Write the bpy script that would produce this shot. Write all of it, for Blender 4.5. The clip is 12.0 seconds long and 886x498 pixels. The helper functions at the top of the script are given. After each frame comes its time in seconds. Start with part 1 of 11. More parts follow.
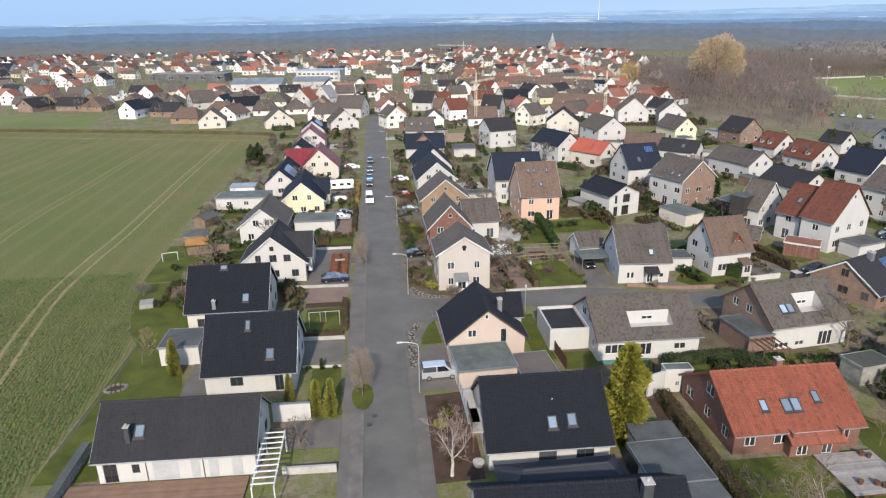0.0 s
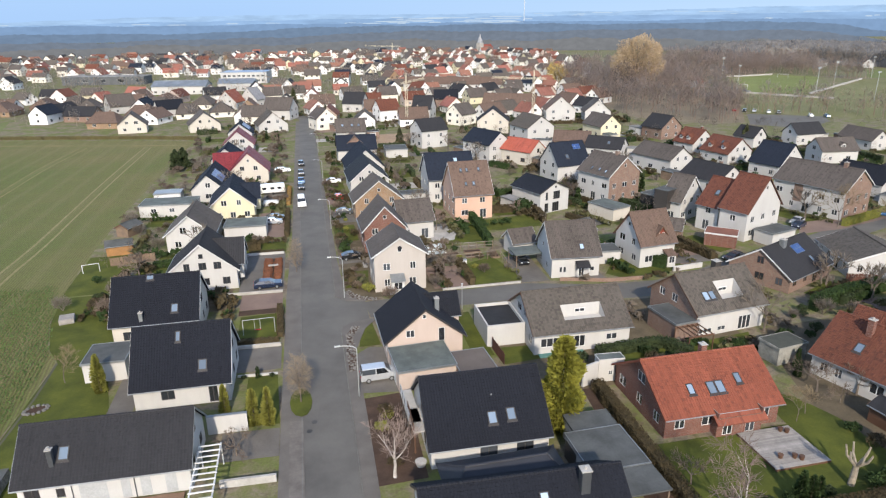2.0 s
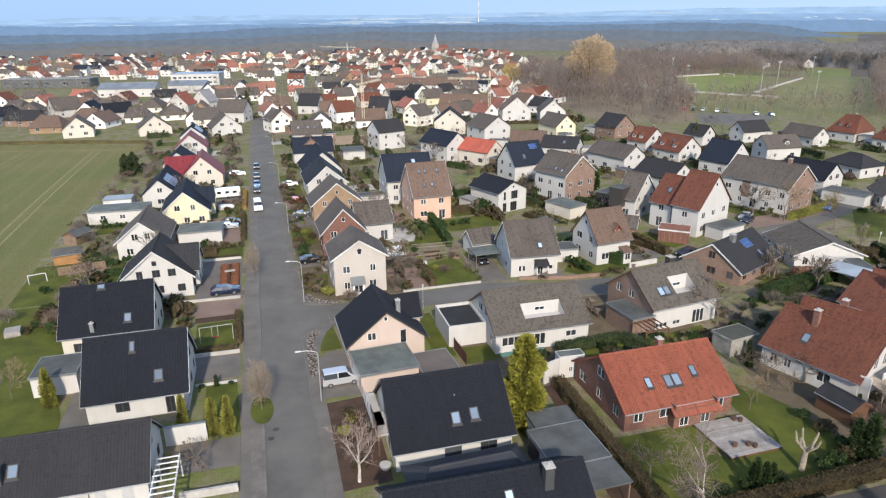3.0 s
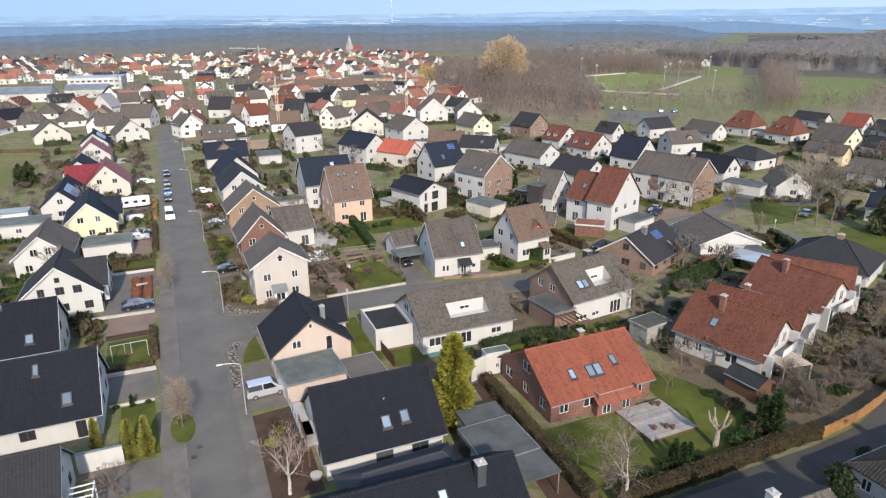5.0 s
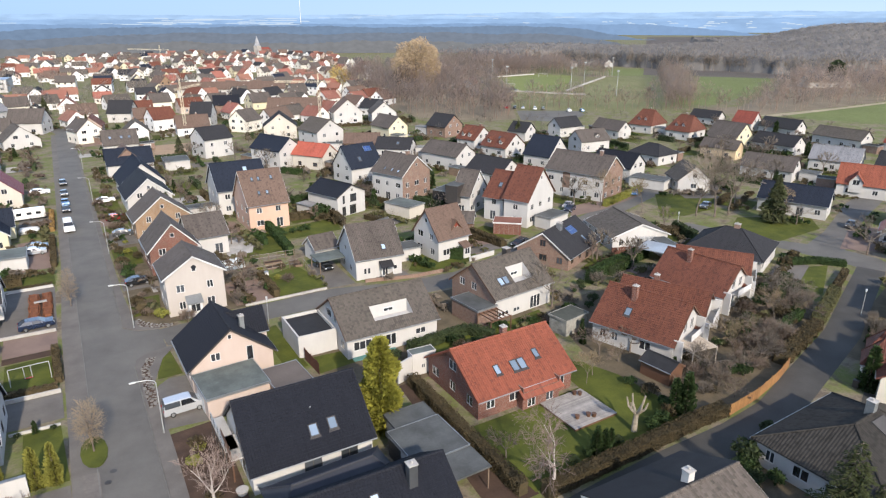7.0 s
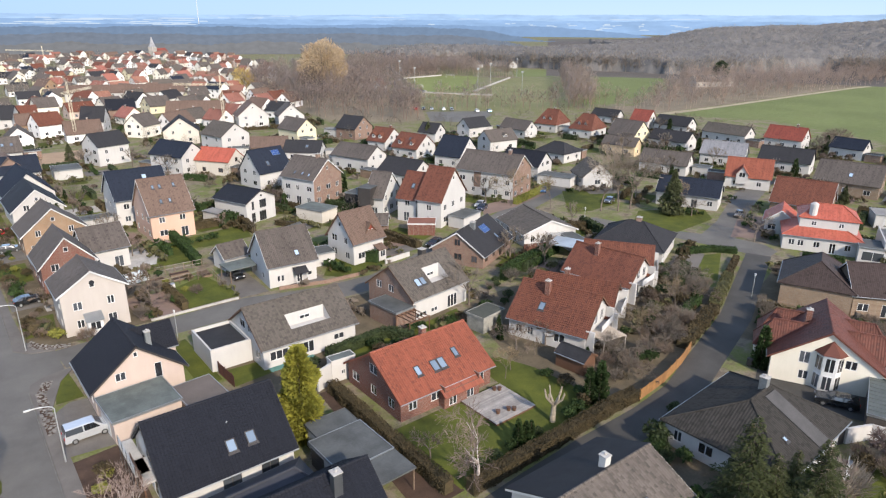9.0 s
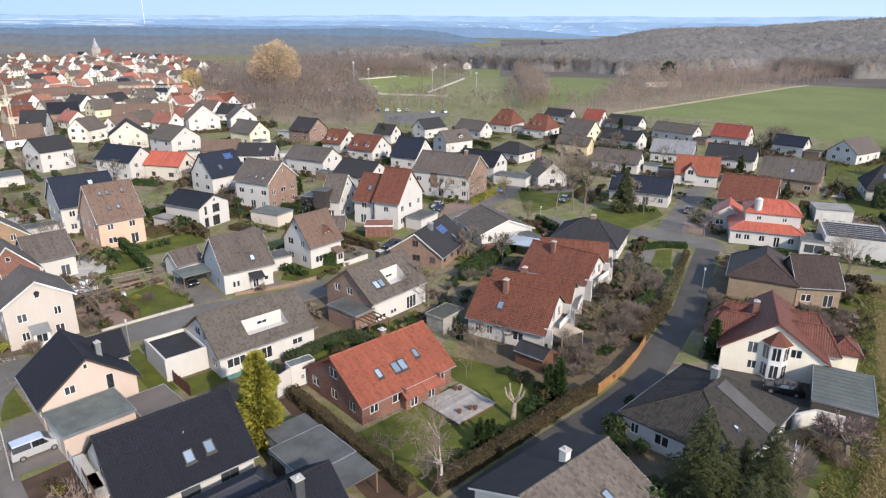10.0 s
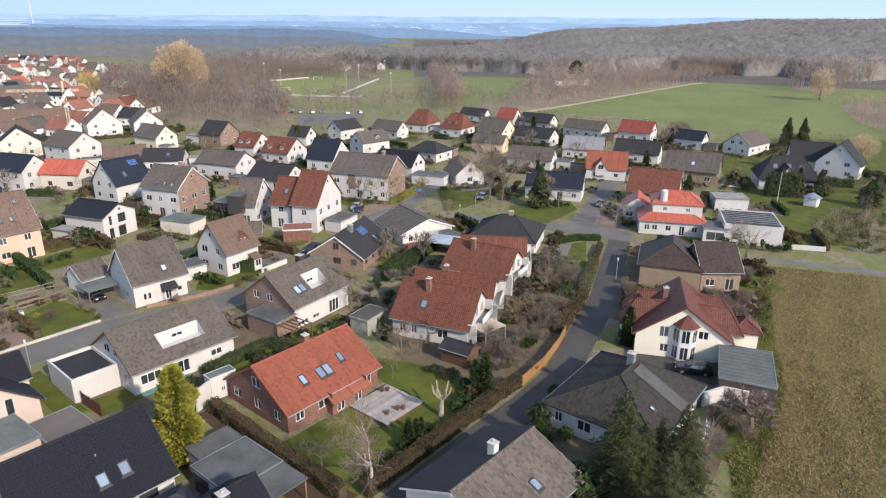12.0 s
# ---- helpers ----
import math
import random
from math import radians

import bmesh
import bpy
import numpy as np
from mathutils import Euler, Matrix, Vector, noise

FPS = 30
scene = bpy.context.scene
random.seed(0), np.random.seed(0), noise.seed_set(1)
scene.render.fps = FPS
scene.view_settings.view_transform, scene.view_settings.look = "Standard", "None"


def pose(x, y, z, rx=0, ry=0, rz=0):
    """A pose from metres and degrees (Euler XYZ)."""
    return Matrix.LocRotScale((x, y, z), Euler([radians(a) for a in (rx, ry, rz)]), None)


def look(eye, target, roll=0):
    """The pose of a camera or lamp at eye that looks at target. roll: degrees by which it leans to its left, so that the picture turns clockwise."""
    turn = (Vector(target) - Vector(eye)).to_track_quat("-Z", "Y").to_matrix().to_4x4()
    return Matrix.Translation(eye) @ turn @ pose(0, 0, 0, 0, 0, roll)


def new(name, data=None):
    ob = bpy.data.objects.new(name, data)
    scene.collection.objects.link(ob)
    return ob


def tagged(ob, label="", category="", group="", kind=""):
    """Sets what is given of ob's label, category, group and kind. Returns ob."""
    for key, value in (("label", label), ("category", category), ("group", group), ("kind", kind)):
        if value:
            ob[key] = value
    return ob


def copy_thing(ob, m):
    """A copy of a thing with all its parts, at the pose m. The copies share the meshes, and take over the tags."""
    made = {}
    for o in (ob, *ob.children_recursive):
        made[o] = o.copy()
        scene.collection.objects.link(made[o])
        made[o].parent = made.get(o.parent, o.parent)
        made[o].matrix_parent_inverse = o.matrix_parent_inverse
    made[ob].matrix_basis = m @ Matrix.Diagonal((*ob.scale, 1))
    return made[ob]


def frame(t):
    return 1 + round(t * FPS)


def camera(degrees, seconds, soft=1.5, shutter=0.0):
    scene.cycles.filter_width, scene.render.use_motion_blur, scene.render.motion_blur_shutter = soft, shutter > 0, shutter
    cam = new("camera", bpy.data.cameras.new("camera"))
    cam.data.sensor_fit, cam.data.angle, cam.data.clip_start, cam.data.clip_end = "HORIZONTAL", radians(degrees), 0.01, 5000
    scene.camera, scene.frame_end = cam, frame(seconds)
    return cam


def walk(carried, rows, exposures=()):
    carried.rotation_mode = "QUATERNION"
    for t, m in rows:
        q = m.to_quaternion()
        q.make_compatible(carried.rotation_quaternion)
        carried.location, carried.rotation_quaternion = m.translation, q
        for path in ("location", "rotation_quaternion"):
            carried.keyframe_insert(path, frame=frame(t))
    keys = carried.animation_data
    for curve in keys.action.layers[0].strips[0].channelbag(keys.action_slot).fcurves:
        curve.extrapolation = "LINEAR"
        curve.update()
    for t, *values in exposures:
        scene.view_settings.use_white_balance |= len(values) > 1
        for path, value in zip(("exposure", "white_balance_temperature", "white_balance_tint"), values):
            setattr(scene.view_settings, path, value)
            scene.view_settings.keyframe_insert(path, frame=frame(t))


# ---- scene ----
cam = camera(69.31, 12.0, soft=1.25)
# seconds, x, y, z, yaw, pitch, roll: a drone that hovers and pans to its right
PATH = [
    (0.0, 0.005, -0.000, 41.995, -6.540, -19.512, 0.572),
    (0.5, -0.010, -0.029, 41.974, -7.161, -19.497, 0.608),
    (1.0, 0.024, -0.084, 41.971, -8.520, -19.499, 0.614),
    (1.5, 0.115, -0.124, 41.976, -10.755, -19.514, 0.569),
    (2.0, 0.073, -0.111, 42.007, -12.598, -19.519, 0.523),
    (2.5, 0.062, -0.125, 42.066, -14.574, -19.503, 0.475),
    (3.0, 0.024, -0.124, 42.115, -16.402, -19.491, 0.454),
    (5.0, -0.011, -0.034, 42.225, -23.665, -19.470, 0.347),
    (5.5, -0.064, -0.013, 42.250, -25.595, -19.439, 0.270),
    (6.0, -0.165, 0.031, 42.259, -27.375, -19.413, 0.193),
    (6.5, -0.228, 0.061, 42.246, -29.357, -19.394, 0.083),
    (7.0, -0.313, 0.119, 42.263, -31.204, -19.389, -0.008),
    (9.0, -0.424, 0.215, 42.364, -39.162, -19.264, -0.345),
    (9.5, -0.476, 0.151, 42.415, -41.276, -19.219, -0.379),
    (10.0, -0.527, 0.099, 42.457, -43.106, -19.159, -0.405),
    (10.5, -0.545, 0.036, 42.473, -45.131, -19.122, -0.415),
    (11.0, -0.576, 0.031, 42.481, -46.923, -19.104, -0.424),
    (11.5, -0.556, 0.007, 42.449, -48.817, -19.090, -0.456),
    (12.0, -0.562, 0.040, 42.407, -50.509, -19.076, -0.468),
]
walk(cam, [(t, pose(x, y, z, 90 + pitch, roll, yaw)) for t, x, y, z, yaw, pitch, roll in PATH],
     exposures=[(0.0, 1.29, 6800, 10), (3.0, 1.34, 6800, 10), (6.0, 1.42, 6850, 11), (9.0, 1.48, 6850, 12), (12.0, 1.51, 6900, 13)])

# ---- light: late-winter sun from behind, a little left of the street's axis ----
SUN_EL, SUN_AZ = 31.0, 188.0     # azimuth clockwise from +y
world = bpy.data.worlds.new("world")
scene.world = world
world.use_nodes = True
wn = world.node_tree.nodes
sky = wn.new("ShaderNodeTexSky")
sky.sky_type = "NISHITA"
sky.sun_disc = False
sky.sun_elevation, sky.sun_rotation = radians(SUN_EL), radians(SUN_AZ)
sky.air_density, sky.dust_density, sky.ozone_density = 1.0, 0.4, 2.0
wn["Background"].inputs["Strength"].default_value = 0.156
tint = wn.new("ShaderNodeMix")
tint.data_type, tint.blend_type = "RGBA", "MULTIPLY"
tint.inputs[0].default_value = 1.0
tint.inputs[7].default_value = (1.05, 0.955, 0.90, 1)
world.node_tree.links.new(sky.outputs[0], tint.inputs[6])
world.node_tree.links.new(tint.outputs[2], wn["Background"].inputs[0])
sun = new("sun", bpy.data.lights.new("sun", "SUN"))
sun.data.energy, sun.data.angle, sun.data.color = 2.42, radians(1.6), (1.0, 0.92, 0.81)
sa, se = radians(SUN_AZ), radians(SUN_EL)
sun.matrix_world = look((math.sin(sa) * math.cos(se) * 100, math.cos(sa) * math.cos(se) * 100, math.sin(se) * 100), (0, 0, 0))

# ---- materials ----
MATS = {}


def base_mat(name, rough=0.8, metal=0.0, spec=0.4):
    m = bpy.data.materials.new(name)
    m.use_nodes = True
    b = m.node_tree.nodes["Principled BSDF"]
    b.inputs["Roughness"].default_value = rough
    b.inputs["Metallic"].default_value = metal
    b.inputs["Specular IOR Level"].default_value = spec
    return m, m.node_tree.nodes, m.node_tree.links, b


def noise_tex(n, l, vec, scale, detail=4.0, rough=0.6):
    t = n.new("ShaderNodeTexNoise")
    t.inputs["Scale"].default_value, t.inputs["Detail"].default_value, t.inputs["Roughness"].default_value = scale, detail, rough
    l.new(vec, t.inputs["Vector"])
    return t.outputs["Fac"]


def ramp(n, l, fac, stops):
    r = n.new("ShaderNodeValToRGB")
    els = r.color_ramp.elements
    while len(els) < len(stops):
        els.new(0.5)
    for e, (p, c) in zip(els, stops):
        e.position, e.color = p, (*c, 1)
    l.new(fac, r.inputs[0])
    return r.outputs[0]


def mixc(n, l, fac, a, b, mode="MIX"):
    x = n.new("ShaderNodeMix")
    x.data_type, x.blend_type = "RGBA", mode
    for sock, v in ((x.inputs[0], fac), (x.inputs[6], a), (x.inputs[7], b)):
        if isinstance(v, (int, float)):
            sock.default_value = v
        elif isinstance(v, tuple):
            sock.default_value = (*v, 1)
        else:
            l.new(v, sock)
    return x.outputs[2]


def mathn(n, l, op, a, b=0.0):
    x = n.new("ShaderNodeMath")
    x.operation = op
    for sock, v in zip(x.inputs, (a, b)):
        if isinstance(v, (int, float)):
            sock.default_value = v
        else:
            l.new(v, sock)
    return x.outputs[0]


def bump(n, l, b, height, strength=0.3, dist=0.02):
    x = n.new("ShaderNodeBump")
    x.inputs["Strength"].default_value, x.inputs["Distance"].default_value = strength, dist
    l.new(height, x.inputs["Height"])
    l.new(x.outputs[0], b.inputs["Normal"])


def scaled(c, k):
    return tuple(min(1.0, v * k) for v in c)


def surface(name, col, dark=None, rough=0.85, big=0.25, fine=6.0, bumpy=0.25, dist=0.02, contrast=0.3, metal=0.0, spec=0.4, rand=0.0, thin=0.0):
    """A surface with a large and a fine variation of its colour and a fine relief."""
    if name in MATS:
        return MATS[name]
    m, n, l, b = base_mat(name, rough, metal, spec)
    geo = n.new("ShaderNodeNewGeometry").outputs["Position"]
    f1, f2 = noise_tex(n, l, geo, big, 5.0), noise_tex(n, l, geo, fine, 6.0, 0.7)
    dark = dark or scaled(col, 0.68)
    c1 = ramp(n, l, f1, [(0.5 - contrast * 0.6, dark), (0.5 + contrast * 0.6, col)])
    c2 = ramp(n, l, f2, [(0.3, (0.72, 0.72, 0.72)), (0.7, (1.0, 1.0, 1.0))])
    c = mixc(n, l, 0.8, c1, c2, "MULTIPLY")
    if rand:
        oi = n.new("ShaderNodeObjectInfo").outputs["Random"]
        c = mixc(n, l, 1.0, c, ramp(n, l, oi, [(0.0, (1 - rand,) * 3), (1.0, (1.0, 1.0, 1.0))]), "MULTIPLY")
    l.new(c, b.inputs["Base Color"])
    bump(n, l, b, f2, bumpy, dist)
    if thin:   # light passes through leaves and between twigs
        tl, mx = n.new("ShaderNodeBsdfTranslucent"), n.new("ShaderNodeMixShader")
        l.new(c, tl.inputs[0])
        mx.inputs[0].default_value = thin
        l.new(b.outputs[0], mx.inputs[1])
        l.new(tl.outputs[0], mx.inputs[2])
        l.new(mx.outputs[0], n["Material Output"].inputs[0])
    MATS[name] = m
    return m


def render_wall(name, col):
    """Painted render with faint streaks of weather."""
    if name in MATS:
        return MATS[name]
    m, n, l, b = base_mat(name, 0.9)
    geo = n.new("ShaderNodeNewGeometry").outputs["Position"]
    mp = n.new("ShaderNodeMapping")
    mp.inputs["Scale"].default_value = (1.6, 1.6, 0.22)
    l.new(geo, mp.inputs[0])
    st, fi, bg = noise_tex(n, l, mp.outputs[0], 1.0, 6.0), noise_tex(n, l, geo, 9.0, 5.0), noise_tex(n, l, geo, 0.16, 3.0)
    c = ramp(n, l, st, [(0.3, scaled(col, 0.94)), (0.62, col)])
    c = mixc(n, l, 0.55, c, ramp(n, l, bg, [(0.35, (0.86, 0.85, 0.83)), (0.65, (1, 1, 1))]), "MULTIPLY")
    c = mixc(n, l, 0.4, c, ramp(n, l, fi, [(0.3, (0.85, 0.85, 0.85)), (0.7, (1, 1, 1))]), "MULTIPLY")
    l.new(c, b.inputs["Base Color"])
    bump(n, l, b, fi, 0.2, 0.01)
    MATS[name] = m
    return m


def brick_wall(name, a, c2, mortar):
    if name in MATS:
        return MATS[name]
    m, n, l, b = base_mat(name, 0.88)
    geo = n.new("ShaderNodeNewGeometry").outputs["Position"]
    sep = n.new("ShaderNodeSeparateXYZ")
    l.new(geo, sep.inputs[0])
    cmb = n.new("ShaderNodeCombineXYZ")
    l.new(mathn(n, l, "ADD", sep.outputs[0], sep.outputs[1]), cmb.inputs[0])
    l.new(sep.outputs[2], cmb.inputs[1])
    br = n.new("ShaderNodeTexBrick")
    l.new(cmb.outputs[0], br.inputs["Vector"])
    br.inputs["Color1"].default_value, br.inputs["Color2"].default_value, br.inputs["Mortar"].default_value = (*a, 1), (*c2, 1), (*mortar, 1)
    br.inputs["Scale"].default_value, br.inputs["Mortar Size"].default_value = 1.0, 0.008
    br.inputs["Brick Width"].default_value, br.inputs["Row Height"].default_value = 0.25, 0.083
    f = noise_tex(n, l, geo, 0.7, 5.0)
    c = mixc(n, l, 0.8, br.outputs["Color"], ramp(n, l, f, [(0.3, (0.7, 0.7, 0.7)), (0.7, (1, 1, 1))]), "MULTIPLY")
    l.new(c, b.inputs["Base Color"])
    bump(n, l, b, br.outputs["Fac"], -0.3, 0.01)
    MATS[name] = m
    return m


def tiles(name, col, dark, rough=0.6, moss=None, spread=0.3, relief=0.7, patch=0.75, spec=0.22):
    """Roof tiles laid in courses along the roof's own metres."""
    if name in MATS:
        return MATS[name]
    m, n, l, b = base_mat(name, rough, 0.0, spec)
    uv = n.new("ShaderNodeUVMap").outputs[0]
    geo = n.new("ShaderNodeNewGeometry").outputs["Position"]
    sep = n.new("ShaderNodeSeparateXYZ")
    l.new(uv, sep.inputs[0])
    u, v = mathn(n, l, "DIVIDE", sep.outputs[0], 0.30), mathn(n, l, "DIVIDE", sep.outputs[1], 0.34)
    fu, fv = mathn(n, l, "FRACT", u), mathn(n, l, "FRACT", v)
    cmb = n.new("ShaderNodeCombineXYZ")
    l.new(mathn(n, l, "FLOOR", u), cmb.inputs[0])
    l.new(mathn(n, l, "FLOOR", v), cmb.inputs[1])
    wn_ = n.new("ShaderNodeTexWhiteNoise")
    wn_.noise_dimensions = "2D"
    l.new(cmb.outputs[0], wn_.inputs["Vector"])
    c = ramp(n, l, wn_.outputs["Value"], [(0.0, dark), (spread, scaled(col, 0.93)), (1.0, col)])
    mp = n.new("ShaderNodeMapping")
    mp.inputs["Scale"].default_value = (1.7, 0.16, 1)
    l.new(uv, mp.inputs[0])
    oi = n.new("ShaderNodeObjectInfo").outputs["Random"]
    mp2 = n.new("ShaderNodeCombineXYZ")
    l.new(mathn(n, l, "MULTIPLY", oi, 37.0), mp2.inputs[0])
    l.new(mp2.outputs[0], mp.inputs["Location"])
    streak, big = noise_tex(n, l, mp.outputs[0], 1.0, 5.0, 0.6), noise_tex(n, l, geo, 0.22, 4.0, 0.6)
    c = mixc(n, l, patch, c, ramp(n, l, streak, [(0.34, (0.66, 0.66, 0.66)), (0.6, (1, 1, 1))]), "MULTIPLY")
    c = mixc(n, l, patch * 0.6, c, ramp(n, l, big, [(0.35, (0.72, 0.72, 0.72)), (0.65, (1, 1, 1))]), "MULTIPLY")
    if moss:
        mf = noise_tex(n, l, geo, 2.6, 8.0, 0.8)
        c = mixc(n, l, ramp(n, l, mf, [(0.5, (0, 0, 0)), (0.72, (0.8, 0.8, 0.8))]), c, moss)
    l.new(c, b.inputs["Base Color"])
    wave = mathn(n, l, "SINE", mathn(n, l, "MULTIPLY", fu, 6.2832))
    hgt = mathn(n, l, "ADD", mathn(n, l, "MULTIPLY", wave, 0.5), fv)
    bump(n, l, b, hgt, relief, 0.03)
    MATS[name] = m
    return m


def glassy(name, col, rough=0.04, spec=0.8):
    if name in MATS:
        return MATS[name]
    m, n, l, b = base_mat(name, rough, 0.0, spec)
    oi = n.new("ShaderNodeObjectInfo").outputs["Random"]
    l.new(ramp(n, l, oi, [(0.0, scaled(col, 0.5)), (0.7, col), (1.0, scaled(col, 2.2))]), b.inputs["Base Color"])
    MATS[name] = m
    return m


WHITE = render_wall("white_render", (0.425, 0.415, 0.40))
CREAM = render_wall("cream_render", (0.47, 0.435, 0.38))
PEACH = render_wall("peach_render", (0.50, 0.33, 0.25))
SALMON = render_wall("pale_salmon_render", (0.375, 0.34, 0.31))
VILLA = render_wall("pale_yellow_render", (0.60, 0.565, 0.48))
ROSE = render_wall("rose_render", (0.42, 0.34, 0.295))
YELLOW = render_wall("yellow_render", (0.56, 0.51, 0.36))
GREYW = render_wall("grey_render", (0.45, 0.44, 0.42))
OCHRE = render_wall("ochre_render", (0.57, 0.44, 0.28))
BRICK_O = brick_wall("orange_brick", (0.165, 0.06, 0.04), (0.115, 0.043, 0.03), (0.20, 0.155, 0.13))
BRICK_B = brick_wall("brown_brick", (0.23, 0.142, 0.105), (0.165, 0.10, 0.075), (0.22, 0.18, 0.15))
BRICK_T = brick_wall("tan_brick", (0.265, 0.163, 0.094), (0.21, 0.125, 0.07), (0.27, 0.23, 0.18))
BRICK_D = brick_wall("dull_brown_brick", (0.235, 0.165, 0.112), (0.175, 0.12, 0.08), (0.23, 0.20, 0.16))
DARK_ZINC = surface("dark_zinc", (0.085, 0.09, 0.098), rough=0.5, metal=0.4, bumpy=0.05)
T_BLACK = tiles("anthracite_tiles", (0.0165, 0.018, 0.0235), (0.0135, 0.0148, 0.0195), 0.62, patch=0.25, relief=1.0, spec=0.08, spread=0.12)
T_DARK = tiles("slate_grey_tiles", (0.034, 0.034, 0.037), (0.028, 0.028, 0.031), 0.78, patch=0.3, relief=1.0, spec=0.06, spread=0.12)
T_GREY = tiles("weathered_grey_tiles", (0.098, 0.084, 0.071), (0.058, 0.050, 0.043), 0.85, moss=(0.068, 0.061, 0.048), patch=0.45, relief=1.0, spread=0.5)
T_BROWN = tiles("brown_tiles", (0.128, 0.086, 0.066), (0.083, 0.056, 0.044), 0.75, patch=0.5, spread=0.25)
T_DBROWN = tiles("dark_brown_tiles", (0.096, 0.081, 0.071), (0.06, 0.05, 0.044), 0.8, spread=0.2)
T_ORANGE = tiles("orange_clay_tiles", (0.245, 0.076, 0.045), (0.172, 0.054, 0.034), 0.65, patch=0.7, relief=1.0, spread=0.3)
T_RED = tiles("red_clay_tiles", (0.215, 0.056, 0.038), (0.135, 0.037, 0.026), 0.6)
T_RUST = tiles("rust_brown_tiles", (0.134, 0.049, 0.03), (0.084, 0.032, 0.022), 0.7, spread=0.35, patch=0.6, relief=1.0)
T_BRIGHT = tiles("bright_red_tiles", (0.39, 0.10, 0.064), (0.28, 0.07, 0.046), 0.5)
T_CARMINE = tiles("carmine_tiles", (0.175, 0.028, 0.034), (0.12, 0.018, 0.024), 0.55)
T_BLUE = tiles("blue_black_tiles", (0.02, 0.025, 0.037), (0.014, 0.018, 0.027), 0.75, spec=0.06, patch=0.4, spread=0.15)
T_LIGHT = tiles("light_speckled_tiles", (0.14, 0.118, 0.10), (0.085, 0.072, 0.062), 0.9, spread=0.5, relief=1.0)
T_PALE = tiles("pale_grey_tiles", (0.22, 0.22, 0.23), (0.15, 0.15, 0.16), 0.6)
GLASS = glassy("window_glass", (0.03, 0.034, 0.04))
SKYGLASS = glassy("roof_window_glass", (0.16, 0.21, 0.27), 0.03, 0.7)
T_STONE = tiles("stone_grey_tiles", (0.044, 0.041, 0.037), (0.029, 0.027, 0.025), 0.85, patch=0.4, relief=1.0, spec=0.06, spread=0.4)
SOLAR = surface("solar_cells", (0.025, 0.07, 0.22), rough=0.3, spec=0.4, bumpy=0.0)
FRAME_W = surface("white_plastic", (0.62, 0.62, 0.61), rough=0.45, contrast=0.2, bumpy=0.03)
FRAME_D = surface("dark_frame", (0.045, 0.04, 0.038), rough=0.5, bumpy=0.03)
FRAME_B = surface("brown_wood_trim", (0.12, 0.06, 0.035), rough=0.65, fine=12)
METAL = surface("zinc_sheet", (0.34, 0.36, 0.37), rough=0.42, metal=0.6, bumpy=0.05)
STEEL = surface("galvanised_steel", (0.5, 0.51, 0.5), rough=0.45, metal=0.5, bumpy=0.05)
CONCRETE = surface("concrete", (0.42, 0.40, 0.37), rough=0.9, big=0.5)
BITUMEN = surface("black_bitumen_sheet", (0.03, 0.03, 0.032), (0.02, 0.02, 0.022), rough=0.8, big=0.5, spec=0.2)
FELT = surface("grey_roofing_felt", (0.085, 0.09, 0.088), (0.052, 0.055, 0.054), rough=0.85, big=0.4, fine=4.0, contrast=0.25)
FELT_G = surface("mossy_roofing_felt", (0.115, 0.132, 0.122), (0.075, 0.085, 0.078), rough=0.8, big=0.5, contrast=0.22)
GRAVEL_R = surface("gravel_roof", (0.24, 0.23, 0.22), rough=0.95, fine=22, bumpy=0.5)
ASPHALT = surface("asphalt", (0.138, 0.129, 0.115), (0.088, 0.082, 0.074), rough=0.8, big=0.16, fine=14, contrast=0.34, spec=0.3)
ASPHALT_D = surface("dark_asphalt", (0.066, 0.062, 0.055), (0.046, 0.043, 0.038), rough=0.8, big=0.2, fine=14, contrast=0.25, spec=0.3)
PAVING = surface("concrete_paving", (0.145, 0.13, 0.115), (0.10, 0.09, 0.08), rough=0.92, big=0.3, fine=9)
PAVING_R = surface("reddish_paving", (0.21, 0.145, 0.115), (0.16, 0.11, 0.09), rough=0.92, big=0.3, fine=9)
KERB = surface("kerb_stone", (0.165, 0.157, 0.145), rough=0.9, big=0.6)
LAWN = surface("lawn", (0.094, 0.105, 0.019), (0.048, 0.059, 0.013), rough=0.95, big=0.28, fine=5.0, contrast=0.3, bumpy=0.6, dist=0.05, spec=0.15)


def garden_ground():
    """Winter gardens: moss and thin grass, straw, leaf litter and bare soil in patches."""
    m, n, l, b = base_mat("winter_garden_ground", 0.95, 0, 0.15)
    geo = n.new("ShaderNodeNewGeometry").outputs["Position"]
    f1, f2, f3 = noise_tex(n, l, geo, 0.17, 6.0, 0.7), noise_tex(n, l, geo, 0.45, 6.0, 0.75), noise_tex(n, l, geo, 3.5, 5.0, 0.7)
    c = ramp(n, l, f1, [(0.36, (0.135, 0.108, 0.08)), (0.43, (0.215, 0.18, 0.13)), (0.49, (0.165, 0.158, 0.08)), (0.585, (0.13, 0.15, 0.045))])
    c = mixc(n, l, ramp(n, l, f2, [(0.52, (0, 0, 0)), (0.64, (0.8, 0.8, 0.8))]), c, (0.115, 0.09, 0.062))
    c = mixc(n, l, 0.8, c, ramp(n, l, f3, [(0.3, (0.6, 0.6, 0.6)), (0.7, (1, 1, 1))]), "MULTIPLY")
    l.new(c, b.inputs["Base Color"])
    bump(n, l, b, f3, 0.7, 0.1)
    return m


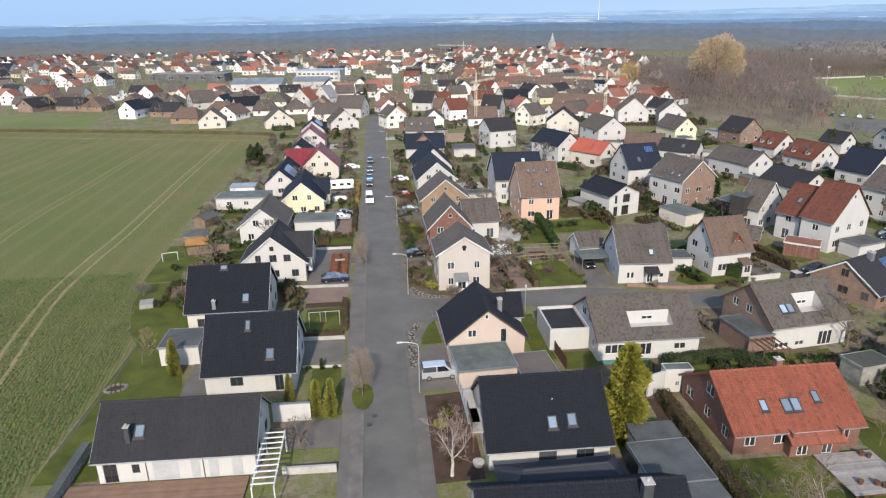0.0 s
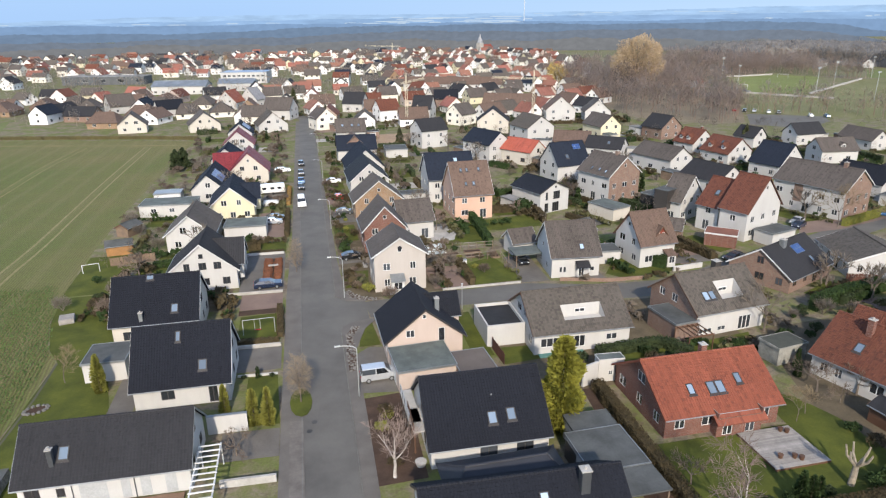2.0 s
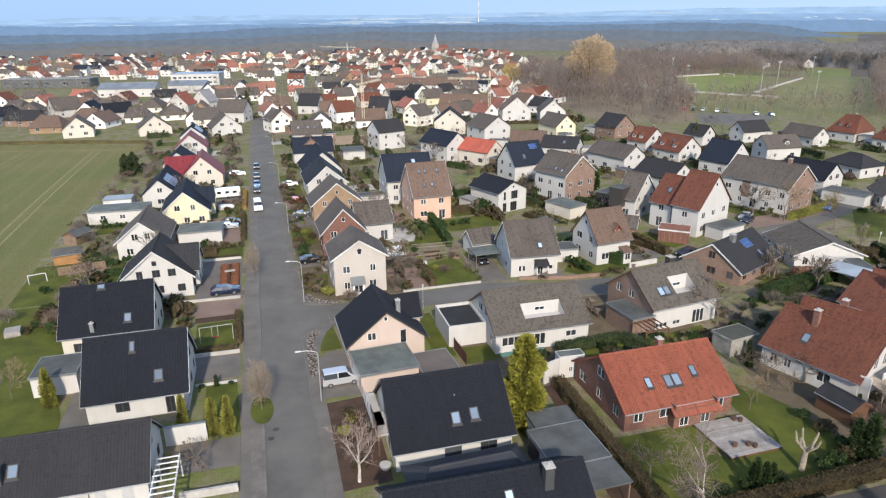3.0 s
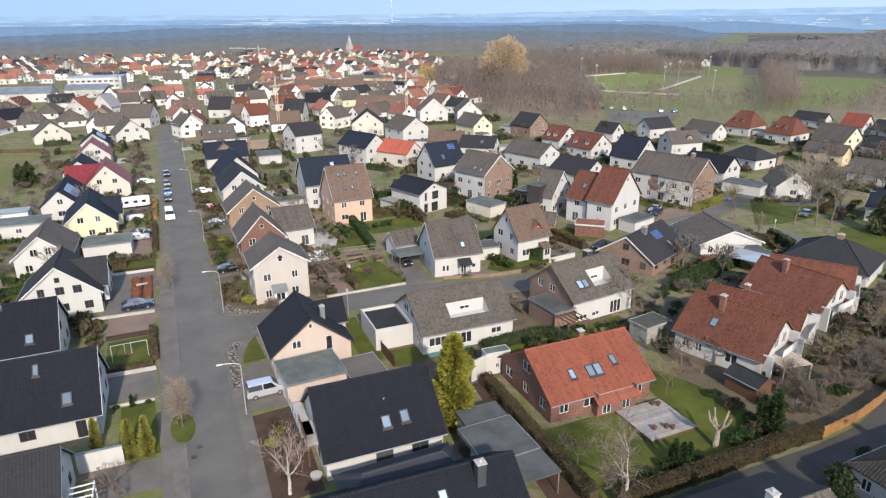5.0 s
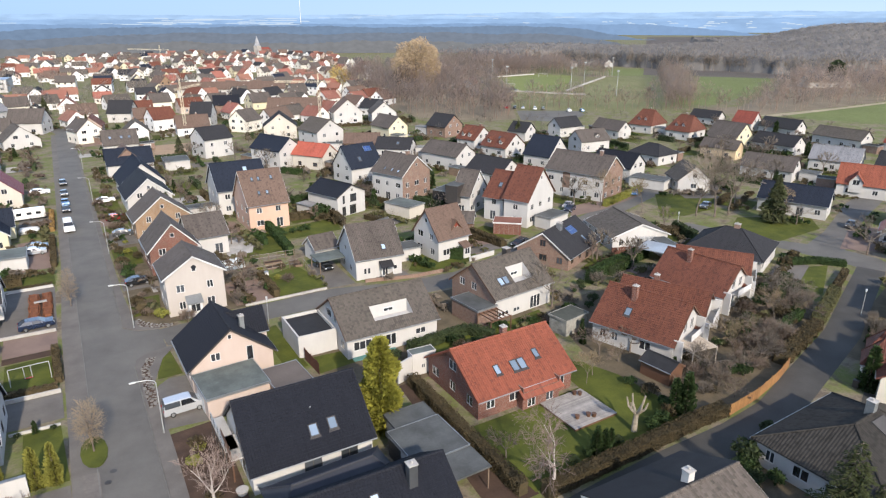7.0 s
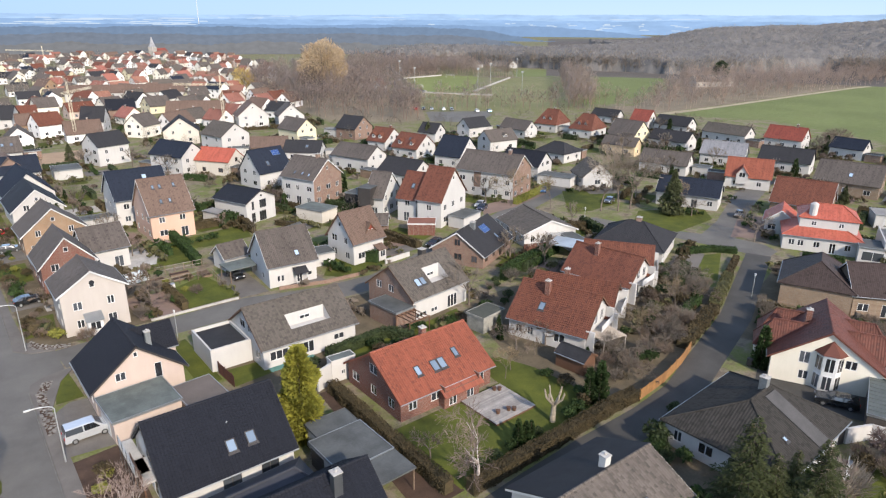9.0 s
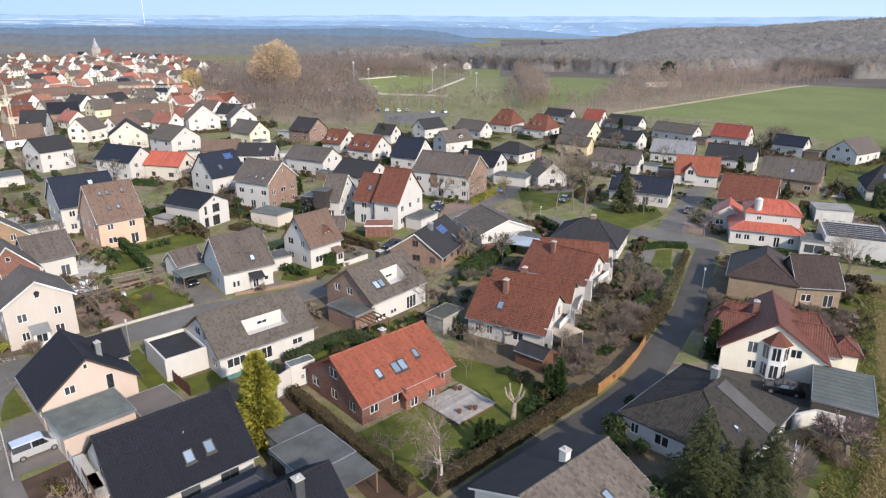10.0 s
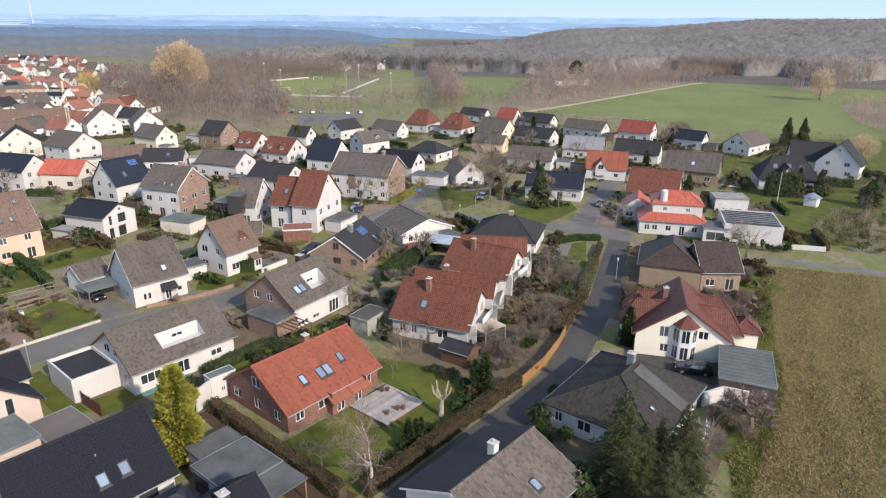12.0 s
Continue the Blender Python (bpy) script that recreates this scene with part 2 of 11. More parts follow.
ROUGH_G = garden_ground()
SOIL = surface("bare_soil", (0.082, 0.052, 0.037), (0.05, 0.033, 0.025), rough=0.95, big=0.5, fine=5, bumpy=0.6, dist=0.06, spec=0.15)
BARK = surface("grey_bark", (0.17, 0.135, 0.105), (0.10, 0.08, 0.065), rough=0.95, big=2.0, fine=14)
BIRCH = surface("pale_birch_bark", (0.50, 0.46, 0.42), (0.30, 0.26, 0.23), rough=0.9, big=2.5, fine=14)
TWIG = surface("brown_twigs", (0.285, 0.215, 0.165), (0.19, 0.143, 0.114), rough=0.95, big=0.5, fine=6, rand=0.35, thin=0.4)
TWIG_G = surface("grey_twigs", (0.275, 0.23, 0.185), (0.185, 0.155, 0.125), rough=0.95, big=0.1, fine=3, rand=0.3, thin=0.4)
TWIG_W = surface("brown_woodland_twigs", (0.54, 0.41, 0.33), (0.40, 0.305, 0.248), rough=0.95, big=0.05, fine=1.5, thin=0.7)
TWIG_WG = surface("grey_woodland_twigs", (0.48, 0.40, 0.32), (0.36, 0.302, 0.245), rough=0.95, big=0.05, fine=1.5, thin=0.7)
TWIG_Y = surface("yellow_willow_twigs", (0.56, 0.42, 0.26), (0.42, 0.31, 0.19), rough=0.95, big=0.2, fine=3, thin=0.4)
LEAF_D = surface("dark_needles", (0.062, 0.083, 0.034), (0.03, 0.044, 0.02), rough=0.8, big=1.2, fine=8, spec=0.2, thin=0.3)
LEAF_G = surface("evergreen_leaves", (0.05, 0.085, 0.025), (0.025, 0.045, 0.015), rough=0.8, big=1.2, fine=8, spec=0.2, rand=0.3, thin=0.25)
LEAF_YG = surface("yellow_thuja_leaves", (0.27, 0.26, 0.055), (0.15, 0.15, 0.035), rough=0.8, big=1.4, fine=6, spec=0.2, thin=0.25)
T_VILLA = tiles("villa_red_tiles", (0.122, 0.043, 0.03), (0.075, 0.028, 0.021), 0.65, spread=0.4, relief=1.0)
T_UMBER = tiles("umber_tiles", (0.052, 0.038, 0.035), (0.034, 0.026, 0.024), 0.6, patch=0.5, spec=0.1)
TIMBER_R = surface("red_timber", (0.22, 0.05, 0.03), rough=0.7, fine=12)
LEAF_Y = surface("golden_conifer_leaves", (0.29, 0.275, 0.042), (0.14, 0.138, 0.026), rough=0.8, big=1.4, fine=6, spec=0.2, thin=0.3)
LEAF_B = surface("dry_beech_leaves", (0.115, 0.086, 0.045), (0.062, 0.052, 0.029), rough=0.9, big=1.0, fine=6, spec=0.2, rand=0.25, thin=0.25)
WOODEN = surface("weathered_wood", (0.20, 0.14, 0.095), (0.13, 0.09, 0.065), rough=0.85, big=0.8, fine=10)
WOOD_O = surface("orange_larch_boards", (0.36, 0.185, 0.065), (0.24, 0.12, 0.05), rough=0.8, big=0.7, fine=10, rand=0.3)
DECK = surface("grey_decking", (0.36, 0.33, 0.30), (0.26, 0.24, 0.22), rough=0.85, big=1.2, fine=9, rand=0.3)
DECK_B = surface("brown_decking", (0.25, 0.155, 0.10), (0.19, 0.115, 0.075), rough=0.75, big=0.8, fine=9, rand=0.25)


def crop_field(name, a, b_, row, tram_gap, angle, tint):
    m, n, l, bs = base_mat(name, 0.95, 0, 0.15)
    geo = n.new("ShaderNodeNewGeometry").outputs["Position"]
    mp = n.new("ShaderNodeMapping")
    mp.inputs["Rotation"].default_value = (0, 0, radians(angle))
    l.new(geo, mp.inputs[0])
    sep = n.new("ShaderNodeSeparateXYZ")
    l.new(mp.outputs[0], sep.inputs[0])
    big, mid, fine = noise_tex(n, l, geo, 0.025, 5.0), noise_tex(n, l, geo, 0.35, 5.0), noise_tex(n, l, geo, 2.4, 5.0, 0.7)
    st = n.new("ShaderNodeMapping")
    st.inputs["Scale"].default_value = (1.0 / row, 0.05, 1)
    l.new(mp.outputs[0], st.inputs[0])
    rows = noise_tex(n, l, st.outputs[0], 1.0, 3.0)
    c = ramp(n, l, big, [(0.35, b_), (0.62, a)])
    c = mixc(n, l, 0.7, c, ramp(n, l, mid, [(0.3, (0.72, 0.74, 0.7)), (0.7, (1, 1, 1))]), "MULTIPLY")
    c = mixc(n, l, ramp(n, l, rows, [(0.45, (0, 0, 0)), (0.75, (0.55, 0.55, 0.55))]), c, tint)
    c = mixc(n, l, 0.8, c, ramp(n, l, fine, [(0.3, (0.6, 0.6, 0.6)), (0.7, (1, 1, 1))]), "MULTIPLY")
    l.new(c, bs.inputs["Base Color"])
    bump(n, l, bs, fine, 0.7, 0.12)
    MATS[name] = m
    return m


def rowed_field(name):
    """A drilled crop: fine rows that bend with the tramlines, paler and thinner in patches."""
    m, n, l, b = base_mat(name, 0.95, 0, 0.12)
    geo = n.new("ShaderNodeNewGeometry").outputs["Position"]
    sep = n.new("ShaderNodeSeparateXYZ")
    l.new(geo, sep.inputs[0])
    bend = mathn(n, l, "MULTIPLY", mathn(n, l, "EXPONENT", mathn(n, l, "DIVIDE", mathn(n, l, "SUBTRACT", 45.0, sep.outputs[1]), 28.0)), 10.0)
    x = mathn(n, l, "ADD", mathn(n, l, "SUBTRACT", sep.outputs[0], bend), mathn(n, l, "MULTIPLY", noise_tex(n, l, geo, 0.25, 3.0), 0.5))
    rows = mathn(n, l, "ADD", mathn(n, l, "MULTIPLY", mathn(n, l, "SINE", mathn(n, l, "MULTIPLY", x, 2 * math.pi / 0.46)), 0.5), 0.5)
    lanes = mathn(n, l, "ADD", mathn(n, l, "MULTIPLY", mathn(n, l, "SINE", mathn(n, l, "MULTIPLY", x, 2 * math.pi / 6.2)), 0.5), 0.5)
    big, mid, fine = noise_tex(n, l, geo, 0.018, 5.0), noise_tex(n, l, geo, 0.4, 5.0, 0.65), noise_tex(n, l, geo, 2.8, 5.0, 0.75)
    c = ramp(n, l, big, [(0.36, (0.20, 0.178, 0.075)), (0.6, (0.125, 0.158, 0.045))])
    gaps = mathn(n, l, "MULTIPLY", rows, mathn(n, l, "ADD", mathn(n, l, "MULTIPLY", mid, 1.1), 0.1))
    c = mixc(n, l, gaps, c, (0.115, 0.096, 0.05))
    c = mixc(n, l, mathn(n, l, "MULTIPLY", mathn(n, l, "POWER", lanes, 5.0), 0.3), c, (0.21, 0.175, 0.095))
    c = mixc(n, l, 0.85, c, ramp(n, l, fine, [(0.32, (0.52, 0.54, 0.5)), (0.66, (1, 1, 1))]), "MULTIPLY")
    l.new(c, b.inputs["Base Color"])
    bump(n, l, b, mathn(n, l, "ADD", fine, mathn(n, l, "MULTIPLY", rows, -0.5)), 0.8, 0.15)
    return m


def straw_field(name):
    """Trampled stubble: tufts of straw, weeds and bare soil."""
    m, n, l, b = base_mat(name, 0.95, 0, 0.12)
    geo = n.new("ShaderNodeNewGeometry").outputs["Position"]
    big, a1, a2, a3 = noise_tex(n, l, geo, 0.06, 5.0), noise_tex(n, l, geo, 0.9, 6.0, 0.7), noise_tex(n, l, geo, 3.9, 6.0, 0.75), noise_tex(n, l, geo, 9.0, 4.0)
    c = ramp(n, l, a2, [(0.36, (0.085, 0.066, 0.03)), (0.47, (0.15, 0.115, 0.05)), (0.56, (0.205, 0.158, 0.072)), (0.70, (0.30, 0.23, 0.115))])
    c = mixc(n, l, ramp(n, l, a1, [(0.48, (0, 0, 0)), (0.66, (0.7, 0.7, 0.7))]), c, (0.085, 0.086, 0.024))
    c = mixc(n, l, 0.6, c, ramp(n, l, big, [(0.35, (0.7, 0.68, 0.62)), (0.65, (1.0, 0.98, 0.94))]), "MULTIPLY")
    c = mixc(n, l, 0.5, c, ramp(n, l, a3, [(0.3, (0.6, 0.6, 0.6)), (0.7, (1, 1, 1))]), "MULTIPLY")
    l.new(c, b.inputs["Base Color"])
    bump(n, l, b, a2, 0.9, 0.25)
    return m


FIELD = rowed_field("winter_crop")
STUBBLE = straw_field("stubble_field")
MEADOW = crop_field("far_green_field", (0.165, 0.19, 0.068), (0.13, 0.155, 0.054), 3.0, 0, 20, (0.14, 0.145, 0.06))
PITCH = crop_field("sports_turf", (0.205, 0.225, 0.075), (0.165, 0.185, 0.062), 5.0, 0, -53, (0.12, 0.148, 0.045))
WORN = crop_field("worn_park_grass", (0.20, 0.195, 0.088), (0.15, 0.155, 0.066), 6.0, 0, 37, (0.24, 0.205, 0.12))


# ---- ground, roads and plots ----
def sheet(name, pts, z, mat, label, category, step=0.0):
    """A level sheet; with step, a slab whose edge is a real step down."""
    bm = bmesh.new()
    top = [bm.verts.new((x, y, z)) for x, y in pts]
    f = bm.faces.new(top)
    bm.normal_update()
    if f.normal.z < 0:
        f.normal_flip()
    if step:
        r = bmesh.ops.extrude_face_region(bm, geom=[f])
        for v in [g for g in r["geom"] if isinstance(g, bmesh.types.BMVert)]:
            v.co.z += 0.0
        for v in top:
            v.co.z = z - step
        bmesh.ops.recalc_face_normals(bm, faces=bm.faces[:])
    bmesh.ops.triangulate(bm, faces=[f for f in bm.faces if len(f.verts) > 4])
    me = bpy.data.meshes.new(name)
    bm.to_mesh(me)
    bm.free()
    me.materials.append(mat)
    return tagged(new(name, me), label, category, kind="structure")


def strip(pts, w0, w1=None):
    """The outline of a band along a line of points, w0 to its left and w1 to its right."""
    w1 = w0 if w1 is None else w1
    le, ri = [], []
    for i, p in enumerate(pts):
        a, b = Vector(pts[max(i - 1, 0)]), Vector(pts[min(i + 1, len(pts) - 1)])
        d = (b - a).normalized()
        n = Vector((-d.y, d.x))
        le.append(tuple(Vector(p) + n * w0))
        ri.append(tuple(Vector(p) - n * w1))
    return le + ri[::-1]


gb = bmesh.new()
rings = [0, 120, 300, 600, 1000, 1600, 2600, 3600, 4700]
prev = None
for r in rings:
    if r == 0:
        prev = [gb.verts.new((0, 0, 0))]
        continue
    cur = [gb.verts.new((r * math.cos(a * math.pi / 24), r * math.sin(a * math.pi / 24), 0)) for a in range(48)]
    for i in range(48):
        j = (i + 1) % 48
        gb.faces.new((prev[0], cur[i], cur[j]) if len(prev) == 1 else (prev[i], cur[i], cur[j], prev[j]))
    prev = cur
gme = bpy.data.meshes.new("ground")
gb.to_mesh(gme)
gb.free()
gme.materials.append(ROUGH_G)
tagged(new("ground", gme), "brownish winter garden ground between the houses", "ground", kind="structure")

sheet("field_west", [(-35, -60), (-34.6, 60), (-34.2, 70), (-33.9, 84), (-36.1, 88), (-38.8, 97), (-40.2, 107), (-41.4, 125), (-42, 160), (-41, 200), (-39.5, 258), (-70, 268), (-157, 289), (-420, 345), (-900, 300), (-900, -60)], 0.02, FIELD, "green winter crop field with sandy tractor tracks", "field")
sheet("field_north", [(-120, 292), (-157, 298), (-420, 354), (-430, 390), (-190, 348), (-130, 333)], 0.02, MEADOW, "green field beyond a farm track", "field")
sheet("field_east", [(58, -40), (57.5, 9), (68, 10), (79.4, 11), (88, 13.5), (95, 16), (112, 20.5), (127, 24.5), (136, 4), (152, -50)], 0.02, STUBBLE, "yellow-brown stubble field with green weeds", "field")
sheet("field_verge", [(52, -40), (52, 8.5), (62, 12.5), (79, 13.6), (94, 18.5), (112, 23), (127, 26.2), (127, 24.5), (112, 20.5), (95, 16), (88, 13.5), (79.4, 11), (68, 10), (57.5, 9), (58, -40)], 0.03, LAWN, "rough green grass verge along the stubble field", "grass")
sheet("meadow_east", [(292, 190), (318, 142), (285, 72), (320, 25), (420, -60), (700, -120), (700, 60), (540, 96), (690, 146), (659, 177), (544, 188), (434, 187), (351, 187)], 0.02, MEADOW, "wide green meadow rising to the wood", "field")
sheet("meadow_far", [(299, 241), (308, 230), (326, 234), (397, 258), (535, 336), (548, 388), (520, 432), (360, 296)], 0.02, MEADOW, "far green field beside the wood", "field")
sheet("sports_pitch", [(268.6, 347.8), (278.8, 337.3), (297.5, 334.6), (388.9, 428.4), (368.2, 453), (319.8, 445.3), (284.9, 414.5)], 0.03, PITCH, "mown green football pitch", "sports field")
sheet("training_pitch", [(286, 310), (318, 277), (430.2, 379.4), (405.7, 403.2), (292, 324)], 0.03, WORN, "worn green training pitch", "sports field")
sheet("park_meadow", [(205, 292), (226, 252), (264, 228), (312, 272), (284, 308), (290, 330), (266, 346), (250, 338)], 0.02, WORN, "grass in front of the sports ground", "grass")
sheet("meadow_strip", [(415, 411), (440, 388), (510, 450), (480, 478)], 0.02, MEADOW, "green strip of field before the wood", "field")
sheet("field_path", [(292, 190.5), (351, 187.5), (439, 188.5), (544, 189), (659, 178), (659, 174), (544, 184.5), (439, 184.5), (351, 183.5), (300, 184)], 0.03, surface("pale_dry_grass", (0.36, 0.30, 0.20), (0.26, 0.215, 0.14), rough=0.95, big=0.1, fine=2), "pale dry path along the meadow's edge", "path")
sheet("rough_grass", [(146, 30), (160, 16), (205, 0), (320, 12), (330, 26), (285, 72), (250, 80), (222, 64), (190, 50), (165, 38)], 0.016, LAWN, "rough green grass behind the last gardens", "grass")
sheet("car_park", [(186, 238), (199, 222), (224, 236), (232, 249), (205, 266)], 0.04, ASPHALT, "asphalt car park by the trees", "car park")

road_l = lambda y: -2.4 + (y - 60) * 0.0105
sheet("road_main", [(road_l(20), 20), (road_l(60) + 5.7, 20), (road_l(60) + 5.7, 60), (road_l(84) + 5.7, 84), (3.9, 85.8), (5.4, 87.0), (8, 87.6), (8, 94.2), (5.2, 95.0), (3.4, 97.2), (road_l(100) + 5.6, 100), (road_l(200) + 5.6, 200), (road_l(300) + 5.5, 300), (4, 318), (-3, 332), (-6, 330), (road_l(305), 305), (road_l(200), 200), (road_l(100), 100)], 0.03, ASPHALT, "grey asphalt residential street", "road")
SIDE = [(8, 90.9), (20, 92.0), (35, 92.2), (48, 88.4), (58, 88.2), (68, 91.0), (82, 96.2), (98, 101.5), (112, 106.5), (128, 112), (165, 126)]
sheet("road_side", strip(SIDE, 3.0), 0.034, ASPHALT, "asphalt side street between gardens", "road")
CUL = [(26, 33.4), (40, 34.1), (49, 34.2), (58, 34.0), (66, 34.6), (77, 37.5), (92, 41.4), (108, 47.4), (123, 52.9)]
sheet("road_lane", strip(CUL, 2.25), 0.03, ASPHALT_D, "dark asphalt lane curving past the gardens", "road")
sheet("road_cross", [(112.5, 88), (119.5, 70), (121.9, 54.8), (124, 51), (128, 51.5), (130, 55), (129.5, 61), (137, 64.5), (160, 72), (188, 80), (190, 86), (165, 80), (138, 70), (126.5, 67), (122, 76), (118, 90)], 0.026, ASPHALT, "asphalt crossing street", "road")
sheet("farm_track", [(129.5, 26.2), (132, 26.8), (150, -30), (147, -31)], 0.04, PAVING, "pale gravel farm track", "path")
sheet("pavement_west", [(road_l(20) - 2.3, 20), (road_l(20) - 0.004, 20), (road_l(300) - 0.004, 300), (road_l(300) - 1.6, 300), (road_l(130) - 1.7, 130), (road_l(100) - 2.3, 100)], 0.11, PAVING, "narrow grey pavement with a low kerb", "pavement", 0.13)
sheet("pavement_east", [(road_l(20) + 5.71, 20), (road_l(20) + 7.0, 20), (4.9, 62), (5.0, 78), (7.0, 84.5), (9.0, 87.4), (8.0, 87.59), (5.4, 86.9), (3.9, 85.7), (road_l(84) + 5.71, 83.9)], 0.11, PAVING, "grey pavement curving round a corner", "pavement", 0.13)
sheet("pavement_corner", [(3.42, 97.2), (5.22, 95.02), (8, 94.25), (9.5, 95.2), (7, 96.4), (5.2, 99), (4.9, 110), (5.2, 200), (6.2, 300), (road_l(300) + 5.51, 300), (road_l(200) + 5.61, 200), (road_l(100) + 5.61, 100)], 0.11, PAVING, "grey pavement along the street", "pavement", 0.13)
# plots: lawns, drives, terraces
for pts in ([(-8.8, 74), (-5.2, 74.2), (-4.75, 63.2), (-8.8, 63.6)], [(-34.4, 55), (-34.0, 70), (-33.7, 84), (-35.9, 88), (-38.6, 97), (-40.0, 107), (-30, 107), (-27.6, 96), (-27.6, 84), (-24, 70), (-24, 64.5), (-28.2, 62), (-28.2, 55)], [(-11, 92.6), (-5.6, 93), (-5.0, 84), (-11, 84)],
            [(5.4, 100.2), (9.3, 100.9), (10.0, 107.7), (5.5, 107.5)], [(23.8, 96.4), (35.6, 96.8), (34.9, 102.7), (33.7, 109), (26.4, 106)], [(26.5, 117.6), (35.3, 118.3), (35.1, 129.2), (27.8, 128.6)],
            [(40.1, 132.9), (51.3, 134.1), (49.7, 125.1), (39.1, 124.3)], [(23.4, 74.4), (23.6, 69.8), (28.6, 70.2), (28.6, 74.0)], [(20.2, 72.5), (23, 72.5), (23, 86.5), (20.4, 86.5)],
            [(55.8, 102.9), (65.2, 99.4), (72.1, 101.4), (66, 96), (60.1, 93.4), (52.3, 93.6), (50.5, 96)], [(73.2, 109.4), (76.6, 100.9), (81.5, 102.6), (77.6, 111.6)],
            [(131.8, 111.0), (147, 104.3), (133, 94), (122.0, 93.5), (116.8, 96)], [(131.4, 86.4), (146.5, 78.2), (139, 71.5), (123.6, 71.0), (120.5, 80.6)],
            [(48, 69), (60, 70.6), (58, 66.4), (48, 65.6)], [(61.3, 13.8), (71.6, 14.4), (70.6, 11.6), (61.3, 11.4)], [(33.2, 38.3), (54.6, 38.6), (56.4, 44), (56.0, 50), (54.2, 55), (50.4, 57), (49.6, 50.2), (33.0, 50.2)],
            [(5.6, 79), (8.6, 79), (8.2, 86.2), (6.6, 85.4)], [(-3.4, 113), (-1.9, 113), (-1.9, 107), (-3.4, 107)], [(100, 56), (107, 62.5), (118, 58), (104, 51)],
            [(-12, 128), (-4.6, 128.4), (-4.4, 121.6), (-12, 121.6)], [(-10.5, 178), (-4.0, 178), (-4.0, 172), (-10.5, 172)], [(5.6, 152), (10.2, 152), (10.2, 148.4), (5.6, 148.4)], [(5.4, 136), (10, 136), (10, 125), (5.4, 125)],
            [(5.8, 176), (10.5, 176), (10.5, 165), (5.8, 165)], [(-30, 120), (-24, 121), (-24, 106), (-32, 106)], [(-40.3, 107.5), (-33.0, 107.5), (-31.5, 120), (-32.5, 127), (-41.0, 127)], [(36, 66.5), (47, 66.5), (47, 70.0), (36, 70.2)], [(147, 26), (166, 34), (172, 22), (152, 12)],
            [(60, 122), (64, 122), (66, 132), (60, 134)], [(104, 112), (110, 116), (124, 116.5), (112, 109.5)], [(5.7, 190), (10, 190), (10, 183), (5.7, 183)]):
    sheet("lawn", pts, 0.045, LAWN, "short green garden lawn, slightly mossy", "lawn")
sheet("driveway", [(4.75, 67.2), (9.4, 66.6), (10.4, 78.2), (6.8, 78.6), (4.85, 76.8)], 0.06, PAVING, "grey paved drive where a van stands", "driveway")
sheet("driveway", [(-12.0, 102.4), (-4.75, 102.4), (-4.6, 120.4), (-11.8, 120.4)], 0.06, PAVING, "grey paved forecourt of a white house", "driveway")
sheet("driveway", [(-11.4, 101.2), (-4.85, 100.9), (-4.85, 95.0), (-11.4, 95.0)], 0.06, PAVING_R, "reddish paved drive", "driveway")
sheet("driveway", [(-10.6, 82.0), (-4.8, 81.8), (-4.8, 75.6), (-10.6, 75.6)], 0.06, PAVING, "dark grey paved drive beside a house", "driveway")
sheet("driveway", [(-10.8, 62.6), (-4.75, 62.4), (-4.75, 57.4), (-10.8, 57.6)], 0.06, PAVING, "grey paved drive before a white wall", "driveway")
sheet("driveway", [(5.1, 112.0), (10.2, 112.0), (10.2, 116.6), (5.1, 116.6)], 0.06, PAVING, "paved parking bay", "driveway")
sheet("driveway", [(5.2, 138), (11.2, 138), (11.2, 147.5), (5.2, 147.5)], 0.06, PAVING, "paved forecourt with parked cars", "driveway")
sheet("driveway", [(5.3, 154), (10.6, 154), (10.6, 163), (5.3, 163)], 0.06, PAVING_R, "reddish paved forecourt", "driveway")
sheet("driveway", [(-10.4, 131), (-4.2, 131), (-4.2, 150), (-10.4, 150)], 0.06, PAVING_R, "reddish paved forecourt with cars", "driveway")
sheet("driveway", [(-10.4, 156), (-3.9, 156), (-3.9, 171), (-10.4, 171)], 0.06, PAVING, "paved yard with a caravan", "driveway")
sheet("driveway", [(35.0, 95.6), (39.8, 95.4), (40.4, 108), (35.6, 108.4)], 0.06, PAVING, "grey paved drive to a garage", "driveway")
sheet("driveway", [(44, 95.0), (49.6, 93.8), (49.6, 96.4), (44, 96.4)], 0.06, PAVING, "paved front yard", "driveway")
sheet("driveway", [(62, 97.5), (72, 97.0), (73.5, 100.5), (66, 101.0)], 0.06, PAVING, "paved drive beside a white house", "driveway")
sheet("driveway", [(129.3, 62), (135.3, 55.6), (141, 58), (153, 64.8), (143.3, 67.8)], 0.06, PAVING_R, "reddish paved forecourt by the crossing", "driveway")
sheet("driveway", [(99, 106.5), (104, 113.4), (126, 115), (127.4, 112), (110, 107.4)], 0.06, PAVING_R, "reddish paving before the apartment house", "driveway")
sheet("driveway", [(71, 28.5), (78.5, 31.5), (83.5, 18), (77, 17)], 0.05, ASPHALT_D, "dark yard between the villa and the bungalow", "driveway")
sheet("driveway", [(57, 89.6), (67, 92.6), (66, 84.6), (57, 84.0)], 0.05, ASPHALT, "asphalt drive beside a brown brick house", "driveway")
sheet("terrace", [(24.2, 120), (29.0, 120.4), (30.2, 124), (29.8, 130), (25.4, 130)], 0.07, CONCRETE, "pale paved round terrace", "terrace")
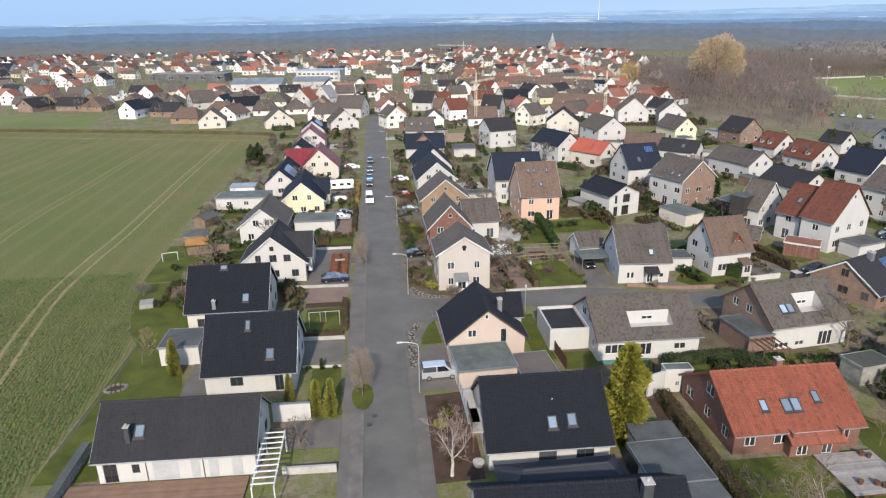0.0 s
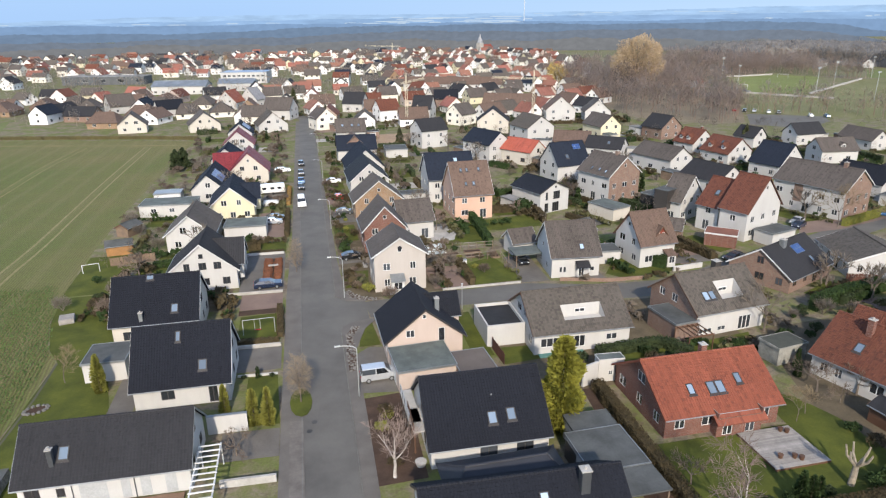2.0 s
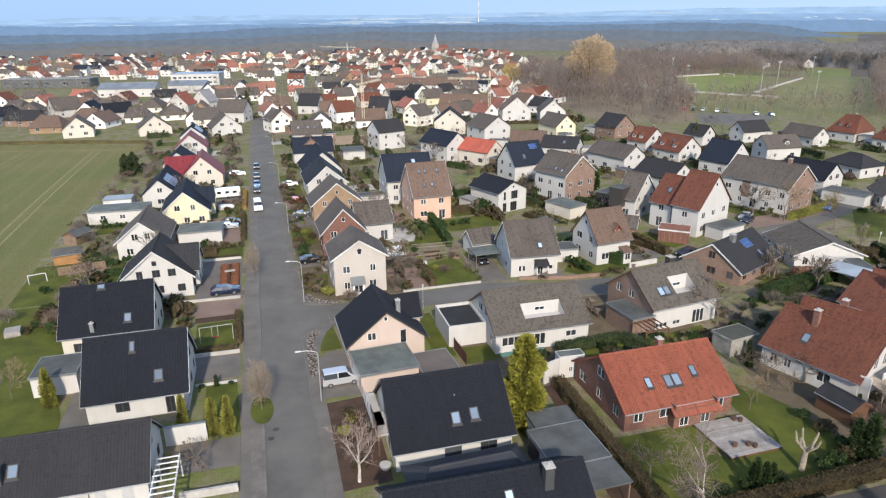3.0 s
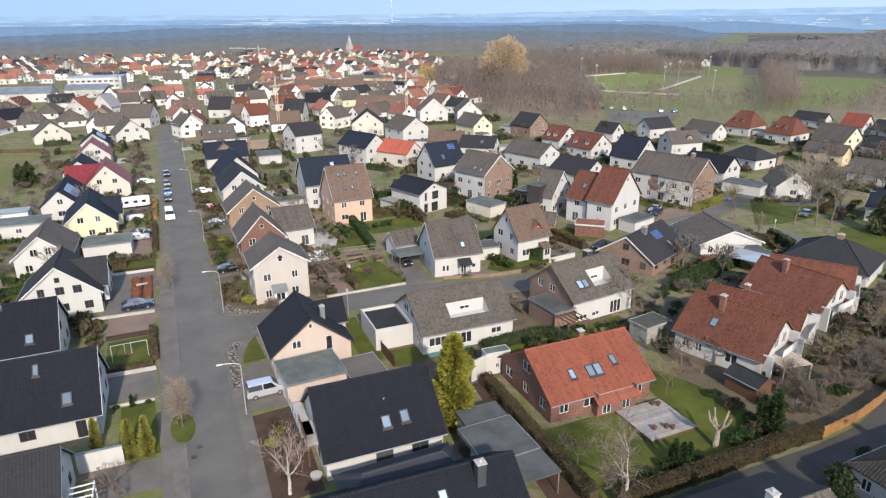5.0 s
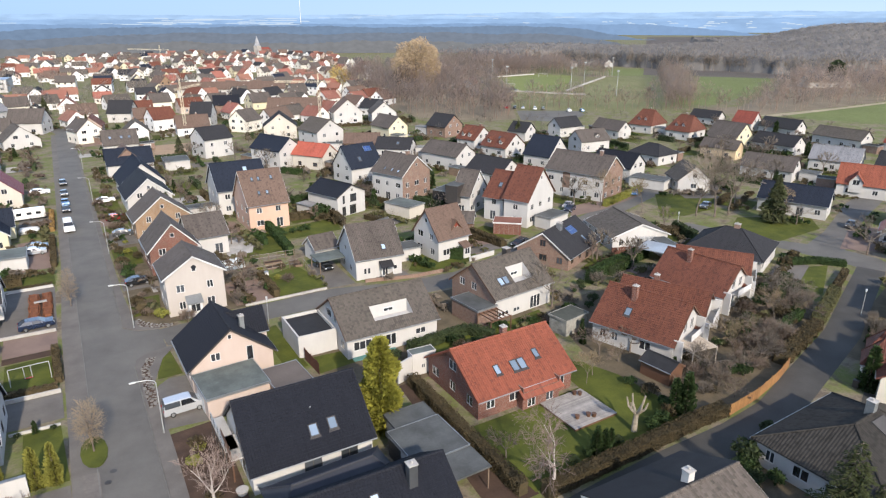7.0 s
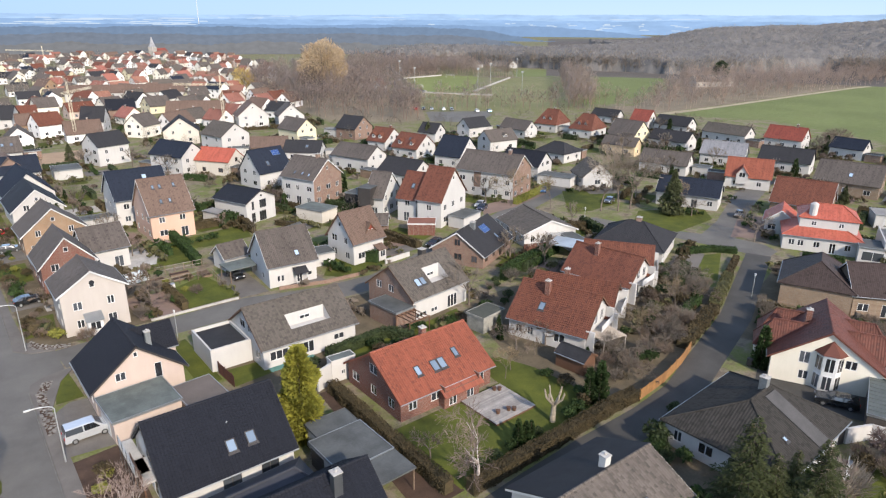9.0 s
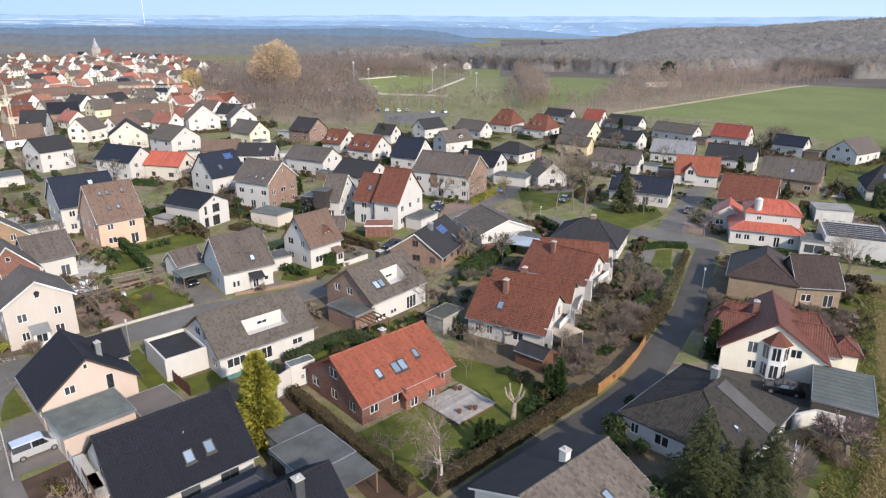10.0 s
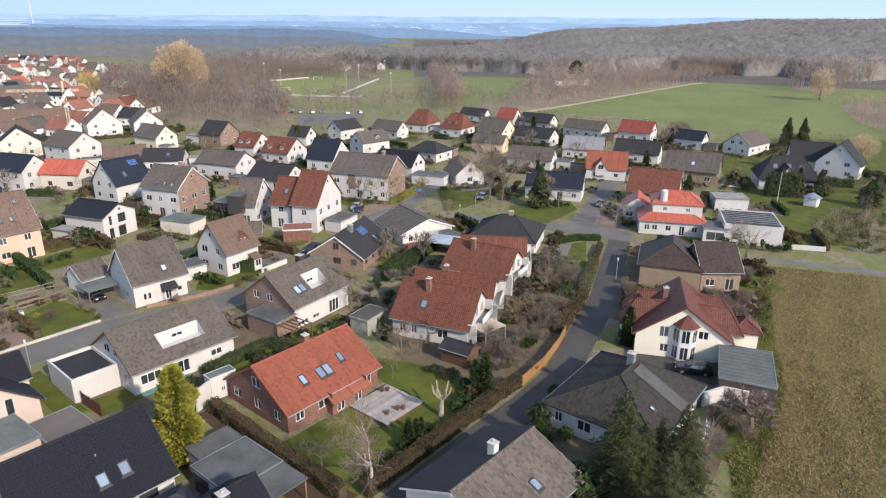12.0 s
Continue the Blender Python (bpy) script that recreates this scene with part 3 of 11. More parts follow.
sheet("terrace", [(-24.2, 77.6), (-21.4, 77.6), (-21.4, 68.6), (-24.2, 68.6)], 0.06, PAVING, "grey paved terrace beside a house", "terrace")
sheet("soil_bed", [(4.9, 66.0), (10.0, 66.4), (9.6, 50.6), (4.35, 50.4)], 0.05, SOIL, "bare brown front garden bed with low shrubs", "flower bed")
sheet("soil_bed", [(-11.4, 94.9), (-4.85, 94.9), (-4.85, 93.1), (-11.4, 93.1)], 0.05, SOIL, "narrow bare flower bed", "flower bed")
sheet("soil_bed", [(-8.3, 118), (-5.0, 118), (-5.0, 106.6), (-8.3, 106.6)], 0.066, SOIL, "square bed of reddish winter plants", "flower bed")
sheet("soil_bed", [(28, 38), (33.4, 38), (33.4, 62), (30.8, 62)], 0.03, SOIL, "bare strip under a long hedge", "flower bed")
sheet("building_plot", [(24, 232), (52, 240), (50, 256), (24, 254)], 0.03, surface("sandy_soil", (0.34, 0.24, 0.15), (0.25, 0.17, 0.11), rough=0.95), "sandy building plot with spoil", "building site")

sheet("grass_patch", [(-2.4 + 1.3 * math.cos(a * 0.524), 66.9 + 3.0 * math.sin(a * 0.524)) for a in range(12)], 0.14, LAWN, "oval grass patch round a street tree", "grass", 0.16)
# kerbs and gutters along the street
PAVER = surface("worn_pavers", (0.165, 0.145, 0.128), (0.105, 0.093, 0.083), rough=0.92, big=0.6, fine=5, contrast=0.3)
sheet("parking_strip", [(-3.9, 20), (-2.45, 20), (-2.2, 63), (-3.7, 63.3)], 0.116, PAVER, "worn paver strip between street and pavement", "pavement")
for x0, x1, y0, y1, mt, lb in ((road_l(20) + 0.02, road_l(200) + 0.02, 20, 200, KERB, "low pale kerb along the street"), (road_l(20) + 5.62, road_l(84) + 5.62, 20, 83.8, KERB, "low pale kerb along the street"), (road_l(100) + 5.5, road_l(200) + 5.5, 100, 200, KERB, "low pale kerb along the street")):
    n_ = int((y1 - y0) / 12)
    for i in range(n_):
        ya, yb = y0 + (y1 - y0) * i / n_ + 0.03, y0 + (y1 - y0) * (i + 1) / n_ - 0.03
        xa, xb = x0 + (x1 - x0) * i / n_, x0 + (x1 - x0) * (i + 1) / n_
        sheet("kerb", [(xa - 0.05, ya), (xa + 0.05, ya), (xb + 0.05, yb), (xb - 0.05, yb)], 0.122, mt, lb, "kerb", 0.1)
sheet("garden_path", [(-34.2, 60), (-33.9, 60), (-33.5, 70), (-33.3, 75), (-33.5, 83.6), (-33.8, 83.8), (-33.6, 75), (-33.8, 70)], 0.06, surface("dark_fence_strip", (0.085, 0.08, 0.05), (0.05, 0.05, 0.032), rough=0.95), "dark strip under a garden fence", "path")
DUG = surface("dark_garden_soil", (0.15, 0.12, 0.08), (0.085, 0.07, 0.048), rough=0.95, big=0.35, fine=4, bumpy=0.7, dist=0.08, spec=0.1)
for pts in ([(50, 37.6), (60, 37.2), (66, 37.6), (76, 40.2), (91, 44.6), (101, 51), (107, 61), (97, 64), (80, 72), (62, 71), (57.5, 60)], [(24, 88.6), (24, 62), (34, 62), (58, 63), (60, 84), (48, 85), (34, 88.8)], [(40, 24), (58, 12.5), (63, 13.2), (63, 31), (42, 31.4)], [(86, 39.4), (118, 47.6), (124, 40), (118, 24), (92, 19.5), (86, 24)], [(5.3, 95.4), (24, 95.6), (24, 140), (5.3, 140)], [(-24, 96), (-13, 96), (-13, 180), (-26, 180)]):
    sheet("garden_soil", pts, 0.018, DUG, "dark winter garden soil with leaf litter", "garden soil")


# ---- building blocks ----
def mesh_of(bm, name):
    me = bpy.data.meshes.new(name)
    bm.to_mesh(me)
    bm.free()
    return me


def part(name, data, material, parent, label="", m=None):
    """One mesh object under a thing or a part."""
    me = mesh_of(data, name) if isinstance(data, bmesh.types.BMesh) else data
    if material is not None and not me.materials:
        for mt in (material if isinstance(material, (list, tuple)) else (material,)):
            me.materials.append(mt)
    ob = new(name, me)
    ob.parent = parent
    if m is not None:
        ob.matrix_basis = m
    if label:
        ob["label"] = label
    return ob


def thing(name, m, label, category, group=""):
    ob = new(name)
    ob.matrix_basis = m
    return tagged(ob, label, category, group)


def box(bm, x0, y0, z0, x1, y1, z1, mat=0):
    v = [bm.verts.new(p) for p in ((x0, y0, z0), (x1, y0, z0), (x1, y1, z0), (x0, y1, z0), (x0, y0, z1), (x1, y0, z1), (x1, y1, z1), (x0, y1, z1))]
    for f in ((3, 2, 1, 0), (4, 5, 6, 7), (0, 1, 5, 4), (1, 2, 6, 5), (2, 3, 7, 6), (3, 0, 4, 7)):
        bm.faces.new([v[i] for i in f]).material_index = mat


def box_bm(*a, bevel=0.0):
    bm = bmesh.new()
    box(bm, *a)
    if bevel:
        bmesh.ops.bevel(bm, geom=bm.edges[:], offset=bevel, segments=1, affect="EDGES")
    return bm


def tube(bm, p, q, r0, r1, n=6, mat=0):
    p, q = Vector(p), Vector(q)
    d = (q - p).normalized()
    a = d.orthogonal().normalized()
    b = d.cross(a)
    ring = lambda c, r: [bm.verts.new(c + (a * math.cos(2 * math.pi * i / n) + b * math.sin(2 * math.pi * i / n)) * r) for i in range(n)]
    v0, v1 = ring(p, r0), ring(q, r1)
    for i in range(n):
        bm.faces.new((v0[i], v0[(i + 1) % n], v1[(i + 1) % n], v1[i])).material_index = mat
    bm.faces.new(v1).material_index = mat
    bm.faces.new(v0[::-1]).material_index = mat


def roof_uv(bm):
    lay = bm.loops.layers.uv.verify()
    for f in bm.faces:
        n = f.normal
        hz = Vector((0, 0, 1)).cross(n)
        hz = hz.normalized() if hz.length > 1e-4 else Vector((1, 0, 0))
        dn = hz.cross(n)
        for lp in f.loops:
            lp[lay].uv = (lp.vert.co.dot(hz) + 50, lp.vert.co.dot(dn) + 50)


WIN_CACHE = {}


def window_meshes(w, h, style, frame):
    key = (round(w, 2), round(h, 2), style, frame.name)
    if key in WIN_CACHE:
        return WIN_CACHE[key]
    t, y0, y1 = 0.075, 0.03, 0.11
    xs = [-w / 2, *{"one": [], "two": [0.0], "three": [-w / 6, w / 6]}[style], w / 2]
    holes = []
    for i, (a, b) in enumerate(zip(xs, xs[1:])):
        a, b = a + (t if i == 0 else 0.05), b - (t if i == len(xs) - 2 else 0.05)
        holes.append(((a + b) / 2, t, b - a, h - 2 * t))
    fr = facade(w, h, holes, None, 0.06)
    for v in fr.verts:
        v.co.y += y0
        v.co.z = max(v.co.z, 0.0)
    bmesh.ops.remove_doubles(fr, verts=fr.verts[:], dist=0.002)
    pn = bmesh.new()
    box(pn, -w / 2 + t * 0.6, y0 + 0.03, t * 0.6, w / 2 - t * 0.6, y0 + 0.05, h - t * 0.6)
    a, b = mesh_of(fr, "window"), mesh_of(pn, "pane")
    a.materials.append(frame)
    b.materials.append(GLASS)
    WIN_CACHE[key] = (a, b)
    return a, b


FAR_WIN = {}


def far_window_mesh(w, h, frame):
    """A window of a far house: frame and pane in one small mesh."""
    key = (round(w, 2), round(h, 2), frame.name)
    if key not in FAR_WIN:
        bm = bmesh.new()
        box(bm, -w / 2, -0.02, 0, w / 2, 0.1, h, 0)
        box(bm, -w / 2 + 0.08, -0.026, 0.08, -0.04, 0.05, h - 0.08, 1)
        box(bm, 0.04, -0.026, 0.08, w / 2 - 0.08, 0.05, h - 0.08, 1)
        me = mesh_of(bm, "window")
        me.materials.append(frame)
        me.materials.append(GLASS)
        FAR_WIN[key] = me
    return FAR_WIN[key]


def facade(length, top, holes, ridge=None, depth=0.13, levels=()):
    """A wall face in its own plane: x along, z up, outside at -y. holes: (x, z, w, h). ridge: height of the gable's point."""
    bm = bmesh.new()
    zt = ridge if ridge else top
    xs = sorted({-length / 2, length / 2, *[round(x - w / 2, 3) for x, z, w, h in holes], *[round(x + w / 2, 3) for x, z, w, h in holes]} | ({0.0} if ridge else set()))
    zs = sorted({-0.3, zt, *[round(z, 3) for z in levels if z < zt], *[round(z, 3) for x, z, w, h in holes], *[round(z + h, 3) for x, z, w, h in holes]})
    grid = {}

    def vert(x, z):
        if (x, z) not in grid:
            grid[(x, z)] = bm.verts.new((x, 0, z))
        return grid[(x, z)]

    for x0, x1 in zip(xs, xs[1:]):
        for z0, z1 in zip(zs, zs[1:]):
            cx, cz = (x0 + x1) / 2, (z0 + z1) / 2
            if any(abs(cx - x) < w / 2 and z < cz < z + h for x, z, w, h in holes):
                continue
            bm.faces.new((vert(x0, z0), vert(x1, z0), vert(x1, z1), vert(x0, z1)))
    if ridge:
        for s in (-1, 1):
            d = Vector((s * length / 2, 0, top)) - Vector((0, 0, ridge))
            nrm = Vector((-d.z, 0, d.x)) * s
            bmesh.ops.bisect_plane(bm, geom=bm.verts[:] + bm.edges[:] + bm.faces[:], plane_co=(0, 0, ridge), plane_no=nrm, clear_outer=True)
    for x, z, w, h in holes:
        x0, x1, z0, z1 = round(x - w / 2, 3), round(x + w / 2, 3), round(z, 3), round(z + h, 3)
        hx, hz = [v for v in xs if x0 - 1e-6 <= v <= x1 + 1e-6], [v for v in zs if z0 - 1e-6 <= v <= z1 + 1e-6]
        run = [(v, z0) for v in hx] + [(x1, v) for v in hz[1:]] + [(v, z1) for v in hx[-2::-1]] + [(x0, v) for v in hz[-2::-1]]
        for p, q in zip(run, run[1:]):
            bm.faces.new([bm.verts.new(k) for k in ((p[0], 0, p[1]), (p[0], depth, p[1]), (q[0], depth, q[1]), (q[0], 0, q[1]))])
    return bm


def put_bm(dst, src, m):
    src.transform(m)
    me = mesh_of(src, "tmp")
    dst.from_mesh(me)
    bpy.data.meshes.remove(me)




def roof_part(parent, L, W, he, hr, mat, near=False, hip=0.0, hole=None):
    run, rise = W / 2, hr - he
    sl = math.hypot(run, rise)
    c, s = run / sl, rise / sl
    th = 0.16
    bm = bmesh.new()
    hx = L / 2 - hip
    top = [Vector(p) for p in ((-hx, 0, hr), (hx, 0, hr), (-L / 2, -run, he), (L / 2, -run, he), (-L / 2, run, he), (L / 2, run, he))]
    drop = Vector((0, 0, -th))
    t = [bm.verts.new(p + (drop * 0.25 if near and not hip else Vector())) for p in top]
    b = [bm.verts.new(p + drop) for p in top]
    if hole:
        u0, u1, d0, d1 = hole
        pt = lambda u, d, dz=0.0: bm.verts.new((u, -run * d, hr - rise * d + dz))
        for a0, a1, b0, b1 in ((-L / 2, u0, 0, 1), (u1, L / 2, 0, 1), (u0, u1, 0, d0), (u0, u1, d1, 1)):
            bm.faces.new((pt(a0, b1), pt(a1, b1), pt(a1, b0), pt(a0, b0)))
    else:
        bm.faces.new((t[2], t[3], t[1], t[0]))
    bm.faces.new((t[5], t[4], t[0], t[1]))
    if not hole:
        bm.faces.new((b[0], b[1], b[3], b[2]))
    bm.faces.new((b[1], b[0], b[4], b[5]))
    if hip:
        for i, o in ((0, (4, 2)), (1, (3, 5))):
            bm.faces.new((t[o[0]], t[o[1]], t[i]))
            bm.faces.new((b[o[1]], b[o[0]], b[i]))
        ring = (2, 3, 5, 4)
        pairs = list(zip(ring, ring[1:] + ring[:1]))
    else:
        pairs = [(2, 3), (5, 4), (4, 0), (0, 2), (3, 1), (1, 5)]
    for i, j in pairs:
        bm.faces.new((b[i], b[j], t[j], t[i]))
    bm.normal_update()
    roof_uv(bm)
    if near and not hip:
        lay = bm.loops.layers.uv.verify()
        nu, rows = max(8, int(round(L / 0.10))), max(4, int(round(sl / 0.34)))
        us = [L * i / nu - L / 2 for i in range(nu + 1)]
        for side in (-1, 1):
            prev = None
            if hole and side < 0:
                continue
            for r in range(rows):
                for d, h0 in ((sl * r / rows + 0.001, -0.005), (sl * (r + 1) / rows, 0.04)):
                    cur = []
                    for u in us:
                        h = h0 + 0.022 * math.sin(u / 0.30 * 2 * math.pi)
                        cur.append(bm.verts.new((u, side * (c * d + s * h), hr - s * d + c * h)))
                    if prev:
                        for i in range(nu):
                            f = bm.faces.new((prev[0][i + 1], prev[0][i], cur[i], cur[i + 1]) if side > 0 else (prev[0][i], prev[0][i + 1], cur[i + 1], cur[i]))
                            if f.normal.z < 0:
                                pass
                            for lp, (ui, dd) in zip(f.loops, ((i + 1, prev[1]), (i, prev[1]), (i, d), (i + 1, d)) if side > 0 else ((i, prev[1]), (i + 1, prev[1]), (i + 1, d), (i, d))):
                                lp[lay].uv = (us[ui] + 50, min(dd, sl * (r + 1) / rows - 0.003) if h0 > 0 else dd)
                    prev = (cur, d)
        bmesh.ops.recalc_face_normals(bm, faces=bm.faces[:])
    ob = part("roof", bm, mat, parent)
    # ridge cap of half-round tiles
    if hx > 0.3:
        rb = bmesh.new()
        k = max(2, int(2 * hx / 0.42)) if near else 1
        st = 2 * hx / k
        vs = []
        for i in range(k):
            for x, r in ((-hx + i * st, 0.155), (-hx + (i + 1) * st - 0.01, 0.115)):
                vs.append([rb.verts.new((x, r * 1.2 * math.cos(a), hr - 0.01 + r * math.sin(a))) for a in (0, 0.8, 1.57, 2.34, 3.14)])
        for p, o in zip(vs, vs[1:]):
            for q in range(4):
                rb.faces.new((p[q], o[q], o[q + 1], p[q + 1]))
        rb.faces.new(vs[0][::-1])
        rb.faces.new(vs[-1])
        roof_uv(rb)
        part("ridge_cap", rb, mat, ob)
    if hip:
        for i, o in ((0, 2), (0, 4), (1, 3), (1, 5)):
            hb = bmesh.new()
            tube(hb, top[i] + Vector((0, 0, 0.01)), top[o] + Vector((0, 0, 0.01)), 0.10, 0.10, 5)
            roof_uv(hb)
            part("hip_cap", hb, mat, ob)
    return ob


def trim_parts(parent, L, W, he, hr, colour, gut, hip=0.0):
    run = W / 2
    for s in (-1, 1):
        g = bmesh.new()
        tube(g, (-L / 2, s * (run + 0.05), he - 0.10), (L / 2, s * (run + 0.05), he - 0.10), 0.07, 0.07, 6)
        part("gutter", g, gut, parent)
    if not hip:
        for s in (-1, 1):
            b = bmesh.new()
            x0, x1 = s * (L / 2 - 0.01), s * (L / 2 + 0.03)
            for sd in (-1, 1):
                v = [bm_v for bm_v in ((min(x0, x1), 0, hr - 0.28), (max(x0, x1), 0, hr - 0.28), (max(x0, x1), sd * run, he - 0.24), (min(x0, x1), sd * run, he - 0.24))]
                lo = [b.verts.new(p) for p in v]
                hi = [b.verts.new((p[0], p[1], p[2] + 0.26)) for p in v]
                for q in range(4):
                    b.faces.new((lo[q], lo[(q + 1) % 4], hi[(q + 1) % 4], hi[q]))
                b.faces.new(lo[::-1])
                b.faces.new(hi)
            bmesh.ops.recalc_face_normals(b, faces=b.faces[:])
            part("bargeboard", b, colour, parent)


def auto_windows(length, he, hr, gable, rng, door=False, every=3.0):
    out = []
    n = max(1, int(length / every))
    for fl in range(2):
        z = 0.95 + fl * 2.75
        if z + 1.3 > (hr - 1.2 if gable else he - 0.1):
            break
        span = length if not gable or fl == 0 else length * max(0.2, (hr - z - 1.5) / (hr - he)) if z + 1.5 > he else length
        k = n if not gable else max(1, min(n, int(span / 2.2)))
        for i in range(k):
            w = rng.choice((0.95, 1.2, 1.2, 1.6))
            x = (i + 0.5) / k * span - span / 2 + rng.uniform(-0.15, 0.15) * (k < 4)
            if abs(x) + w / 2 > span / 2 - 0.35:
                continue
            if fl == 0 and door and i == k // 2:
                out.append((x, 0.15, 1.5, 2.1))
            else:
                out.append((x, z, w, 1.25))
    if gable and hr > 8.2:
        out.append((0.0, hr - 2.6, 0.7, 0.8))
    return out


def gable_block(parent, L, W, he, hr, wall, roof, near, seed, wins=None, frame=None, ov=0.5, og=0.35, hip=0.0, trim=None, gut=None, z0=0.0, gable_wall=None, skip="", far=False, hole=None):
    """Walls with their openings, windows and a pitched roof: x along the ridge, the E side at -y."""
    rng = random.Random(seed)
    frame = frame or FRAME_W
    tan = (hr - he) / (W / 2)
    lw, ww = L - 2 * og, W - 2 * ov
    ht, rt = he + ov * tan - 0.14, hr - 0.14
    if hip:
        ht = he + 0.02
    wins = wins or {}
    spec = {}
    sides = {"E": (lw, ht, None, Matrix.Translation((0, -ww / 2, 0))),
             "F": (lw, ht, None, Matrix.Translation((0, ww / 2, 0)) @ Matrix.Rotation(math.pi, 4, "Z")),
             "A": (ww, ht, rt, Matrix.Translation((-lw / 2, 0, 0)) @ Matrix.Rotation(-math.pi / 2, 4, "Z")),
             "B": (ww, ht, rt, Matrix.Translation((lw / 2, 0, 0)) @ Matrix.Rotation(math.pi / 2, 4, "Z"))}
    bm = bmesh.new()
    ht = round(ht, 3)
    for k, (ln, tp, rd, m) in sides.items():
        if k in skip:
            continue
        ws = wins[k] if k in wins else auto_windows(ln, ht, hr, bool(rd) and not hip, rng, k == "E" and not far, 4.3 if far else 3.0)
        tp_ = rd - 0.3 if rd and not hip else ht - 0.12
        ws = [w for w in ws if abs(w[0]) + w[2] / 2 < ln / 2 - 0.1 and w[1] + w[3] < (tp_ if not rd or hip else min(tp_, ht + (rd - ht) * (1 - (abs(w[0]) + w[2] / 2) / (ln / 2)) - 0.15))]
        spec[k] = ws
    levels = {ht} | {round(v, 3) for ws in spec.values() for w in ws for v in (w[1], w[1] + w[3])} if not far else {ht}
    for k, (ln, tp, rd, m) in sides.items():
        if k in skip:
            continue
        ws, tp = spec[k], ht
        f = facade(ln, tp, [] if far else [w[:4] for w in ws], None if hip else rd, levels=levels)
        if gable_wall:
            bmesh.ops.remove_doubles(f, verts=f.verts[:], dist=0.003)
            f.transform(m)
            part("gable_wall" if rd else "wall", f, gable_wall if rd else wall, parent)
        else:
            put_bm(bm, f, m)
    if z0:
        for v in bm.verts:
            v.co.z = max(v.co.z, z0)
    bmesh.ops.remove_doubles(bm, verts=bm.verts[:], dist=0.003)
    wob = None if gable_wall else part("wall", bm, wall, parent)
    for k, ws in spec.items():
        m = sides[k][3]
        for w in ws:
            x, z, ww_, hh = w[:4]
            mm = m @ Matrix.Translation((x, 0, z))
            if far:
                part("window", far_window_mesh(ww_, hh, frame), None, parent, m=mm)
                continue
            st = w[4] if len(w) > 4 else ("one" if ww_ < 0.9 else "two" if ww_ < 1.9 else "three")
            a, b = window_meshes(ww_, hh, st, frame)
            ob = part("window" if hh < 1.9 else "glass_door", a, None, parent, m=mm)
            part("pane", b, None, ob)
    rob = roof_part(parent, L, W, he, hr, roof, near, hip, hole)
    if trim and not far:
        trim_parts(parent, L, W, he, hr, trim, gut or METAL, hip)
    return wob, rob


def slope_m(L, W, he, hr, side, u, d):
    """A frame on the slope: x along the ridge, y up the slope, z outwards. d: 0 at the ridge, 1 at the eave."""
    run, rise = W / 2, hr - he
    sl = math.hypot(run, rise)
    c, s = run / sl, rise / sl
    if side == "E":
        m = Matrix(((1, 0, 0, u), (0, c, -s, -run * d), (0, s, c, hr - rise * d), (0, 0, 0, 1)))
    else:
        m = Matrix(((-1, 0, 0, u), (0, -c, s, run * d), (0, s, c, hr - rise * d), (0, 0, 0, 1)))
    return m


def skylight(parent, m, w=0.95, h=1.3, glass=None):
    fr = bmesh.new()
    t = 0.10
    box(fr, -w / 2, -h / 2, -0.02, -w / 2 + t, h / 2, 0.11)
    box(fr, w / 2 - t, -h / 2, -0.02, w / 2, h / 2, 0.11)
    box(fr, -w / 2 + t, -h / 2, -0.02, w / 2 - t, -h / 2 + t, 0.11)
    box(fr, -w / 2 + t, h / 2 - t, -0.02, w / 2 - t, h / 2, 0.13)
    box(fr, -w / 2 - 0.09, -h / 2 - 0.22, 0.0, w / 2 + 0.09, -h / 2, 0.05)
    ob = part("skylight", fr, FRAME_D, parent, "roof window with a dark metal frame", m)
    part("pane", box_bm(-w / 2 + t, -h / 2 + t, 0.02, w / 2 - t, h / 2 - t, 0.075), glass or SKYGLASS, ob)


def solar_panel(parent, m, w, h, nx, ny):
    fr = bmesh.new()
    box(fr, -w / 2, -h / 2, 0.06, w / 2, h / 2, 0.10)
    ob = part("solar_panel", fr, METAL, parent, "dark blue solar panel in a thin metal frame", m)
    cells = bmesh.new()
    for i in range(nx):
        for j in range(ny):
            x0, y0 = -w / 2 + w * i / nx + 0.03, -h / 2 + h * j / ny + 0.03
            box(cells, x0, y0, 0.09, x0 + w / nx - 0.06, y0 + h / ny - 0.06, 0.112)
    part("cell", cells, SOLAR, ob)


def chimney(parent, x, y, z0, z1, w=0.62, d=0.62, mat=None, cap=True, capmat=None):
    bm = box_bm(x - w / 2, y - d / 2, z0, x + w / 2, y + d / 2, z1, bevel=0.02)
    ob = part("chimney", bm, mat or BRICK_B, parent)
    cb = bmesh.new()
    box(cb, x - w / 2 - 0.06, y - d / 2 - 0.06, z1 + 0.002, x + w / 2 + 0.06, y + d / 2 + 0.06, z1 + 0.09)
    if cap:
        tube(cb, (x, y, z1 + 0.08), (x, y, z1 + 0.32), 0.13, 0.12, 8)
    part("chimney_cap", cb, capmat or CONCRETE, ob)


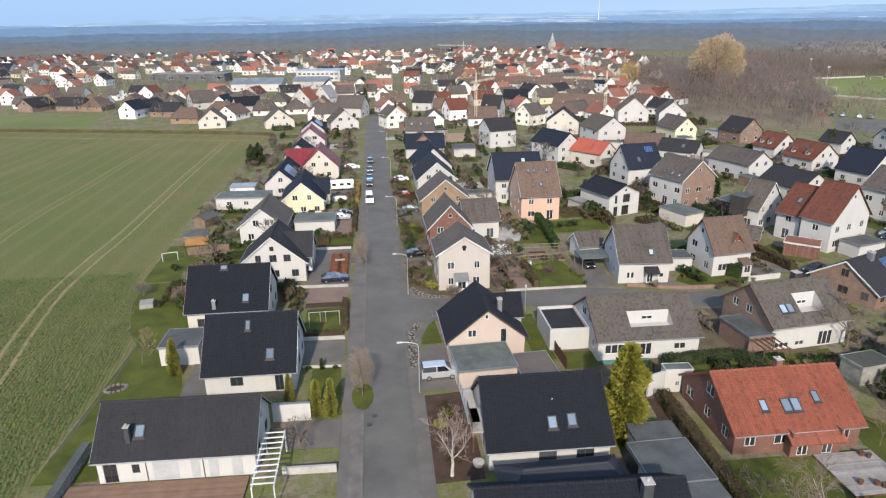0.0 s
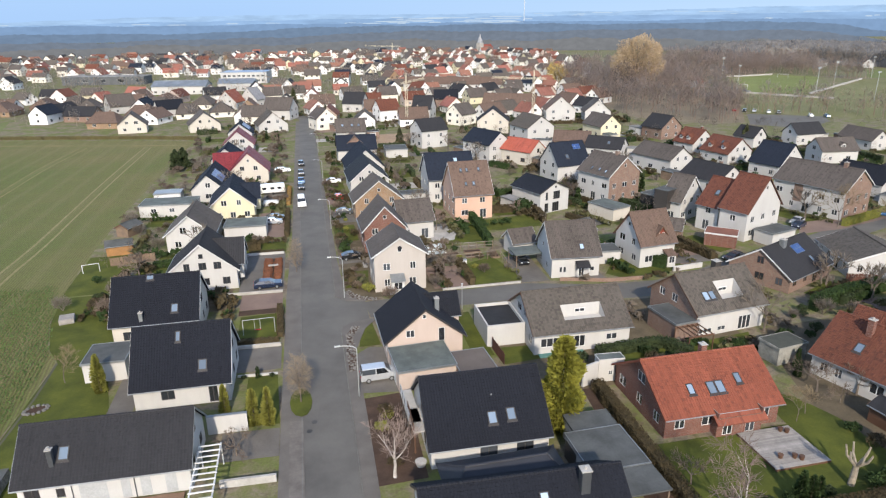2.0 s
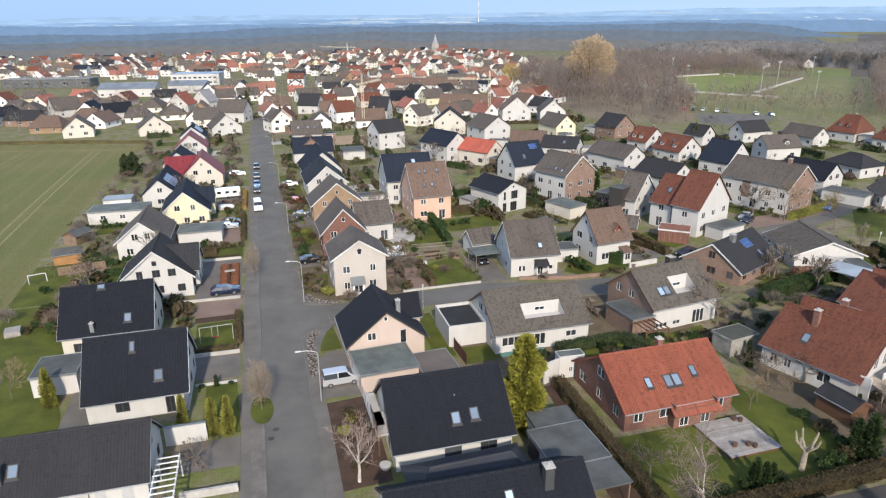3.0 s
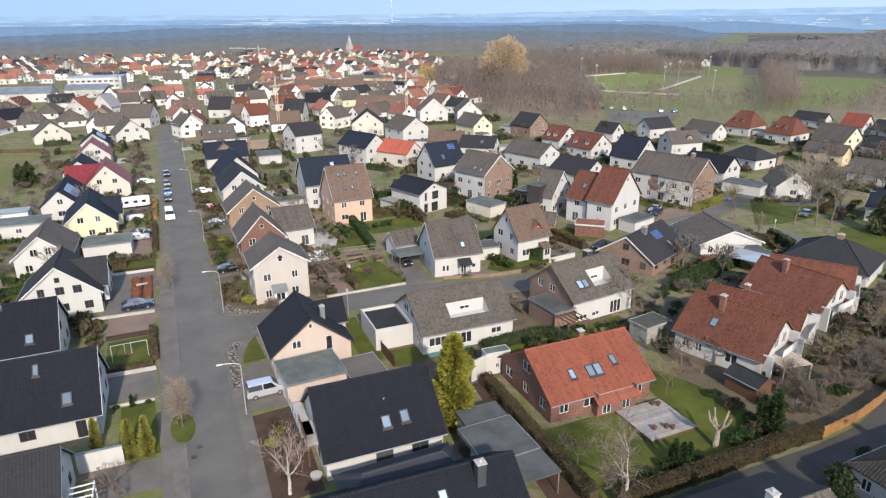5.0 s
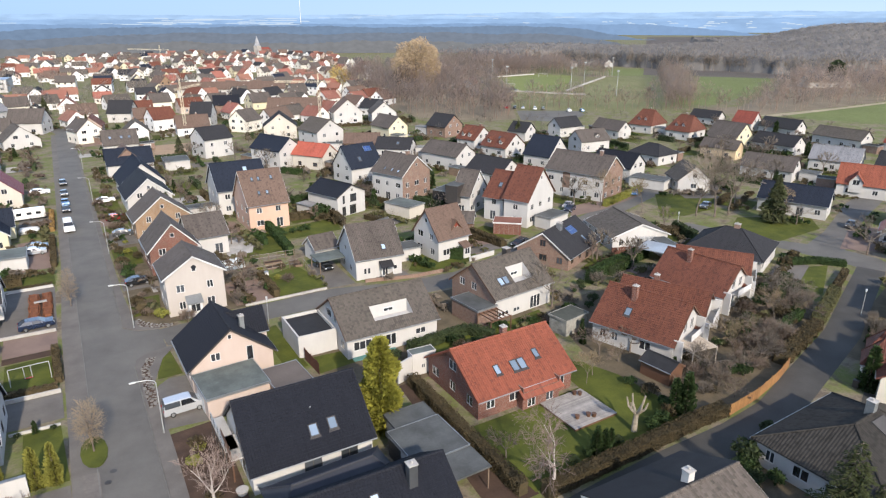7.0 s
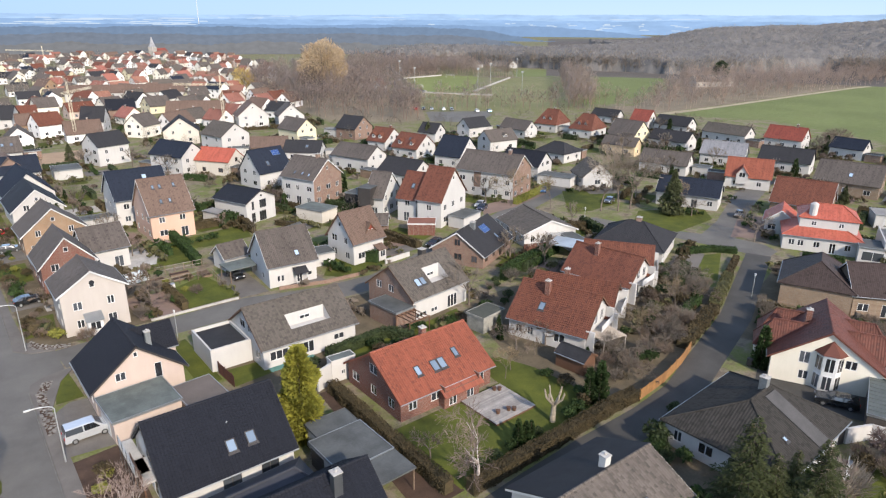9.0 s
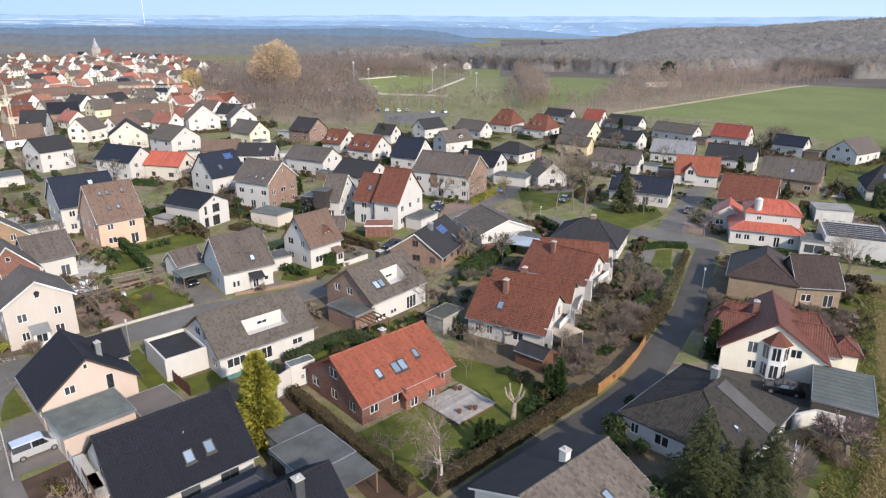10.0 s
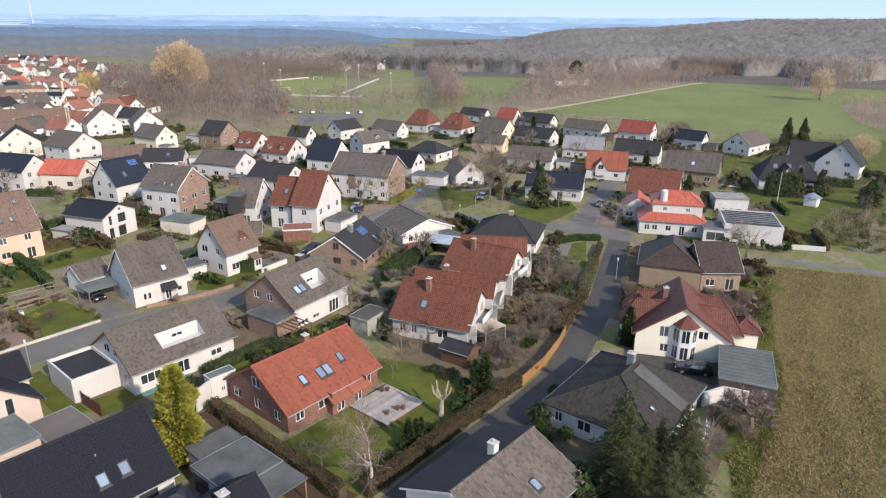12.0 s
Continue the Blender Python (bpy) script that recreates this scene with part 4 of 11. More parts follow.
def roof_terrace(parent, L, W, he, hr, hole):
    """White walls and a floor sunk into the near slope."""
    u0, u1, d0, d1 = hole
    run, rise = W / 2, hr - he
    zt, zb = hr - rise * d0, hr - rise * d1
    y0, y1 = -run * d0, -run * d1
    bm = bmesh.new()
    q = lambda *p: bm.faces.new([bm.verts.new(v) for v in p])
    q((u0, y1, zb - 0.5), (u1, y1, zb - 0.5), (u1, y0, zb - 0.5), (u0, y0, zb - 0.5))
    q((u0, y0, zb - 0.5), (u1, y0, zb - 0.5), (u1, y0, zt), (u0, y0, zt))
    q((u0, y1, zb - 0.5), (u0, y0, zb - 0.5), (u0, y0, zt), (u0, y1, zb))
    q((u1, y0, zb - 0.5), (u1, y1, zb - 0.5), (u1, y1, zb), (u1, y0, zt))
    q((u1, y1, zb - 0.5), (u0, y1, zb - 0.5), (u0, y1, zb), (u1, y1, zb))
    bmesh.ops.remove_doubles(bm, verts=bm.verts[:], dist=0.001)
    ob = part("roof_terrace", bm, WHITE, parent, "white roof terrace sunk into the slope")
    part("window", far_window_mesh(1.5, 0.55, FRAME_W), None, ob, m=Matrix.Translation(((u0 + u1) / 2, y0 - 0.05, zb + 0.1)))


HOUSES = {}
FOOT = []          # plans of what is built, so that plants keep clear of it
HOUSE_GROUP = "houses of the estate"


def house(label, x, y, ang, L, W, he, hr, wall, roof, near=0, seed=1, hip=0.0, trim=None, gut=None, chim=(), sky=(), sol=(), wins=None, frame=None, ov=0.5, og=0.35, cross=(), gable_wall=None, skip="", name="house", chim_mat=None, far=False, hole=None):
    """A house: x, y the middle of its plan, ang the way of its ridge, L and W the roof's plan, he and hr its eave and ridge."""
    far = far or math.hypot(x, y) > 172
    ob = thing(name, pose(x, y, 0, 0, 0, ang), label, name.replace("_", " "), HOUSE_GROUP if name == "house" else "")
    FOOT.append((x, y, radians(ang), L, W))
    HOUSES[label] = (ob, L, W, he, hr)
    gable_block(ob, L, W, he, hr, wall, roof, near > 1, seed, wins, frame, ov, og, hip, trim or (FRAME_W if not far else None), gut, gable_wall=gable_wall, skip=skip, far=far, hole=hole)
    if hole:
        roof_terrace(ob, L, W, he, hr, hole)
    tan = (hr - he) / (W / 2)
    for c in chim:
        u, v = c[0], c[1]
        zs = hr - abs(v) * tan
        w = c[2] if len(c) > 2 else 0.6
        top = c[3] if len(c) > 3 else 0.8
        chimney(ob, u, v, zs - 0.6, max(zs + 0.7, hr + top * 0.6) if len(c) < 4 else zs + top, w, w, chim_mat or BRICK_B)
    for side, u, d, *wh in sky:
        skylight(ob, slope_m(L, W, he, hr, side, u, d), *(wh or (0.95, 1.3)))
    for side, u, d, w, h, nx, ny in sol:
        solar_panel(ob, slope_m(L, W, he, hr, side, u, d), w, h, nx, ny)
    for cr in cross:
        # a cross gable: u along the ridge, side, width, eave, ridge, reach from the main ridge's line
        u, side, w, che, chr_, reach, cwall, cwins, *chip = cr
        s = -1 if side == "E" else 1
        e = new("cross_gable")
        e.parent = ob
        e.matrix_basis = Matrix.Translation((u, s * reach / 2, 0)) @ Matrix.Rotation(math.pi / 2 * s, 4, "Z")
        gable_block(e, reach, w, che, chr_, cwall, roof, near > 1, seed + 7, cwins, frame, 0.3, 0.3, chip[0] if chip else 0, trim or FRAME_W, gut, z0=max(0.0, che - 2.6) if che > he else 0.0, skip="A", far=far)
    return ob


def flat_building(label, x, y, ang, L, W, h, wall, roof, name="garage", category="garage", over=0.12, door=None, edge=None, parapet=0.0, wins=()):
    ob = thing(name, pose(x, y, 0, 0, 0, ang), label, category)
    FOOT.append((x, y, radians(ang), L, W))
    bm = bmesh.new()
    l, w = L / 2 - over, W / 2 - over
    box(bm, -l, -w, -0.3, l, w, h)
    part("wall", bm, wall, ob)
    rb = bmesh.new()
    if parapet:
        box(rb, -l + 0.22, -w + 0.22, h - 0.02, l - 0.22, w - 0.22, h + 0.03)
        pb = bmesh.new()
        for q in ((-l, -w, l, -w + 0.22), (-l, w - 0.22, l, w), (-l, -w + 0.22, -l + 0.22, w - 0.22), (l - 0.22, -w + 0.22, l, w - 0.22)):
            box(pb, q[0], q[1], h + 0.002, q[2], q[3], h + parapet)
        part("parapet", pb, wall, ob)
    else:
        box(rb, -L / 2, -W / 2, h, L / 2, W / 2, h + 0.16)
        eb = bmesh.new()
        for q in ((-L / 2 - 0.03, -W / 2 - 0.03, L / 2 + 0.03, -W / 2 + 0.05), (-L / 2 - 0.03, W / 2 - 0.05, L / 2 + 0.03, W / 2 + 0.03), (-L / 2 - 0.03, -W / 2 + 0.05, -L / 2 + 0.05, W / 2 - 0.05), (L / 2 - 0.05, -W / 2 + 0.05, L / 2 + 0.03, W / 2 - 0.05)):
            box(eb, q[0], q[1], h - 0.08, q[2], q[3], h + 0.21)
        part("fascia", eb, edge or METAL, ob)
    part("roof", rb, roof, ob)
    for side, u, z, ww, hh, mt in wins:
        m = {"E": Matrix.Translation((u, -w, z)), "B": Matrix.Translation((l, u, z)) @ Matrix.Rotation(math.pi / 2, 4, "Z"), "A": Matrix.Translation((-l, u, z)) @ Matrix.Rotation(-math.pi / 2, 4, "Z"), "F": Matrix.Translation((u, w, z)) @ Matrix.Rotation(math.pi, 4, "Z")}[side]
        if mt is None:
            part("window", far_window_mesh(ww, hh, FRAME_W), None, ob, m=m)
        else:
            db = bmesh.new()
            k = max(2, int(hh / 0.45))
            for i in range(k):
                box(db, -ww / 2, -0.03, hh * i / k + 0.012, ww / 2, 0.03, hh * (i + 1) / k - 0.012)
            part("garage_door", db, mt, ob, m=m)
    return ob


# ---- houses ----
house("white rendered bungalow with an anthracite tiled roof", -20.09, 58.37, 358.4, 15.67, 8.95, 2.72, 6.65, WHITE, T_DARK, near=2, seed=1, frame=FRAME_D, trim=METAL, sky=[('E', -3.6, 0.52)], chim=[(-4.5, -3.0, 0.45, 1.6)], chim_mat=DARK_ZINC, wins={'E': [(-6.3, 0.05, 1.3, 2.1), (-3.9, 1.0, 0.75, 1.0)]})
house("white house with a black glazed tile roof", -15.66, 74.49, 359.3, 11.28, 10.96, 2.65, 8.21, WHITE, T_BLACK, near=2, seed=2, frame=FRAME_D, sky=[('E', -0.4, 0.2, 0.6, 1.3), ('E', 2.4, 0.68)], wins={'E': [(-1.6, 1.0, 1.5, 1.2), (3.4, 0.1, 1.0, 2.1)]})
house("cream house with a black glazed tile roof", -21.62, 91.78, 359.8, 11.88, 11.20, 3.26, 8.39, CREAM, T_BLACK, near=2, seed=3, frame=FRAME_D, sky=[('E', 2.6, 0.72), ('E', -0.8, 0.04, 1.0, 1.0)], chim=[(-1.7, -5.0, 0.5, 1.0)], chim_mat=METAL)
house("rose rendered gabled house with an anthracite roof", 13.80, 78.19, 90.7, 9.93, 10.95, 3.01, 7.40, ROSE, T_BLACK, near=2, seed=4, trim=FRAME_D, wins={'A': [(-2.0, 3.45, 1.15, 1.05), (2.15, 2.5, 0.85, 1.95), (-0.1, 5.9, 0.5, 0.65)]}, cross=[(1.8, 'E', 4.6, 3.9, 6.6, 5.9, ROSE, {'B': [], 'E': [], 'F': []})], chim=[(-1.5, -2.2, 0.6, 1.6)], chim_mat=METAL)
house("white house with a large black tiled roof", 16.32, 56.99, 358.8, 12.89, 11.75, 2.41, 7.43, WHITE, T_BLACK, near=2, seed=5, frame=FRAME_D, trim=FRAME_D, sky=[('E', 0.5, 0.66), ('E', 2.5, 0.64)], wins={'E': [(-0.2, 0.6, 1.8, 1.25), (3.6, 0.55, 1.8, 1.25)], 'A': [(-2.4, 0.1, 1.3, 2.1), (1.5, 0.1, 1.3, 2.1), (0.0, 3.0, 1.6, 2.0)]})
house("white house with a weathered grey-brown roof and a roof terrace", 34.93, 76.54, 359.0, 14.29, 11.78, 3.01, 6.99, WHITE, T_GREY, near=2, seed=6, trim=FRAME_B, hole=(-2.2, 3.6, 0.38, 0.72), wins={'E': [(-4.6, 1.0, 2.6, 1.3), (-0.8, 0.6, 2.4, 1.7), (4.2, 1.2, 1.6, 0.9)]})
house("brown brick house with a weathered grey tile roof", 56.75, 76.40, 6.8, 12.52, 11.25, 3.59, 7.81, WHITE, T_GREY, near=2, seed=7, trim=FRAME_B, gable_wall=BRICK_B, hole=(-0.9, 2.9, 0.3, 0.72), sky=[('E', -3.3, 0.6, 1.0, 1.4), ('E', -2.25, 0.6, 1.0, 1.4)], chim=[(1.4, 0.5, 1.0, 1.2)], chim_mat=FRAME_D, wins={'E': [(-4.2, 0.5, 2.2, 0.7), (-1.4, 0.5, 1.4, 0.7), (2.6, 0.1, 2.2, 2.1)], 'A': [(-2.6, 3.6, 1.2, 1.2), (0.2, 3.6, 1.2, 1.2), (2.6, 1.0, 1.0, 1.2)]})
house("orange brick house with an orange clay tile roof", 41.98, 56.55, 359.8, 14.37, 12.23, 2.60, 6.51, BRICK_O, T_ORANGE, near=2, seed=8, trim=T_ORANGE, sky=[('E', -2.9, 0.58, 0.8, 1.3), ('E', -0.45, 0.6, 1.0, 1.5), ('E', 0.6, 0.6, 1.0, 1.5), ('E', 3.1, 0.5, 0.8, 1.3)], chim=[(0.7, 0.3, 0.7, 1.0)], chim_mat=BRICK_O)
house("white semi-detached house with a rust-brown tiled roof", 66.41, 54.99, 287.3, 12.24, 10.55, 2.82, 7.23, WHITE, T_RUST, near=2, seed=9, trim=FRAME_B, wins={'E': [(-4.2, 0.9, 0.9, 1.2), (-2.4, 0.9, 0.9, 1.2), (2.0, 0.9, 1.6, 1.3)], 'B': [(-1.2, 0.1, 1.4, 2.1), (2.4, 0.1, 1.4, 2.1), (-1.0, 3.2, 1.0, 1.9), (1.2, 3.2, 1.0, 1.6)]}, sky=[('E', -1.6, 0.55, 0.95, 1.3)], chim=[(-1.6, -1.2, 0.7, 1.9)], chim_mat=BRICK_O)
house("white semi-detached house with a rust-brown roof, set back", 72.34, 57.15, 296.1, 12.85, 10.02, 2.79, 6.61, WHITE, T_RUST, near=2, seed=10, trim=FRAME_B, chim=[(-1.6, 0.6, 0.7, 1.2)], chim_mat=BRICK_O)
house("white semi-detached house with a rust-red tiled roof", 86.07, 61.52, 280.4, 12.57, 9.87, 2.82, 6.87, WHITE, T_RUST, near=1, seed=11, trim=FRAME_B, wins={'E': [(-4.2, 0.9, 0.9, 1.2), (-2.4, 0.9, 0.9, 1.2), (2.0, 0.9, 1.6, 1.3)], 'B': [(-1.2, 0.1, 1.4, 2.1), (2.4, 0.1, 1.4, 2.1), (-1.0, 3.2, 1.0, 1.9), (1.2, 3.2, 1.0, 1.6)]}, chim=[(-1.6, -1.2, 0.7, 1.9)], chim_mat=BRICK_O)
house("white semi-detached house with a rust-red roof, stepped back", 90.43, 62.75, 304.0, 12.02, 9.86, 2.75, 6.82, WHITE, T_RUST, near=1, seed=12, trim=FRAME_B)
house("brown brick gabled house with grey roof and solar panels", 79.05, 88.32, 23.4, 14.22, 11.56, 2.44, 6.39, BRICK_B, T_DARK, near=1, seed=13, frame=FRAME_B, sol=[('E', 1.2, 0.32, 2.6, 1.8, 3, 2)], sky=[('E', 2.4, 0.68, 0.8, 1.2)], chim=[(-1.6, -0.7, 0.9, 1.1)], chim_mat=METAL)
house("low white house with a shallow grey roof", 97.26, 88.41, 251.0, 12.89, 12.80, 2.80, 5.28, WHITE, T_GREY, near=1, seed=14)
house("white house with a steep brown tiled roof", 45.08, 100.62, 354.6, 9.17, 10.49, 3.78, 8.84, WHITE, T_DBROWN, near=2, seed=15, trim=FRAME_W, sky=[('E', 1.2, 0.72, 0.8, 1.1)], wins={'E': [(-2.6, 0.9, 0.55, 1.1), (-1.9, 0.9, 0.55, 1.1), (1.1, 0.1, 1.0, 2.1), (3.0, 1.0, 0.8, 0.8)], 'A': [(-2.2, 0.9, 0.9, 1.1), (1.6, 0.9, 0.9, 1.1), (-1.2, 3.9, 0.7, 0.9)]})
house("small white garage with a brown pitched roof", 39.69, 111.12, 6.8, 5.40, 5.24, 2.40, 4.58, WHITE, T_DBROWN, near=1, seed=16, wins={'E': [], 'F': [], 'A': [], 'B': []}, name='garage')
house("white gabled house with brown roof and red timber dormer", 60.52, 101.23, 6.5, 7.92, 8.85, 4.17, 9.44, WHITE, T_BROWN, near=2, seed=17, trim=FRAME_B, cross=[(1.1, 'E', 2.8, 5.4, 7.2, 3.4, TIMBER_R, {'B': [(-0.45, 5.35, 0.5, 0.6), (0.45, 5.35, 0.5, 0.6)], 'E': [], 'F': []})])
house("cream house with a bright red tiled roof", 68.05, 189.93, 303.4, 12.03, 8.70, 4.22, 7.47, CREAM, T_BRIGHT, seed=18, frame=FRAME_B)
house("white house with blue-black roof and solar panels", 72.49, 167.48, 11.2, 11.13, 10.04, 4.33, 10.12, WHITE, T_BLUE, seed=19, trim=FRAME_D, sol=[('E', 2.6, 0.25, 2.4, 1.6, 3, 2)], sky=[('E', -1.4, 0.62)])
house("white house with brown brick gable and brown roof", 74.24, 143.94, 289.8, 11.18, 11.36, 6.70, 11.16, WHITE, T_DBROWN, seed=20, gable_wall=BRICK_B, sky=[('E', -1.5, 0.75, 0.6, 0.9), ('E', 1.0, 0.75, 0.6, 0.9), ('E', 3.2, 0.78, 0.6, 0.9)], chim=[(2.2, 0.2, 0.8, 1.0)])
house("modern white house with a dark blue-grey roof", 54.66, 139.74, 110.3, 10.88, 9.68, 4.93, 7.26, WHITE, T_BLACK, seed=21, frame=FRAME_D, trim=FRAME_D, wins={'A': [(-2.4, 0.1, 1.1, 2.2), (0.4, 0.1, 2.0, 2.2), (-2.4, 3.0, 0.7, 1.9), (0.6, 3.0, 2.0, 1.9), (0.3, 5.6, 0.5, 0.5)]})
house("white two-storey house with a grey hipped roof", 104.22, 169.62, 286.7, 15.23, 9.77, 4.30, 7.64, WHITE, T_DBROWN, seed=22)
house("white gabled house with a dark brown roof", 82.33, 124.14, 299.7, 5.31, 10.27, 4.51, 9.79, WHITE, T_DBROWN, seed=23)
house("tall white house with a steep red-brown roof", 89.04, 110.08, 292.5, 6.65, 12.94, 5.86, 12.42, WHITE, T_RUST, near=1, seed=24, trim=FRAME_B)
house("white apartment house with brick gable and dark roof", 116.67, 121.97, 290.4, 17.03, 12.38, 6.52, 10.80, WHITE, T_DBROWN, seed=25, gable_wall=BRICK_B, chim=[(4.5, 0, 0.8, 0.9)])
house("white gabled house with a black roof", 138.13, 130.74, 285.8, 13.10, 9.82, 4.05, 7.74, WHITE, T_BLACK, seed=26, trim=FRAME_B)
house("white gabled bungalow with a grey roof", 145.09, 111.68, 59.4, 10.00, 9.57, 2.91, 6.86, WHITE, T_GREY, seed=27)
house("white gabled house with dark grey tiled roofs", -17.50, 109.78, 89.2, 10.46, 11.87, 3.31, 8.28, WHITE, T_DARK, near=1, seed=30, frame=FRAME_D, cross=[(0.8, 'E', 7.5, 3.6, 7.2, 6.6, WHITE, None)])
house("white gabled house with a weathered dark grey roof", -22.45, 132.13, 88.7, 12.42, 9.76, 3.33, 7.34, WHITE, T_DBROWN, seed=31)
house("yellow gabled house with a blue-black roof", -16.37, 152.30, 91.2, 14.89, 10.59, 3.33, 7.92, YELLOW, T_BLUE, seed=32, cross=[(2.0, 'E', 6.0, 3.4, 6.6, 6.2, YELLOW, None)])
house("white gabled house with solar panels on its roof", -23.34, 172.72, 88.7, 18.17, 8.83, 3.09, 7.02, WHITE, T_BLUE, seed=33, sol=[('E', -2.0, 0.45, 7.0, 3.2, 7, 3)])
house("cream gabled house with carmine red roofs", -14.73, 187.69, 90.7, 12.42, 11.33, 3.25, 8.66, CREAM, T_CARMINE, seed=34, cross=[(3.0, 'F', 8.0, 3.3, 7.4, 10.0, CREAM, None)])
house("white gabled house with a blue-black roof", -22.51, 207.30, 89.1, 12.57, 9.51, 3.02, 6.80, WHITE, T_BLUE, seed=35)
house("white gabled house with a carmine roof", -20.95, 232.90, 90.4, 11.12, 10.90, 3.04, 7.72, WHITE, T_CARMINE, seed=36)
house("white gabled house with solar panels and dark roof", -22.05, 257.63, 89.8, 11.06, 9.59, 3.01, 6.81, WHITE, T_BLUE, seed=37, sol=[('E', 0, 0.45, 7.0, 3.2, 7, 3)])
house("pale salmon two-storey gabled house with a dark brown roof", 14.33, 101.33, 89.7, 8.76, 9.49, 6.19, 9.32, SALMON, T_DBROWN, near=1, seed=40)
house("orange brick gabled house with a brown roof", 14.42, 121.07, 90.2, 9.91, 9.02, 4.49, 9.31, BRICK_O, T_DBROWN, seed=41)
house("white house wing with a brown roof", 21.60, 127.36, 1.4, 7.69, 10.03, 3.85, 7.32, WHITE, T_DBROWN, seed=42)
house("tan brick house with a brown tiled roof", 16.05, 143.49, 91.6, 9.55, 11.85, 4.08, 8.93, BRICK_T, T_DBROWN, seed=43)
house("white gabled house with a black roof", 16.40, 168.13, 91.0, 14.86, 10.76, 3.61, 8.22, WHITE, T_BLACK, seed=44)
house("white gabled house with a dark blue roof", 17.04, 183.36, 91.0, 15.37, 11.21, 3.64, 9.09, WHITE, T_BLUE, seed=45)
house("house with brown brick gable and brown roof", 16.86, 210.82, 89.6, 12.02, 10.48, 3.56, 7.97, BRICK_B, T_BROWN, seed=46)
house("house with a blue-black roof set behind others", 17.26, 207.50, 359.7, 12.88, 9.48, 4.04, 8.08, WHITE, T_BLUE, seed=47)
house("white house with a dark brown roof", 18.70, 246.41, 359.4, 11.34, 10.12, 3.54, 7.95, WHITE, T_DBROWN, seed=48, sky=[('E', -3, 0.5, 0.9, 1.2), ('E', 0.5, 0.5, 0.9, 1.2), ('E', 3, 0.5, 0.9, 1.2)])
house("white two-storey house with a dark grey roof", 45.04, 226.22, 16.9, 10.86, 10.13, 6.06, 9.74, WHITE, T_DARK, seed=49)
house("tall peach house with a steep brown roof", 36.56, 139.19, 1.8, 9.38, 11.53, 5.54, 12.12, PEACH, T_BROWN, near=1, seed=50, sky=[('E', -2.0, 0.25, 0.6, 0.9), ('E', -0.6, 0.25, 0.6, 0.9), ('E', 2.2, 0.25, 0.6, 0.9), ('E', -1.4, 0.65, 0.6, 0.9), ('E', 0.4, 0.65, 0.6, 0.9)])
house("white house with a blue-black roof and roof window", 35.42, 154.59, 0.1, 12.32, 11.69, 5.81, 11.42, WHITE, T_BLUE, seed=51, sky=[('E', 1.6, 0.3, 1.0, 1.2)])
house("white house with a blue-black roof", 58.58, 198.79, 294.6, 13.68, 9.79, 5.56, 9.29, WHITE, T_BLUE, seed=52)
house("tan brick house with a brown roof", 192.39, 62.30, 280.5, 15.80, 11.02, 3.50, 8.32, BRICK_D, T_DBROWN, seed=60, sky=[('E', 0.5, 0.6)])
house("house with a dark red-brown roof", 158.89, 60.30, 284.2, 12.83, 11.45, 3.60, 8.71, BRICK_T, T_RUST, seed=61)
house("white house with a red tiled roof and gabled dormer", 178.46, 83.16, 294.1, 12.06, 10.39, 3.25, 7.79, WHITE, T_ORANGE, seed=62, cross=[(-1.5, 'E', 3.6, 3.9, 6.2, 5.6, WHITE, {'B': [(0, 3.2, 1.6, 1.4)], 'E': [], 'F': []})])
house("white house with a dark roof", 207.22, 85.67, 283.0, 15.10, 9.03, 3.56, 7.35, WHITE, T_DARK, seed=63)
house("white house with a dark blue roof", 147.08, 82.64, 291.8, 15.22, 8.67, 3.26, 6.72, WHITE, T_BLUE, seed=64)
house("white house with a red tiled roof", 249.98, 104.36, 275.3, 13.60, 9.90, 3.56, 7.78, WHITE, T_RED, seed=70, chim=[(3, 0, 0.7, 0.9)])
house("pale house with a grey roof", 243.96, 124.13, 268.9, 18.14, 8.24, 3.62, 6.72, WHITE, T_GREY, seed=71)
house("white house with a dark roof", 251.02, 151.55, 272.9, 15.82, 8.70, 3.07, 6.52, WHITE, T_DARK, seed=72)
house("white house with a dark grey roof", 215.15, 130.27, 272.4, 15.59, 8.52, 3.06, 6.32, WHITE, T_DARK, seed=73)
house("white house with a red roof", 248.76, 165.84, 280.4, 8.87, 10.04, 3.51, 7.87, WHITE, T_RED, seed=74)
house("yellow house with a dark grey roof", 209.80, 145.75, 272.2, 12.38, 12.03, 3.62, 8.89, YELLOW, T_DBROWN, seed=75)
house("ochre house with a dark roof", 189.73, 134.19, 283.1, 12.56, 6.73, 3.48, 6.14, OCHRE, T_DBROWN, seed=76)
house("white house with a pale grey metal roof", 201.76, 103.00, 287.5, 13.81, 9.12, 3.54, 7.34, WHITE, T_PALE, seed=77)
house("white house with a dark blue roof and roof windows", 246.87, 81.77, 269.0, 11.14, 7.81, 3.48, 6.63, WHITE, T_BLUE, seed=78)
house("white house with a brown-grey roof", 176.52, 108.09, 285.5, 14.83, 8.58, 3.05, 6.50, WHITE, T_DBROWN, seed=79)
house("house with brown roof and glazed gable by the field", -67.77, 290.74, 98.3, 12.00, 11.92, 3.07, 8.01, CREAM, T_DBROWN, seed=101)
house("white house with a brown roof behind hedges", -88.05, 358.95, 29.4, 13.06, 12.15, 3.60, 9.24, WHITE, T_DBROWN, seed=102)
house("white house with a black roof", -61.34, 338.70, 26.7, 13.02, 9.77, 3.53, 7.64, WHITE, T_BLACK, seed=103)
